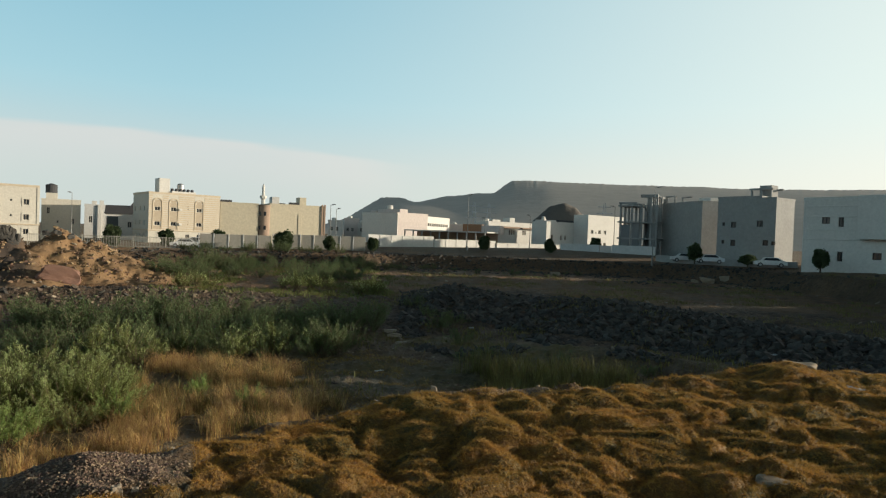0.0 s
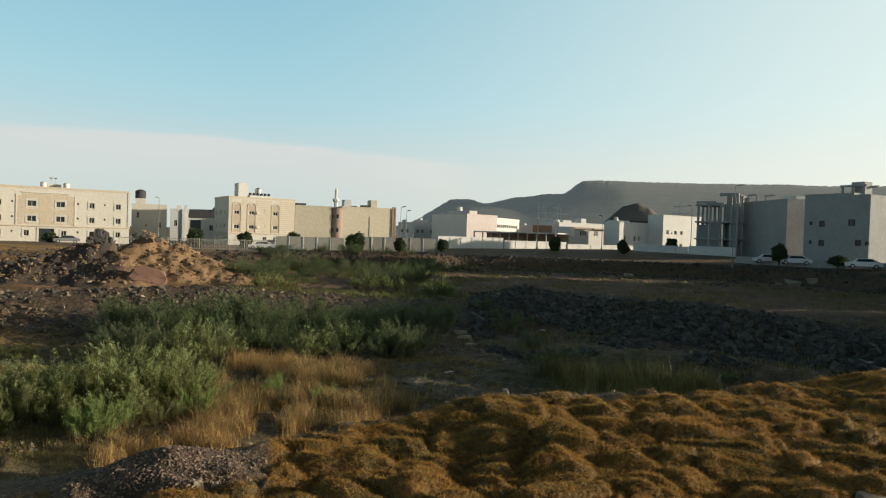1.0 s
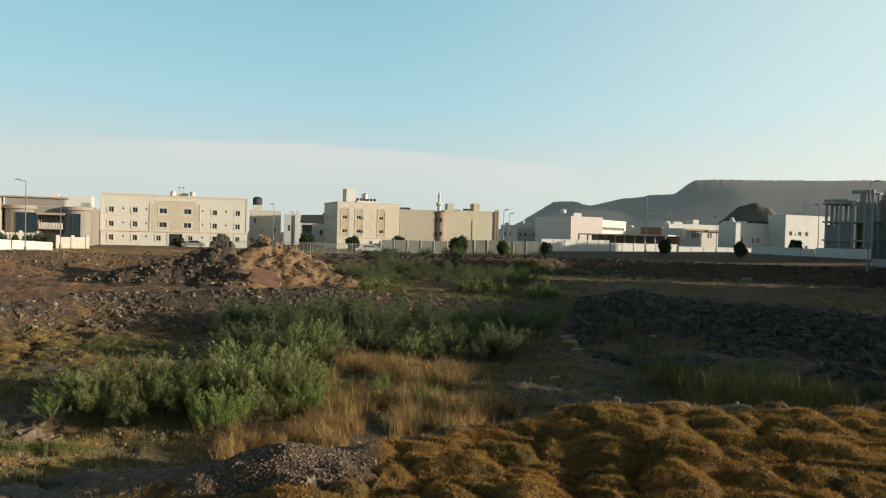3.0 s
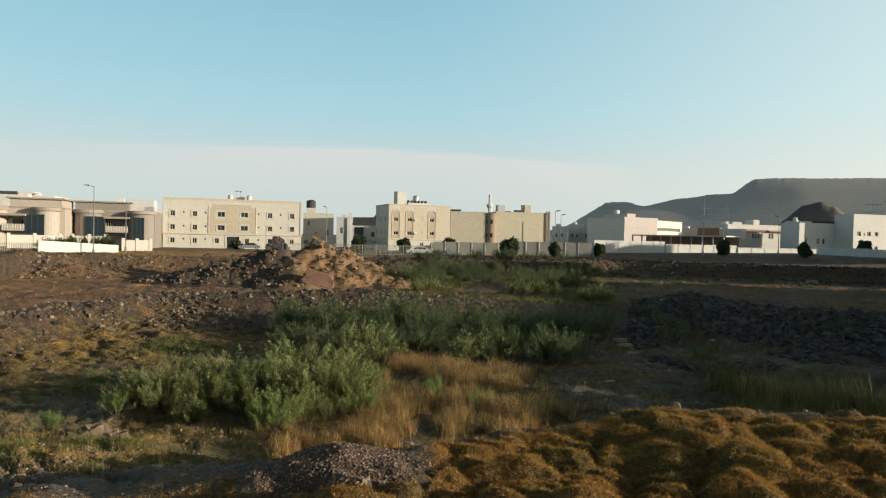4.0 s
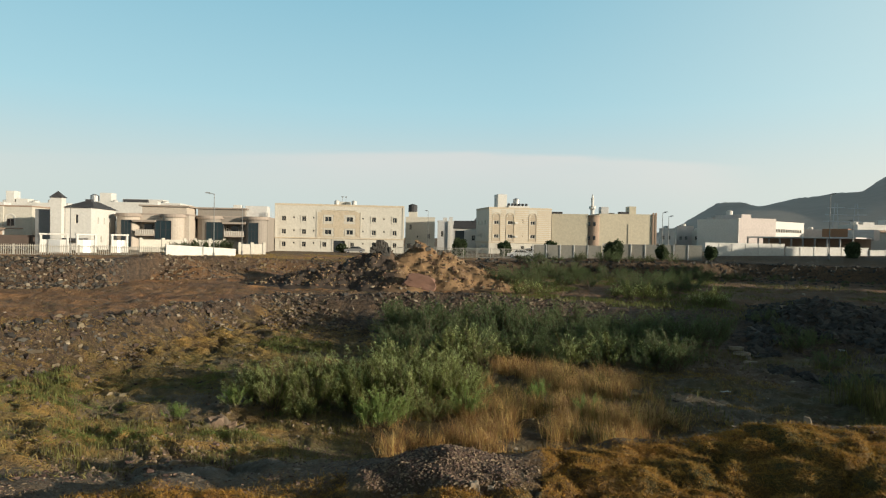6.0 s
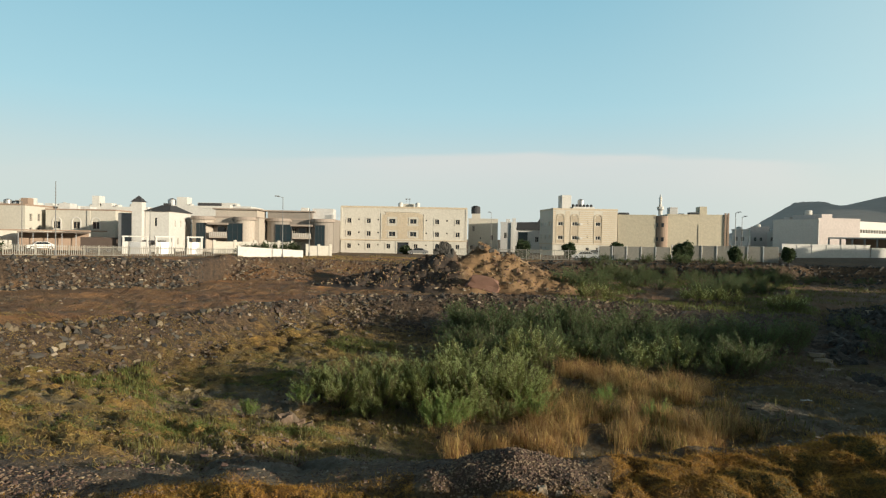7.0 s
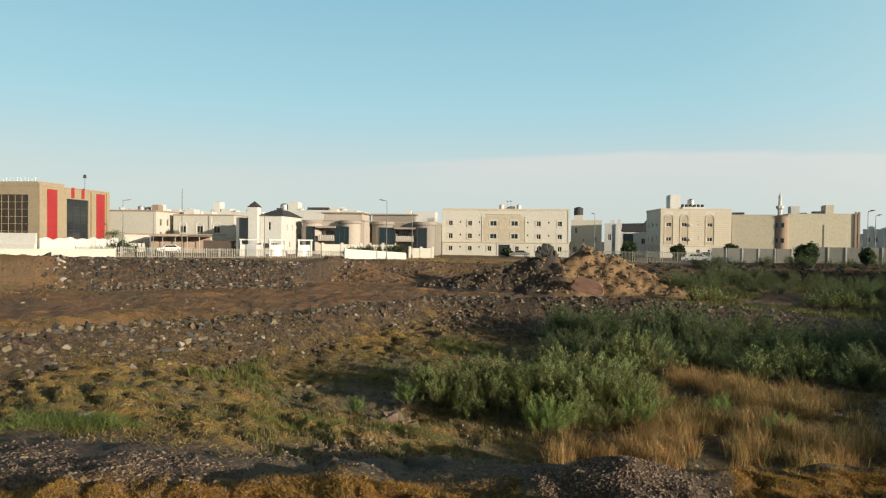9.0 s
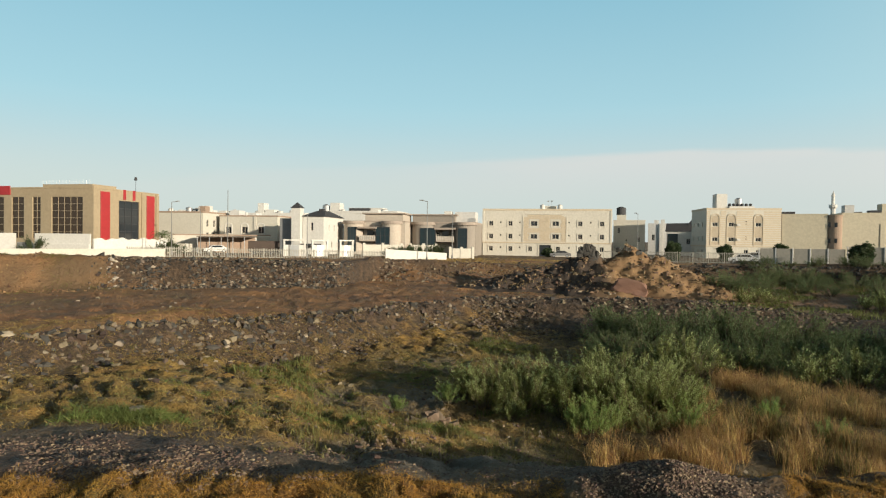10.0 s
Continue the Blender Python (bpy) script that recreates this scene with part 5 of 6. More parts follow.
def fuzz(name, points, length, width, mat, label, category):
    """Very many short hairs rooted at the points, lying over at random, joined into one mesh."""
    p = np.asarray(points, float)
    n = len(p)
    d = rng.normal(0, 1, (n, 3)) * [1, 1, 0.55] + [0, 0, 0.55]
    d /= np.linalg.norm(d, axis=1)[:, None]
    d[:, 2] = np.maximum(d[:, 2], -0.1)
    s = np.cross(d, rng.normal(0, 1, (n, 3)))
    s *= (width * rng.uniform(0.7, 1.4, n) / np.linalg.norm(s, axis=1))[:, None]
    p = p + [0, 0, 0.012]
    verts = np.stack([p - s, p + s, p + d * (length * np.clip(np.hypot(p[:, 0], p[:, 1]) / 11, 0.6, 1.1) * rng.uniform(0.5, 1.4, n))[:, None]], 1).reshape(-1, 3)
    return tagged(bulk(name, verts, np.arange(len(verts)).reshape(-1, 3), mat), label, category, kind="stuff")


def on_ground(az, r):
    x, y = -np.sin(np.radians(az)) * r, np.cos(np.radians(az)) * r
    z, far, turn = ground_z(x, y), np.hypot(x, y), bearing(x, y)
    return np.array([(a, b, c + relief(a, b, d, e) - 0.02) for a, b, c, d, e in zip(x.tolist(), y.tolist(), z.tolist(), far.tolist(), turn.tolist())])


def scatter(n, a0, a1, r0, r1, keep=None):
    """n places between two bearings and two distances, thinned by keep(az, r)."""
    az, r = rng.uniform(a0, a1, n), np.sqrt(rng.uniform(np.square(r0), np.square(r1), n))
    if keep is not None:
        ok = keep(az, r)
        az, r = az[ok], r[ok]
    return az, r


def patchy(az, r, scale, level, seed=0):
    return np.array([noise.noise(Vector((-math.sin(radians(a)) * d, math.cos(radians(a)) * d, seed)) * scale) > level for a, d in zip(az, r)])


def shrub(name, seed, height, wide, stems, leaves, leaf, mat, label, group="shrubs"):
    """A rounded shrub: arching stems from one root, each with side twigs, and fine leaves set along the twigs."""
    g = np.random.default_rng(seed)
    ob = tagged(new(name), label, "shrub", group)
    sv, sf, lp, ld, tips = [], [], [], [], []

    def limb(pts, w0):
        o, n = len(sv), len(pts)
        for j, q in enumerate(pts):
            w = w0 * (1 - 0.75 * j / (n - 1))
            sv.extend([q + [w, 0, 0], q + [-w * 0.5, w * 0.86, 0], q + [-w * 0.5, -w * 0.86, 0]])
        for j in range(n - 1):
            for c in range(3):
                sf.append([o + j * 3 + c, o + j * 3 + (c + 1) % 3, o + j * 3 + 3 + (c + 1) % 3, o + j * 3 + 3 + c])

    plumes = 5
    lobes = [(g.uniform(0, 2 * np.pi), g.uniform(0.35, 0.8), g.uniform(0.8, 1.1)) for _ in range(6)]
    for k in range(stems):
        if k % 3 == 0:
            yaw, far = g.uniform(0, 2 * np.pi), math.sqrt(g.uniform(0.0, 1.0))
            lift = 0.95
        else:
            yaw, far, lift = lobes[k % 6]
            yaw, far = yaw + g.normal(0, 0.22), min(1.0, max(0.05, far + g.normal(0, 0.14)))
        out = wide * 0.5 * far
        h = height * lift * math.sqrt(max(0.05, 1 - 0.9 * far ** 2)) * g.uniform(0.45, 0.80)
        side = np.array([math.cos(yaw), math.sin(yaw), 0])
        base, end = side * out * g.uniform(0.1, 0.35), side * out + [0, 0, h]
        bend = side * out * g.uniform(0.45, 0.7) + [0, 0, h * g.uniform(0.55, 0.8)]
        curve = lambda t: (1 - t) ** 2 * base + 2 * t * (1 - t) * bend + t * t * end
        limb([curve(t) for t in np.linspace(0, 1, 5)], 0.012)
        for q in range(plumes):
            t = 1.0 if q == 0 else float(g.uniform(0.2, 0.95))
            start = curve(t)
            way = side * g.uniform(0.1, 0.6) + np.array([0, 0, g.uniform(0.7, 1.3)]) + g.normal(0, 0.22, 3)
            way /= np.linalg.norm(way)
            ln = height * g.uniform(0.20, 0.36) * (1.0 if q < 2 else 0.7)
            droop = side * 0.12 * ln
            spine = lambda u: start + way * ln * u + droop * u * u
            limb([spine(0.0), spine(1.0)], 0.004)
            n = max(5, leaves // plumes)
            for u in g.beta(1.3, 1.0, n):
                spread = 0.034 * height * (1.25 - u)
                lp.append(spine(u) + g.normal(0, spread, 3) * [1, 1, 0.8])
                ld.append(way * 0.9 + g.normal(0, 0.55, 3))
                tips.append(u > 0.5 and t > 0.6 and (k + q) % 2 == 0)
    st = bulk("branching", sv, sf, TWIG)
    st.parent = ob
    lp, ld = np.array(lp), np.array(ld)
    lp[:, 2] = np.maximum(lp[:, 2], 0.03)
    ld /= np.linalg.norm(ld, axis=1)[:, None]
    s = np.cross(ld, g.normal(0, 1, ld.shape))
    s /= np.linalg.norm(s, axis=1)[:, None]
    size = leaf * g.uniform(0.6, 1.4, len(lp))[:, None]
    verts = np.stack([lp, lp + ld * size * 0.5 + s * size * 0.22, lp + ld * size, lp + ld * size * 0.5 - s * size * 0.22], 1).reshape(-1, 3)
    tips = np.array(tips) & (mat is LEAF)
    for name, some, look_of in (("foliage", ~tips, mat), ("pale_shoot", tips, LIT_SHOOT)):
        if some.any():
            q = verts.reshape(-1, 4, 3)[some].reshape(-1, 3)
            fo = tagged(bulk(name, q, np.arange(len(q)).reshape(-1, 4), look_of), kind="stuff")
            fo.parent = ob
    return ob


def plant_at(kinds, spots):
    """Copies of the kinds at all spots but the first few, which take the kinds themselves."""
    for i, (az, r, h) in reversed(list(enumerate(spots))):
        k, p = kinds[i % len(kinds)], P(az, r)
        m = Matrix.LocRotScale((p.x, p.y, surface(p.x, p.y) - 0.05), Euler((0, 0, (i * 2.4) % 6.28)), (h * 0.98, h * 1.02, h))
        if i >= len(kinds) or k in PLANTED:
            copy_thing(k, Matrix.LocRotScale(m.translation, m.to_euler(), [a / b for a, b in zip(m.to_scale(), k.scale)]))
        else:
            k.matrix_basis = m
            PLANTED.append(k)


PLANTED = []


def unit_shrub(seed, wide, stems, leaves, leaf, mat, label, group):
    ob = shrub("shrub", seed, 1.0, wide, stems, leaves, leaf, mat, label, group)
    return ob


front = [unit_shrub(s, 1.4, 60, 360, 0.0185, LEAF, "leafy green willow shrub with upright pale shoots", "front shrubs") for s in (1, 2, 3)]
pale = [unit_shrub(s, 1.2, 34, 220, 0.034, LEAF_PALE, "bright pale green low shrub at the thicket's edge", "front shrubs") for s in (4, 5)]
rear = [unit_shrub(s, 1.7, 40, 120, 0.034, LEAF_DARK, "dense dark green shrub of the rear thicket", "rear shrubs") for s in (6, 7, 8)]
rear_lit = [unit_shrub(s, 1.4, 40, 150, 0.031, LEAF, "upright green shrub of the rear thicket", "rear shrubs") for s in (9, 10)]
plant_at(front, [(44.6, 27.6, 1.65), (42.9, 26.6, 1.85), (41.2, 27.4, 2.05), (39.5, 26.2, 1.95), (37.6, 27.6, 2.25), (36.0, 25.8, 1.9), (34.6, 27.4, 2.46), (33.0, 26.4, 2.55), (31.6, 27.8, 2.68), (30.2, 26.2, 2.46), (28.9, 27.4, 2.73), (27.6, 26.2, 2.29), (26.6, 27.6, 2.11), (40.5, 24.8, 0.97), (31.5, 24.3, 1.23), (29.0, 24.4, 1.14)])
plant_at(pale, [(33.6, 23.4, 1.55), (34.8, 23.9, 1.3), (32.6, 24.0, 1.4), (46.0, 26.4, 1.0), (26.2, 25.0, 1.5), (19.8, 27.5, 1.25), (15.6, 25.6, 1.1), (50.8, 24.2, 0.7)])
spots = []
for r, h in ((36.0, 1.9), (38.5, 2.2), (41.0, 2.5), (43.5, 2.8), (46.0, 2.8), (48.5, 2.4)):
    az = 32.8 - (r - 36) * 0.05
    while az > (6.5 if r < 42 else 5.5):
        spots.append((az + float(rng.normal(0, 0.5)), r + float(rng.normal(0, 0.8)), h * float(rng.uniform(0.75, 1.12))))
        az -= 3.4 * 40 / r
plant_at(rear, spots)
plant_at(rear_lit, [(27.5, 35.5, 2.2), (26.0, 36.5, 2.4), (24.6, 35.0, 2.0), (17.0, 36.0, 2.0), (13.8, 36.5, 1.9), (10.0, 37.5, 1.7), (22.0, 36.8, 1.6)])
plant_at(rear, [(23.2, 74, 2.8), (22.2, 76, 3.3), (21.0, 75, 2.9), (22.7, 73, 2.4), (21.6, 73, 2.6), (20.2, 76, 2.4), (10.3, 74, 2.4), (11.7, 73, 2.2), (12.2, 76, 2.4), (11.0, 78, 2.8), (9.6, 77, 2.2), (8.6, 79, 2.4), (17.5, 80, 1.5), (15.5, 80, 1.4), (-0.6, 47, 1.6), (-2.6, 42, 1.3)] + [(7.0 + 1.15 * i + float(rng.normal(0, 0.4)), float(rng.uniform(70, 97)), float(rng.uniform(1.3, 2.5))) for i in range(14)])
plant_at(rear, [(19.6, 93, 3.0), (18.5, 94, 3.3), (17.4, 93, 2.9), (16.5, 94, 2.2), (20.6, 92, 2.2), (8.5, 96, 2.6), (7.4, 97, 2.8), (6.3, 96, 2.4)])
plant_at(rear_lit, [(21.8, 66, 1.7), (20.6, 67, 1.6), (19.4, 68, 1.3), (13.4, 66, 1.6), (12.2, 65, 1.9), (11.0, 66, 1.8), (9.8, 66, 1.5), (6.8, 63, 1.6), (6.0, 64, 2.2), (5.2, 63, 1.5)])

scrub = []
az = 21.0
while az > -13:
    scrub.append((az + float(rng.normal(0, 0.3)), float(rng.uniform(98, 108)), float(rng.uniform(0.9, 2.0) if az > 3 else rng.uniform(0.5, 1.2))))
    az -= 0.42 if az > 3 else 0.9
plant_at(rear, scrub)
plant_at(rear, [(0.6, 52, 1.2), (-1.8, 50, 1.4), (1.8, 56, 1.3), (-3.4, 36, 1.1), (-5.0, 38, 0.9), (-12.0, 36, 0.9), (-19.0, 35, 0.8)])

# grasses
def clumped(az, r, n, spread):
    """n blades round each root."""
    return np.repeat(az, n) + rng.normal(0, 1, len(az) * n) * np.degrees(spread / np.repeat(r, n)), np.repeat(r, n) + rng.normal(0, spread, len(az) * n)


def tan_zone(a, d):
    near, far = np.interp(a, [8, 12, 20, 35], [25, 22.5, 21.0, 21.0]), np.interp(a, [8, 14, 24, 27, 36], [27, 34, 34.5, 26, 25])
    w = np.array([2.2 * noise.noise(Vector((p * 0.35, q * 0.3, 1))) for p, q in zip(a, d)])
    return (d > near + w) & (d < far + w) & patchy(a, d, 0.55, -0.16, 3) & patchy(a, d, 1.3, -0.25, 13)


az, r = clumped(*scatter(3600, 7, 36, 20, 36, tan_zone), 30, 0.13)
tufts("tall_dry_grass", on_ground(az, r), 0.78, 0.0055, 0.7, DRY, "tall dry tan grass in front of the thicket", "grass", 26)
az, r = clumped(*scatter(1300, 7, 36, 20, 36, lambda a, d: tan_zone(a, d) & patchy(a, d, 0.25, 0.0, 31)), 16, 0.12)
tufts("tall_olive_grass", on_ground(az, r), 0.85, 0.008, 0.42, OLIVE, "tall olive stalks mixed into the dry grass", "grass", 16)
az, r = clumped(*scatter(900, -18, -2, 25, 33, lambda a, d: patchy(a, d, 0.3, -0.2, 4)), 14, 0.2)
tufts("olive_grass", on_ground(az, r), 1.3, 0.011, 0.35, OLIVE, "tall olive green grass beyond the near bank", "grass", 14)
az, r = clumped(*scatter(1000, 35, 60, 14, 25, lambda a, d: patchy(a, d, 0.7, 0.05, 9)), 9, 0.16)
tufts("weeds", on_ground(az, r), 0.24, 0.008, 0.8, OLIVE, "sparse upright olive weeds on the plot floor", "weeds")
az, r = clumped(*scatter(4200, 38, 82, 20, 46, lambda a, d: patchy(a, d, 0.22, 0.24, 2) & (np.abs(a - 51) > 7) & (a < 66)), 18, 0.15)
tufts("green_herbs", on_ground(az, r), 0.27, 0.013, 0.9, HERB, "low green herbs in patches on the plot floor", "herbs")
az, r = clumped(*scatter(12500, 34, 84, 12, 49, lambda a, d: (d > bank_edge(a) + gravel_depth(a) + 0.6 + 6 * (a < 58)) & patchy(a, d, 0.35, -0.25, 6)), 18, 0.30)
fuzz("ochre_tussocks", on_ground(az, r), 0.10, 0.008, TUSSOCK, "low ochre tussock grass over the rubble slope", "grass")
az, r = clumped(*scatter(4200, 34, 84, 12, 44, lambda a, d: patchy(a, d, 0.5, 0.06, 16) & (d > bank_edge(a) + gravel_depth(a) + 1.2) & ((np.abs(a - 51) > 7) | (d < 24) | (d > 33))), 14, 0.2)
fuzz("olive_tussocks", on_ground(az, r), 0.12, 0.008, OLIVE, "low olive tussock grass on the plot floor", "grass")
az, r = clumped(*scatter(4500, -36, 12, 26, 98, lambda a, d: patchy(a, d, 0.16, 0.05, 12)), 10, 0.3)
tufts("dry_tussocks", on_ground(az, r), 0.34, 0.02, 0.6, OLIVE, "low dry tussocks among the dark boulders", "grass")
az, r = clumped(*scatter(2200, 0, 16, 15, 38, lambda a, d: patchy(a, d, 0.5, 0.14, 15)), 14, 0.15)
tufts("ochre_tussocks", on_ground(az, r), 0.14, 0.009, 0.7, TUSSOCK, "low ochre tussock grass over the stony gully", "grass")
az, r = clumped(*scatter(2600, 4, 25, 58, 100, lambda a, d: patchy(a, d, 0.14, -0.05, 71)), 12, 0.35)
tufts("olive_grass", on_ground(az, r), 0.42, 0.022, 0.7, HERB, "rough green grass between the far shrubs", "grass", 12)
az, r = clumped(*scatter(2400, 25, 52, 94, 126, lambda a, d: patchy(a, d, 0.16, -0.1, 72)), 12, 0.35)
fuzz("verge_grass", on_ground(az, r), 0.22, 0.02, TUSSOCK, "dry ochre and olive grass on the street verge", "grass")
az, r = clumped(*scatter(3000, 16, 84, 50, 108, lambda a, d: patchy(a, d, 0.12, 0.08, 18)), 14, 0.35)
fuzz("bank_grass", on_ground(az, r), 0.16, 0.012, OLIVE, "dry ochre grass in patches on the far terrace", "grass")
# fuzz of the hummocks on the near bank
az, r = scatter(2600000, -41, 82, 6.2, 25, lambda a, d: (d < np.interp(a, EDGE_A, EDGE_R) + 0.15 + rng.exponential(0.3, len(a))) & (rng.uniform(0, 1, len(a)) < 0.35 + 0.65 * (10 / np.maximum(d, 6))) & ~((np.abs(a - 28) < 8.5) & (np.abs(d - 9.9) < 1.0)))
fuzz("hummock_moss", on_ground(az, r), 0.08, 0.0045, MOSS, "ochre and olive mossy hummock grass on the near bank", "grass")


def round_tree(az, d, base, height, wide, label="dark clipped round street tree", seed=1):
    g = np.random.default_rng(seed)
    ob = tagged(new("street_tree"), label, "tree", "street trees")
    ob.matrix_basis = Matrix.Translation(P(az, d, base))
    bm = bmesh.new()
    tube(bm, 0, 0, -0.5, height * 0.35, 0.12, 0.09, 8)
    for k in range(5):
        t = 2 * math.pi * k / 5
        c = Matrix.Translation((0, 0, height * 0.3)) @ Matrix.Rotation(t, 4, "Z") @ Matrix.Rotation(radians(35), 4, "Y")
        b2 = bmesh.new()
        tube(b2, 0, 0, 0, height * 0.4, 0.06, 0.02, 6)
        b2.transform(c)
        me = bpy.data.meshes.new("limb")
        b2.to_mesh(me)
        b2.free()
        bm.from_mesh(me)
        bpy.data.meshes.remove(me)
    part("trunk", bm, BARK, ob)
    n = 5200
    v = g.normal(0, 1, (n, 3))
    v /= np.linalg.norm(v, axis=1)[:, None]
    bumps = np.array([1 + 0.55 * noise.noise(Vector(q) * 1.8 + Vector((seed, 0, 0))) + 0.2 * noise.noise(Vector(q) * 5 + Vector((seed, 0, 0))) for q in v])
    rad = bumps * g.uniform(0.55, 1.0, n) ** 0.5
    c = v * rad[:, None] * [wide * 0.58, wide * 0.58, height * 0.42] + [0, 0, height * 0.50]
    d1 = g.normal(0, 1, (n, 3))
    d1 /= np.linalg.norm(d1, axis=1)[:, None]
    d2 = np.cross(d1, g.normal(0, 1, (n, 3)))
    d2 /= np.linalg.norm(d2, axis=1)[:, None]
    s = g.uniform(0.18, 0.36, n)[:, None]
    verts = np.stack([c, c + d1 * s * 0.5 + d2 * s * 0.3, c + d1 * s, c + d1 * s * 0.5 - d2 * s * 0.3], 1).reshape(-1, 3)
    fo = bulk("crown", verts, np.arange(len(verts)).reshape(-1, 4), LEAF_TREE)
    fo.parent = ob
    return ob


for k, (az, d, z, h, w) in enumerate(((26.95, 118, 0.6, 4.6, 3.4), (22.9, 118, 0.8, 3.8, 3.0), (18.95, 118, 0.9, 4.0, 3.2), (13.55, 110, 0.8, 4.4, 3.9), (9.65, 111, 1.0, 3.2, 2.4), (5.8, 112, 1.2, 3.0, 2.2), (-4.0, 126, 1.7, 3.9, 2.6), (-9.8, 124, 1.7, 3.6, 2.6), (-13.7, 140, 2.0, 4.2, 2.8), (-21.8, 112, 1.6, 3.8, 2.6), (-30.9, 98, 1.6, 3.7, 2.5), (37.3, 143, 0.4, 2.6, 3.0), (-25.8, 110, 1.5, 2.0, 3.0))):
    round_tree(az, d, z, h * 0.74, w * 0.62, seed=30 + k)
hedge = [unit_shrub(s, 1.5, 40, 60, 0.07, LEAF_TREE, "dark green garden shrub behind the white wall", "garden shrubs") for s in (21, 22)]
for i, (az, h) in enumerate(((51.2, 1.9), (50.5, 2.2), (49.8, 2.0), (49.0, 2.6), (48.3, 2.3), (47.6, 2.8), (46.9, 2.2), (68.6, 2.4), (78.9, 3.0), (69.9, 3.0))):
    k = hedge[i % 2]
    m = Matrix.LocRotScale(P(az, 111 if az < 60 else (126 if az > 75 else 122), 0.7), Euler((0, 0, i * 1.7)), (h, h, h))
    if i >= 8:
        k.matrix_basis = m
    else:
        copy_thing(k, m)


def palm(az, d, base, height):
    ob = tagged(new("palm_tree"), "short date palm with drooping grey-green fronds", "palm")
    ob.matrix_basis = Matrix.Translation(P(az, d, base))
    bm = bmesh.new()
    for i in range(6):
        tube(bm, 0, 0, height * i / 6 - 0.3, height * (i + 1) / 6 - 0.3, 0.26, 0.2, 8)
    part("trunk", bm, BARK, ob)
    vs, fs = [], []
    for k in range(22):
        yaw, up = k * 2.4, 0.9 - 1.3 * (k / 22)
        for j in range(14):
            t = j / 13
            c = np.array([math.cos(yaw) * 2.2 * t, math.sin(yaw) * 2.2 * t, height - 0.3 + 2.2 * (up * t - 0.75 * t * t)])
            for sgn in (-1, 1):
                side = np.array([-math.sin(yaw), math.cos(yaw), -0.3]) * sgn * 0.5 * math.sin(math.pi * (0.12 + 0.85 * t)) + np.array([math.cos(yaw), math.sin(yaw), 0]) * 0.2
                o = len(vs)
                vs += [c, c + side * 0.5 + [0, 0, 0.04], c + side]
                fs.append((o, o + 1, o + 2))
                vs[o] = c + np.array([0, 0, -0.05])
    fo = bulk("fronds", vs, fs, LEAF_DARK)
    fo.parent = ob


palm(70.0, 131, 1.0, 3.6)


# ---- cars ----
def car(az, d, base, turn, colour, label):
    ob = tagged(new("car"), label, "car", "parked cars")
    ob.matrix_basis = Matrix.Translation(P(az, d, base)) @ Matrix.Rotation(radians(az + turn), 4, "Z")
    paint = material("car_paint_" + label.split()[0], colour, 0.3, scale=1, fine=3, bump=0.0)
    prof = [(-2.2, 0.35), (-2.25, 0.8), (-1.3, 0.95), (-0.75, 1.42), (0.95, 1.45), (1.75, 0.98), (2.2, 0.9), (2.25, 0.35)]
    bm = bmesh.new()
    a = [bm.verts.new((x, -0.85 if z < 1.1 else -0.65, z)) for x, z in prof]
    b = [bm.verts.new((x, 0.85 if z < 1.1 else 0.65, z)) for x, z in prof]
    n = len(prof)
    bm.faces.new(a)
    bm.faces.new(b[::-1])
    for i in range(n):
        bm.faces.new((a[i], b[i], b[(i + 1) % n], a[(i + 1) % n]))
    part("body", bm, paint, ob)
    bm = bmesh.new()
    for sy in (-1, 1):
        q = [(-1.05, 1.0), (-0.68, 1.36), (0.88, 1.38), (1.4, 1.0)]
        vs = [bm.verts.new((x, sy * (0.86 if z < 1.1 else 0.70), z)) for x, z in q]
        bm.faces.new(vs if sy < 0 else vs[::-1])
    part("side_window", bm, GLASS, ob)
    for x in (-1.4, 1.4):
        for sy in (-1, 1):
            bm = bmesh.new()
            tube(bm, 0, 0, -0.1, 0.1, 0.33, 0.33, 14)
            bm.transform(Matrix.Translation((x, sy * 0.80, 0.33)) @ Matrix.Rotation(radians(90), 4, "X"))
            wheel = part("wheel", bm, DARK, ob)
            bm = bmesh.new()
            tube(bm, 0, 0, -0.12, 0.12, 0.19, 0.19, 10)
            bm.transform(Matrix.Translation((x, sy * 0.80, 0.33)) @ Matrix.Rotation(radians(90), 4, "X"))
            part("rim", bm, METAL, wheel)


car(-27.4, 108, 1.3, 8, (0.70, 0.71, 0.72), "white saloon car parked before the grey block")
car(-21.0, 116, 1.3, 12, (0.68, 0.69, 0.70), "pale saloon car parked along the street")
car(-22.9, 113, 1.3, 12, (0.62, 0.66, 0.70), "grey saloon car parked along the street")
car(21.6, 118, 0.6, 0, (0.74, 0.74, 0.74), "bright white saloon car beside the panel wall")
car(20.7, 121, 0.9, 0, (0.5, 0.5, 0.5), "dull grey saloon car before the banded block")
car(65.9, 133, 0.9, 10, (0.72, 0.72, 0.72), "off-white saloon car beside the arcaded wall")
car(45.0, 124, 0.5, 4, (0.10, 0.11, 0.12), "dark saloon car before the villas")
car(36.2, 142, 0.35, 0, (0.2, 0.2, 0.2), "charcoal saloon car before the cream block")


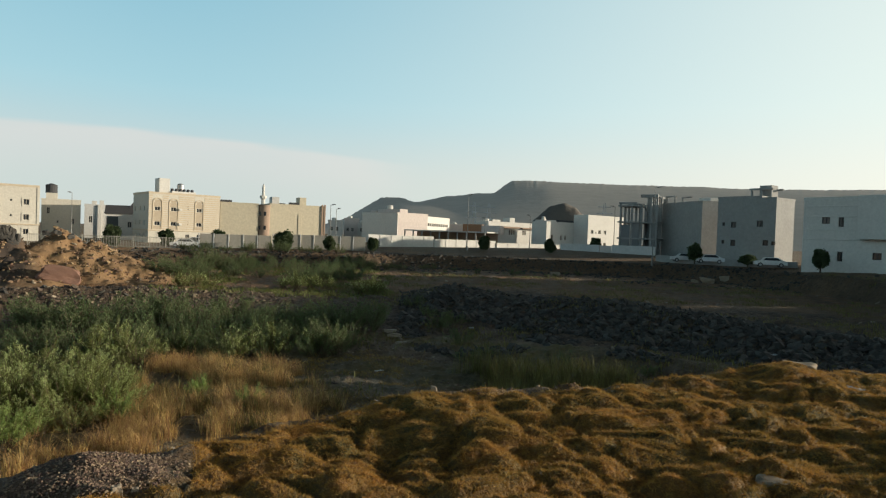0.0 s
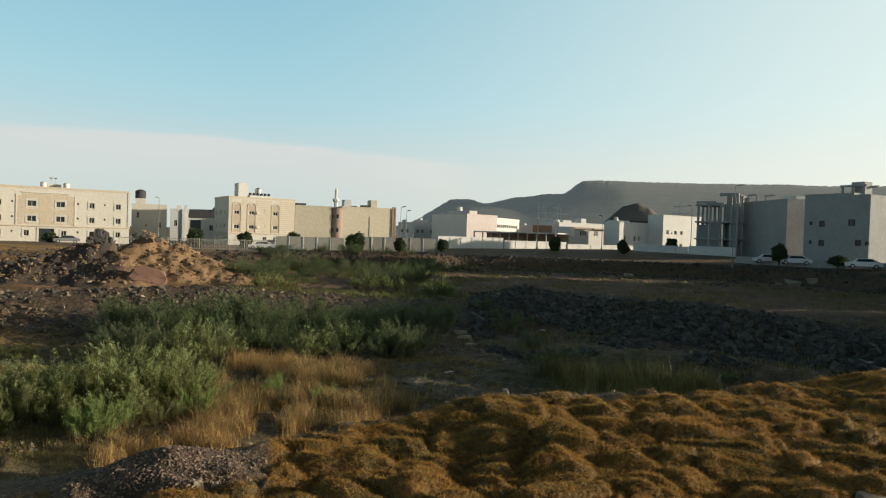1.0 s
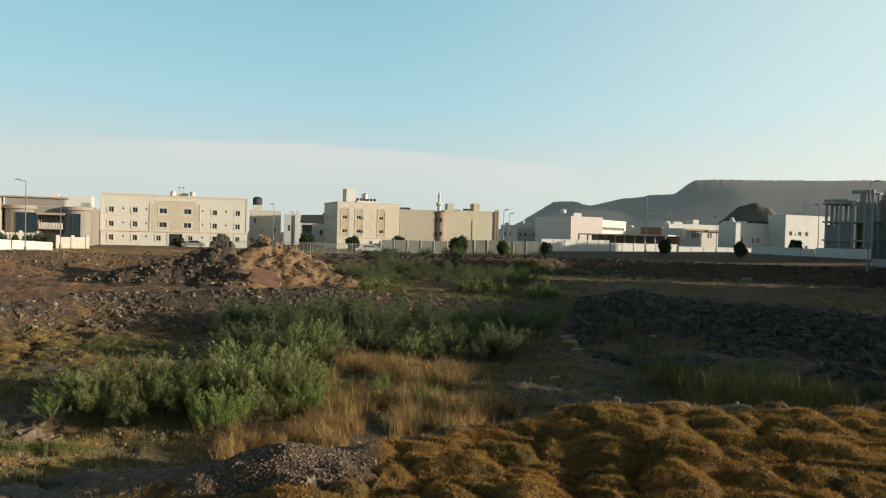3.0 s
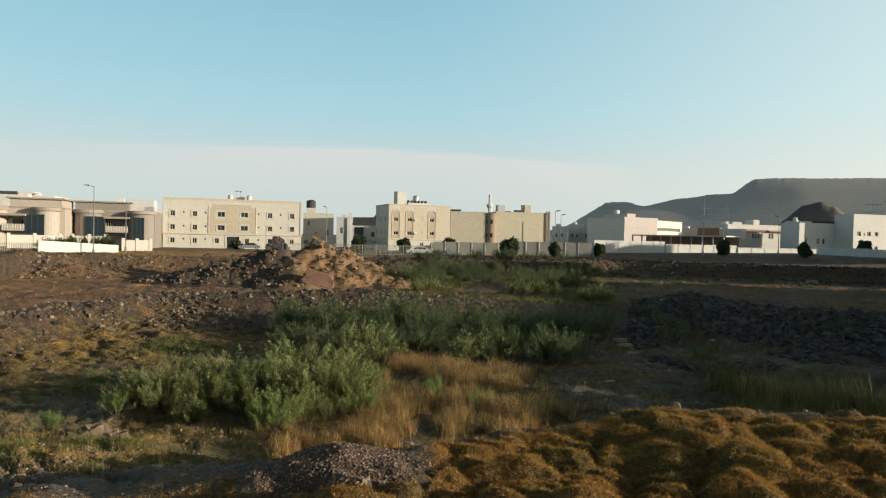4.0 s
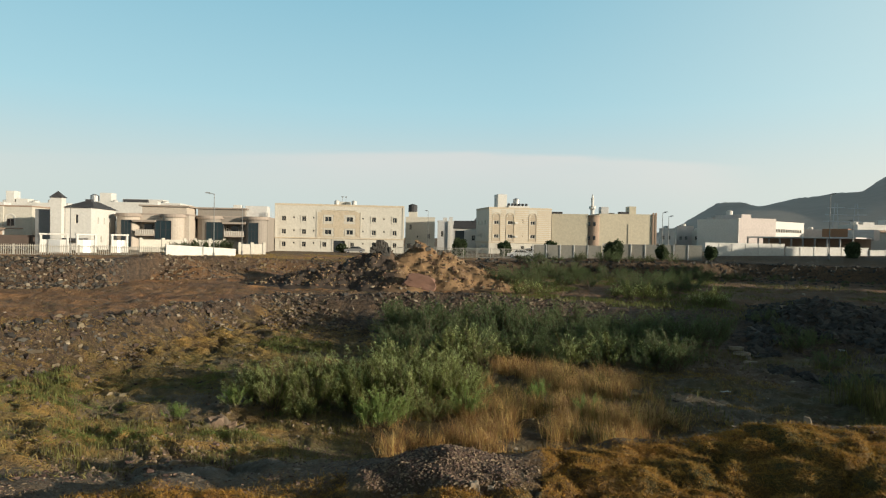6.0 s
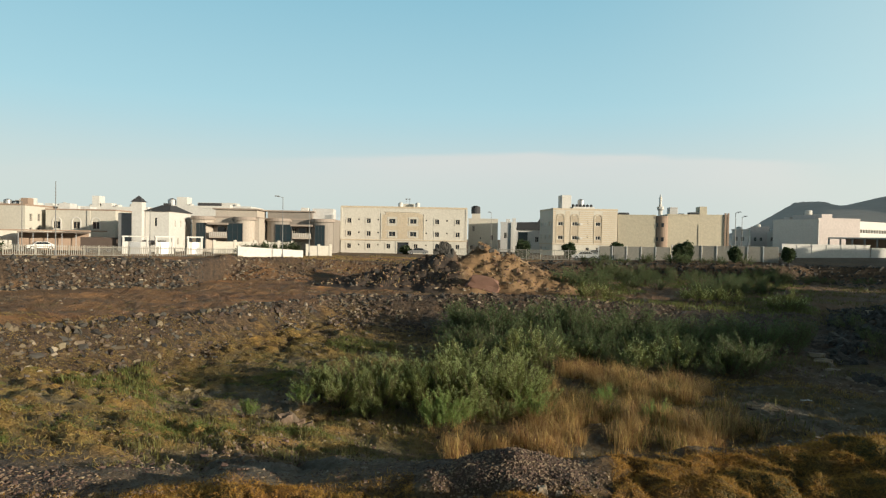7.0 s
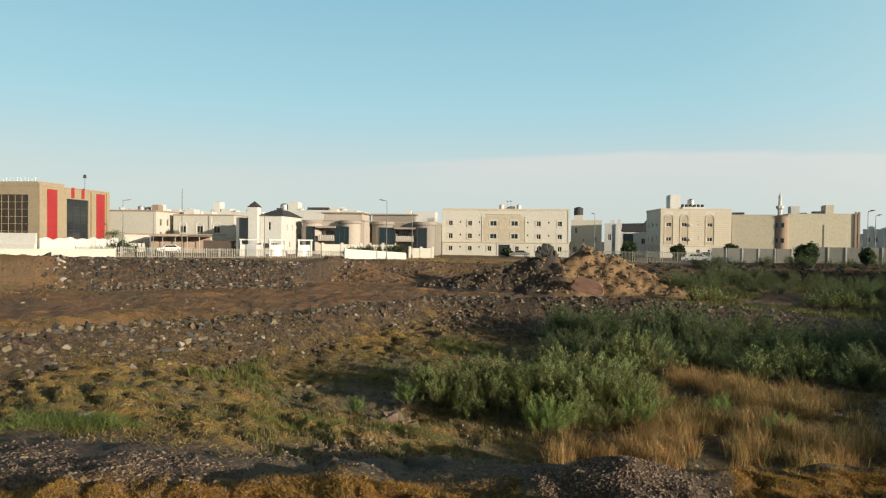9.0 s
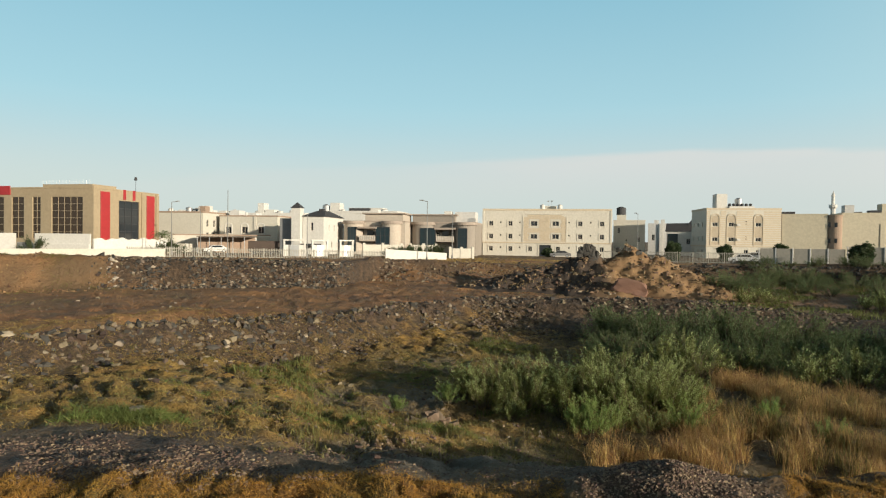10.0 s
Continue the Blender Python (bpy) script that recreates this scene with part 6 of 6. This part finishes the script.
# ---- rocks ----
ICO_T = (1 + 5 ** 0.5) / 2
ICO_V = np.array([(-1, ICO_T, 0), (1, ICO_T, 0), (-1, -ICO_T, 0), (1, -ICO_T, 0), (0, -1, ICO_T), (0, 1, ICO_T), (0, -1, -ICO_T), (0, 1, -ICO_T), (ICO_T, 0, -1), (ICO_T, 0, 1), (-ICO_T, 0, -1), (-ICO_T, 0, 1)]) / 1.9
ICO_F = np.array([[int(c, 16) for c in w] for w in "0b5 051 017 07a 0ab 159 5b4 ba2 a76 718 394 342 326 368 389 495 24b 62a 867 981".split()])


def rocks(name, points, lo, hi, mat, label, category="rocks", flat=0.7, power=2.0):
    """Angular stones of many sizes lying at the points, joined into one mesh."""
    p = np.asarray(points)
    n = len(p)
    size = lo + (hi - lo) * rng.uniform(0, 1, n) ** power
    v = ICO_V[None] * rng.uniform(0.3, 1.25, (n, 12, 1)) * rng.uniform(0.55, 1.4, (n, 1, 3))
    v[:, :, 2] *= flat
    t = rng.uniform(0, 2 * np.pi, n)
    c, s = np.cos(t)[:, None], np.sin(t)[:, None]
    tip = rng.normal(0, 0.3, n)[:, None]
    x, y, z = v[:, :, 0] * c - v[:, :, 1] * s, v[:, :, 0] * s + v[:, :, 1] * c, v[:, :, 2]
    z = z + x * tip
    v = np.stack([x, y, z], -1) * size[:, None, None] * 0.5 + p[:, None, :] + np.array([0, 0, 1]) * (size * 0.06)[:, None, None]
    faces = (np.arange(n)[:, None, None] * 12 + ICO_F[None]).reshape(-1, 3)
    return tagged(bulk(name, v.reshape(-1, 3), faces, mat), label, category, kind="stuff")


STONES = material("field_stone", (0.135, 0.098, 0.069), second=(0.064, 0.049, 0.038), scale=1.5, fine=12, bump=0.4, vary=0.65)
BASALT = material("dark_basalt", (0.045, 0.042, 0.038), second=(0.062, 0.054, 0.045), scale=1.2, fine=10, bump=0.4, vary=0.5)
GRAVEL = material("grey_gravel", (0.195, 0.132, 0.094), second=(0.080, 0.054, 0.042), scale=2, fine=25, bump=0.3, vary=0.6)
LIGHT_STONE = material("pale_stone", (0.27, 0.22, 0.165), second=(0.18, 0.145, 0.11), scale=3, fine=14, bump=0.3, vary=0.3)
EARTH_CLOD = material("orange_earth_clod", (0.195, 0.110, 0.054), second=(0.115, 0.070, 0.040), scale=0.5, fine=8, bump=0.4, vary=0.4)
RED_EARTH = material("red_brown_earth", (0.26, 0.158, 0.078), second=(0.14, 0.090, 0.050), scale=0.45, fine=5, bump=0.6, spots=0.52)


def recoloured(m, key, colour):
    """The material with a second colour where the mesh's layer says so."""
    n, l = m.node_tree.nodes, m.node_tree.links
    b = n["Principled BSDF"]
    at, x = n.new("ShaderNodeAttribute"), n.new("ShaderNodeMix")
    at.attribute_name, x.data_type = key, "RGBA"
    l.new(at.outputs["Fac"], x.inputs["Factor"])
    l.new(b.inputs["Base Color"].links[0].from_socket, x.inputs["A"])
    x.inputs["B"].default_value = (*colour, 1)
    l.new(x.outputs["Result"], b.inputs["Base Color"])


# dark tipped earth, together with painted shade on the mound's left side
recoloured(RED_EARTH, "shaded_dark_earth", (0.060, 0.044, 0.034))

for count, lo, hi, mat, words in ((12000, 0.06, 0.45, STONES, "broken brown and grey rubble along the slope"), (7000, 0.06, 0.48, BASALT, "dark grey rubble along the slope"), (1300, 0.06, 0.4, LIGHT_STONE, "pale broken stones along the rubble slope")):
    az, r = scatter(count, 40, 84, 24, 62, lambda a, d: (d > slope_lip(a) - 6.5 + 2.0 * np.sin(a * 0.9) + rng.normal(0, 1.0, len(a))) & (d < slope_lip(a) + 2.5) & patchy(a, d, 0.3, -0.25, 21))
    rocks("slope_rubble", on_ground(az, r), lo, hi, mat, words, power=3.0)
az, r = scatter(10000, 14, 44, 44, 64, lambda a, d: (d > slope_foot(a) + 2) & (d < slope_lip(a) + 1.5) & patchy(a, d, 0.22, -0.12, 22))
rocks("slope_rubble", on_ground(az, r), 0.07, 0.5, STONES, "broken dark brown rubble behind the thicket", power=2.8)
for count, mat, words in ((220, LIGHT_STONE, "larger pale stones along the rubble ridge"), (4200, STONES, "larger brown stones along the rubble ridge"), (3200, BASALT, "larger dark stones along the rubble ridge")):
    az, r = scatter(count, 22, 84, 26, 64, lambda a, d: (np.abs(d - slope_lip(a) + 2.4) < 2.6) & patchy(a, d, 0.25, -0.3, 41))
    rocks("ridge_rubble", on_ground(az, r), 0.10, 0.62, mat, words, power=2.4)
for count, mat, words in ((300, LIGHT_STONE, "pale stones heaped along the ridge's top"), (3200, STONES, "brown stones heaped along the ridge's top"), (1600, BASALT, "dark stones heaped along the ridge's top")):
    az, r = scatter(count, 48, 84, 26, 54, lambda a, d: np.abs(d - slope_lip(a) + 2.2 + 0.8 * np.sin(a * 0.7)) < np.abs(rng.normal(0, 0.8, len(a))))
    rocks("ridge_rubble", on_ground(az, r) + [0, 0, 0.08], 0.12, 0.6, mat, words, power=1.8)
crest = lambda a: np.interp(a, [-30, -15, 0], [48, 54, 60])
az, r = scatter(26000, -37, 3, 36, 72, lambda a, d: (np.abs(d - crest(a) + 1) < 7) | ((d < crest(a)) & (d > 37) & patchy(a, d, 0.22, 0.12, 23)))
rocks("boulder_field", on_ground(az, r), 0.15, 0.95, BASALT, "dark basalt boulders tipped over the slope", power=2.2)
for count, lo, hi, mat, words in ((9000, 0.08, 0.7, STONES, "brown stones and rubble spilling down the street bank"), (13000, 0.08, 0.7, BASALT, "dark grey stones spilling down the street bank"), (2000, 0.08, 0.7, LIGHT_STONE, "pale broken stones spilling down the street bank")):
    az, r = scatter(count, 50, 82, 66, 80, lambda a, d: (np.abs(a - 63.5) < 9.5 + rng.normal(0, 1.6, len(a))) & (d > street_bank(a) - 1.2) & (d < street_bank(a) + 3.3) & patchy(a, d, 0.2, -0.45, 24))
    rocks("bank_rubble", on_ground(az, r), lo, hi, mat, words, power=3.0)
az, r = scatter(2600, 73.5, 84, 70, 79, lambda a, d: patchy(a, d, 0.35, -0.1, 61))
rocks("bank_rubble", on_ground(az, r), 0.05, 0.4, EARTH_CLOD, "tan clods and stones on the bare earth bank", power=3.0)
az, r = scatter(1500, 73.5, 84, 70, 80, lambda a, d: patchy(a, d, 0.3, 0.05, 62))
az, r = clumped(az, r, 12, 0.3)
fuzz("bank_grass", on_ground(az, r), 0.16, 0.014, OLIVE, "dry ochre grass on the bare earth bank", "grass")
az, r = scatter(45, 73.2, 73.9, 72, 77)
rocks("bank_rubble", on_ground(az, r), 0.15, 0.7, material("white_rubble", (0.36, 0.31, 0.25), scale=2, vary=0.3), "streak of whitish rubble tipped down the bank", power=2.0)
az, r = scatter(1400, 38, 52, 82, 100, lambda a, d: (d > street_bank(a) - 1.5) & (d < street_bank(a) + 5))
rocks("bank_rubble", on_ground(az, r), 0.15, 0.8, STONES, "stones and rubble along the far bank", power=2.2)
az, r = scatter(2600, -36, 40, 93, 112, lambda a, d: patchy(a, d, 0.2, 0.0, 25))
rocks("bank_rubble", on_ground(az, r), 0.15, 0.9, BASALT, "dark stones on the shaded street bank", power=2.4)
az, r = scatter(14000, -30, 40, 94, 114, lambda a, d: (d > street_bank(a) - 1.5) & (d < street_bank(a) + 3.2))
rocks("bank_rubble", on_ground(az, r), 0.12, 0.8, BASALT, "dark basalt rubble covering the steep street bank", power=2.2)
az, r = scatter(1500, 42, 53, 80, 96, lambda a, d: np.hypot((a - 49.5) * 1.5, d - 85.5) < 6)
rocks("spoil_rubble", on_ground(az, r), 0.10, 0.6, STONES, "broken stones on a low spoil heap", power=2.4)
az, r = scatter(300, 42, 53, 80, 96, lambda a, d: np.hypot((a - 49.5) * 1.5, d - 85.5) < 6)
rocks("spoil_rubble", on_ground(az, r), 0.10, 0.6, LIGHT_STONE, "pale broken stones on a low spoil heap", power=2.4)
az, r = scatter(7000, 4, 80, 18, 44, lambda a, d: patchy(a, d, 0.4, -0.05, 26))
rocks("scattered_stones", on_ground(az, r), 0.05, 0.30, STONES, "loose stones scattered on the plot floor", power=3.0)
az, r = scatter(700, 4, 80, 18, 60)
rocks("pale_stones", on_ground(az, r), 0.06, 0.34, LIGHT_STONE, "pale loose stones scattered on the plot", power=2.5)
az, r = scatter(260, -36, 4, 26, 100)
rocks("pale_stones", on_ground(az, r), 0.08, 0.6, LIGHT_STONE, "pale stones and litter among dark boulders", power=2.5)
az, r = scatter(9000, 12, 85, 44, 106, lambda a, d: (d > slope_lip(a)) & patchy(a, d, 0.2, -0.2, 37))
rocks("earth_clods", on_ground(az, r), 0.03, 0.22, EARTH_CLOD, "small clods of orange earth over the terrace", power=2.5)
az, r = scatter(1600, 20, 82, 55, 100, lambda a, d: patchy(a, d, 0.2, 0.1, 27))
rocks("terrace_stones", on_ground(az, r), 0.08, 0.45, STONES, "small stones scattered over the bare terrace", power=2.5)
BRIGHT = leaf_material("bright_green_herb", (0.15, 0.185, 0.045), (0.125, 0.14, 0.036), 0.6, 0.4)
for a0, r0, da, dr, n, tall in ((72.5, 17.0, 2.0, 0.55, 90, 0.40), (58.0, 30.0, 4.5, 1.8, 200, 0.20), (55.0, 19.0, 3.6, 1.6, 90, 0.27), (64.0, 20.5, 4.0, 1.8, 100, 0.18), (49.0, 33.0, 3.0, 2.0, 120, 0.22), (46.5, 20.0, 1.6, 0.9, 60, 0.32)):
    ha, hr = rng.normal(a0, da, n), rng.normal(r0, dr, n)
    ok = patchy(ha, hr, 0.7, 0.02, 51)
    ha, hr = clumped(ha[ok], hr[ok], 110, 0.18)
    fuzz("green_herbs", on_ground(ha, hr), tall * 0.55, 0.006, BRIGHT, "bright green leafy herbs in a patch on the plot floor", "herbs")
az, r = scatter(26000, 17, 39, 8.3, 11.4, lambda a, d: ((a - 28) / 9.0) ** 2 + ((d - 9.8) / 1.15) ** 2 < rng.uniform(0.3, 1.0, len(a)))
rocks("gravel_heap", on_ground(az, r) + [0, 0, 0.015], 0.012, 0.065, GRAVEL, "heap of grey-brown gravel on the near bank", power=2.4)
az, r = scatter(110000, 56, 84, 9.6, 17.0, lambda a, d: (d > bank_edge(a) + rng.normal(0, 0.12, len(a))) & (d < bank_edge(a) + gravel_depth(a) + rng.normal(0, 0.35, len(a))) & patchy(a, d, 0.7, -0.35, 28))
rocks("gravel_slope", on_ground(az, r), 0.014, 0.10, GRAVEL, "dark grey gravel down the outer bank", power=3.6)
az, r = scatter(3500, -18, 12, 12, 19, lambda a, d: np.abs(d - np.interp(a, EDGE_A, EDGE_R) - 1.0) < 0.9)
rocks("gravel_crest", on_ground(az, r), 0.02, 0.14, GRAVEL, "grey gravel along the crest of the bank", power=2.2)
az, r = scatter(5000, -8, 14, 16, 42, lambda a, d: (d > np.interp(a, EDGE_A, EDGE_R) + 1) & patchy(a, d, 0.5, -0.1, 33))
rocks("gully_stones", on_ground(az, r), 0.03, 0.22, GRAVEL, "loose brown stones strewn along the gully", power=2.6)
az, r = scatter(3600, 34, 62, 12, 24, lambda a, d: (d > np.interp(a, EDGE_A, EDGE_R) + 1.5) & patchy(a, d, 0.45, 0.0, 43))
rocks("floor_stones", on_ground(az, r), 0.03, 0.2, GRAVEL, "loose brown stones on the pale plot floor", power=2.6)
az, r = scatter(34000, 35, 61, 9.4, 17.5, lambda a, d: (d > bank_edge(a) + 0.2) & (rng.uniform(0, 1, len(a)) < 1.3 - (d - bank_edge(a)) / 8) & patchy(a, d, 0.6, -0.25, 63))
rocks("floor_stones", on_ground(az, r), 0.015, 0.09, GRAVEL, "small brown stones strewn below the near bank", power=2.8)
az, r = scatter(420, 36, 60, 10.5, 24)
rocks("floor_stones", on_ground(az, r), 0.03, 0.17, LIGHT_STONE, "flat pale stones on the plot floor", power=2.2, flat=0.4)
az, r = scatter(800, 0, 13, 14, 40)
rocks("gully_stones", on_ground(az, r), 0.04, 0.24, LIGHT_STONE, "flat pale stones strewn along the gully", power=2.2, flat=0.35)
az, r = scatter(500, -34, 78, 6.5, 22, lambda a, d: d < np.interp(a, EDGE_A, EDGE_R))
rocks("bank_stones", on_ground(az, r), 0.02, 0.11, LIGHT_STONE, "pale small stones among mossy hummocks", power=2.5)


def stone(name, az, r, size, mat, label, seed, z=None, flat=0.7, tilt=0.0):
    """One large angular stone."""
    bm = bmesh.new()
    bmesh.ops.create_icosphere(bm, subdivisions=3, radius=0.5)
    for v in bm.verts:
        q = v.co.copy()
        k = 1 + 0.45 * noise.noise(q * 2.1 + Vector((seed, 0, 0))) + 0.12 * noise.noise(q * 6 + Vector((0, seed, 0)))
        q = Vector([max(-0.33, min(0.33, c)) for c in q]) * 1.35 * k
        v.co = Vector((q.x * size[0], q.y * size[1], q.z * size[2]))
    for f in bm.faces:
        f.smooth = False
    ob = tagged(mesh_object(name, bm, mat), label, "stone")
    p = P(az, r)
    ob.matrix_basis = Matrix.Translation((p.x, p.y, (surface(p.x, p.y) if z is None else z) + size[2] * 0.2)) @ Matrix.Rotation(radians(az), 4, "Z") @ Matrix.Rotation(radians(tilt), 4, "Y")
    return ob


stone("stone", 25.4, 8.95, (0.13, 0.11, 0.15), LIGHT_STONE, "pale angular stone lying on the gravel heap", 3)
stone("stone", 24.0, 9.05, (0.09, 0.09, 0.09), LIGHT_STONE, "small pale stone lying on the gravel heap", 4)
stone("stone", 71.8, 17.4, (0.34, 0.28, 0.2), LIGHT_STONE, "pale flat stone lying on the gravel slope", 5)
stone("stone", -1.1, 15.4, (0.14, 0.12, 0.26), LIGHT_STONE, "pale upright stone on the bank's crest", 6)
for k, (az, r, s) in enumerate(((3.4, 44, 0.9), (2.8, 42, 0.7), (3.9, 46, 1.0), (2.2, 44.5, 0.6))):
    stone("stone", az, r, (s, s * 0.6, s * 0.25), LIGHT_STONE, "flat pale slab of stone in the gully", 10 + k)
for k, (az, r, s, tall) in enumerate(((47.6, 23.0, 0.50, 1.2), (47.0, 23.3, 0.44, 1.5), (48.4, 22.8, 0.36, 0.8), (46.3, 23.2, 0.38, 1.1), (49.2, 22.4, 0.30, 0.7), (48.0, 23.6, 0.40, 1.4), (45.6, 22.6, 0.30, 0.6), (47.3, 22.3, 0.28, 0.7))):
    stone("stone", az, r, (s, s * 0.6, s * tall), STONES if k % 3 else GRAVEL, "broken grey-brown lump of rubble among weeds", 20 + k, tilt=20.0 * math.sin(k * 1.9))
for k, (az, r, s) in enumerate(((-22.9, 103, 1.9), (-24.1, 105, 1.3), (-21.9, 104, 1.0), (-10.4, 104, 1.4))):
    stone("stone", az, r, (s, s * 0.8, s * 0.6), LIGHT_STONE, "pale block of rubble on the dark bank", 30 + k)


# ---- the earth mound ----
def mound():
    g = np.random.default_rng(7)
    base, c = -1.75, P(32.0, 75)
    us, vs = np.linspace(-19, 24, 195), np.linspace(-9, 17, 125)
    peaks = ((2.4, 0.6, 5.2, 5.6), (-2.0, 1.2, 5.3, 7.8), (-4.6, 0.6, 4.1, 9.0), (0.6, -2.0, 3.2, 6.0), (-9.0, -0.4, 2.2, 8.0), (4.6, 0.4, 3.7, 6.4), (7.6, 0.0, 2.6, 6.4), (10.5, -0.3, 1.9, 5.5), (13.0, 0.0, 1.3, 5.5))
    verts = []
    ca, sa = math.cos(radians(32)), math.sin(radians(32))
    for v in vs:
        for u in us:
            q = Vector((u, v, 2.0))
            du, dv = u + 0.7 * noise.noise(q * 0.45), v + 0.7 * noise.noise(q * 0.45 + Vector((7, 2, 0)))
            z = -0.4 + max(top * (1 - math.hypot(du - pu, (dv - pv) * (1.15 if dv < pv else 0.55)) / wide) for pu, pv, top, wide in peaks)
            fall = min(1.0, max(0.0, z + 0.4))
            z = z + 0.4 + fall * (0.45 * noise.noise(q * 0.7) + 0.30 * noise.noise(q * 1.6) + 0.16 * noise.noise(q * 3.4)) if z > -0.4 else 0.0
            x, y = c.x - u * ca - v * sa, c.y - u * sa + v * ca
            verts.append((x, y, base + z - (0.5 if fall == 0 else 0.1)))
    n, m = len(vs), len(us)
    i = np.arange(n - 1)[:, None] * m + np.arange(m - 1)[None]
    # darker to the left, the side turned from the sun, with patches at random
    dark_left = [min(1.0, max(0.0, 0.10 + 0.32 * (u + 0.4) + 0.7 * noise.noise(Vector((u * 0.35, v * 0.35, 3))))) for v in vs for u in us]
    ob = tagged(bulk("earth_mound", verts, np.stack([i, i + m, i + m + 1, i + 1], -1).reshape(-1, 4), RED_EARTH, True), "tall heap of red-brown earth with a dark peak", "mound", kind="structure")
    at = ob.data.attributes.new("shaded_dark_earth", "FLOAT", "POINT")
    at.data.foreach_set("value", np.array(dark_left, np.float32))
    pick = [verts[k] for k in g.integers(0, len(verts), 5000) if verts[k][2] > base + 0.15]
    rocks("mound_rubble", np.array(pick[::7]), 0.06, 0.6, LIGHT_STONE, "tan stones embedded in the earth heap", power=3.6)
    pick = [v for v in (verts[k] for k in g.integers(0, len(verts), 9000)) if v[2] > base + 0.6 and noise.noise(Vector(v) * 0.3) > 0.02]
    tufts("mound_grass", np.array(pick), 0.22, 0.02, 0.8, TUSSOCK, "dry yellowish grass growing on the earth heap", "grass")
    pick = [verts[k] for k in g.integers(0, len(verts), 900) if verts[k][2] > base + 0.15 and k % m > m * 0.5]
    rocks("mound_rubble", np.array(pick), 0.10, 0.7, BASALT, "dark grey rubble down the earth heap", power=2.8)
    pick = [verts[k] for k in g.integers(0, len(verts), 12000) if verts[k][2] > base + 0.25]
    rocks("mound_rubble", np.array(pick), 0.06, 0.6, material("red_rubble", (0.21, 0.135, 0.080), second=(0.12, 0.08, 0.052), scale=0.6, fine=8, bump=0.5, vary=0.45), "reddish rubble all over the earth heap", power=3.2)
    pick = [verts[k] for k in g.integers(0, len(verts), 500) if verts[k][2] > base + 0.15]
    rocks("mound_rubble", np.array(pick), 0.06, 0.6, STONES, "dark stones embedded in the earth heap", power=3.2)


mound()
stone("slab", 30.3, 69.0, (3.9, 1.2, 1.7), material("red_slab", (0.20, 0.11, 0.08), second=(0.15, 0.085, 0.06), scale=1, fine=8), "large tilted red-brown slab at the mound's foot", 41, z=-1.2, tilt=12)
for k, (u, z, wide, tall) in enumerate(((34.35, 2.75, 0.7, 0.8), (34.1, 2.95, 0.6, 1.0), (33.8, 2.9, 0.7, 0.9), (33.5, 2.5, 0.7, 1.3), (33.2, 2.1, 0.6, 1.1), (34.0, 2.4, 1.2, 1.0), (33.5, 2.0, 1.2, 1.0), (34.6, 2.3, 0.7, 0.7), (31.4, 2.9, 0.6, 0.5), (30.6, 3.0, 0.7, 0.4), (29.7, 2.6, 0.6, 0.5))):
    stone("clod", u, 74.6, (wide, 0.9, tall), BASALT, "dark clod of earth on the mound's peak", 50 + k, z=z, tilt=14.0 * math.sin(k * 2.3))


# ---- litter ----
def litter(az, r, wide, mat, label, seed, name="litter"):
    """A crumpled sheet lying on the ground."""
    g = Vector((seed, 0, 0))
    bm = bmesh.new()
    bmesh.ops.create_grid(bm, x_segments=10, y_segments=8, size=0.5)
    for v in bm.verts:
        q = v.co * 3 + g
        v.co = Vector((v.co.x * wide * (1 + 0.3 * noise.noise(q)), v.co.y * wide * 0.7 * (1 + 0.3 * noise.noise(q + g)), 0.02 + 0.22 * wide * abs(noise.noise(q * 1.3))))
    bmesh.ops.solidify(bm, geom=list(bm.faces), thickness=0.008)
    ob = tagged(mesh_object(name, bm, mat), label, "litter", "litter on the plot")
    p = P(az, r)
    ob.matrix_basis = Matrix.Translation((p.x, p.y, surface(p.x, p.y) + 0.03)) @ Matrix.Rotation(seed, 4, "Z")


RAG = material("faded_rag", (0.50, 0.52, 0.53), scale=4, fine=20, bump=0.1)
for k, (az, r, wide) in enumerate(((-34.6, 20.2, 0.42), (-28.4, 44.2, 0.7), (-27.6, 43.6, 0.5), (-3.5, 49.0, 0.5), (-21.8, 60, 0.8), (4.6, 33, 0.4))):
    litter(az, r, wide, RAG, "crumpled pale rag lying on the ground", 2.0 + k)
stone("stone", -30.8, 11.2, (0.55, 0.32, 0.10), LIGHT_STONE, "flat pale stone sunk among mossy hummocks", 61)
stone("stone", -30.7, 23.0, (0.9, 0.6, 0.35), LIGHT_STONE, "rounded grey stone on the hummock ridge", 62)
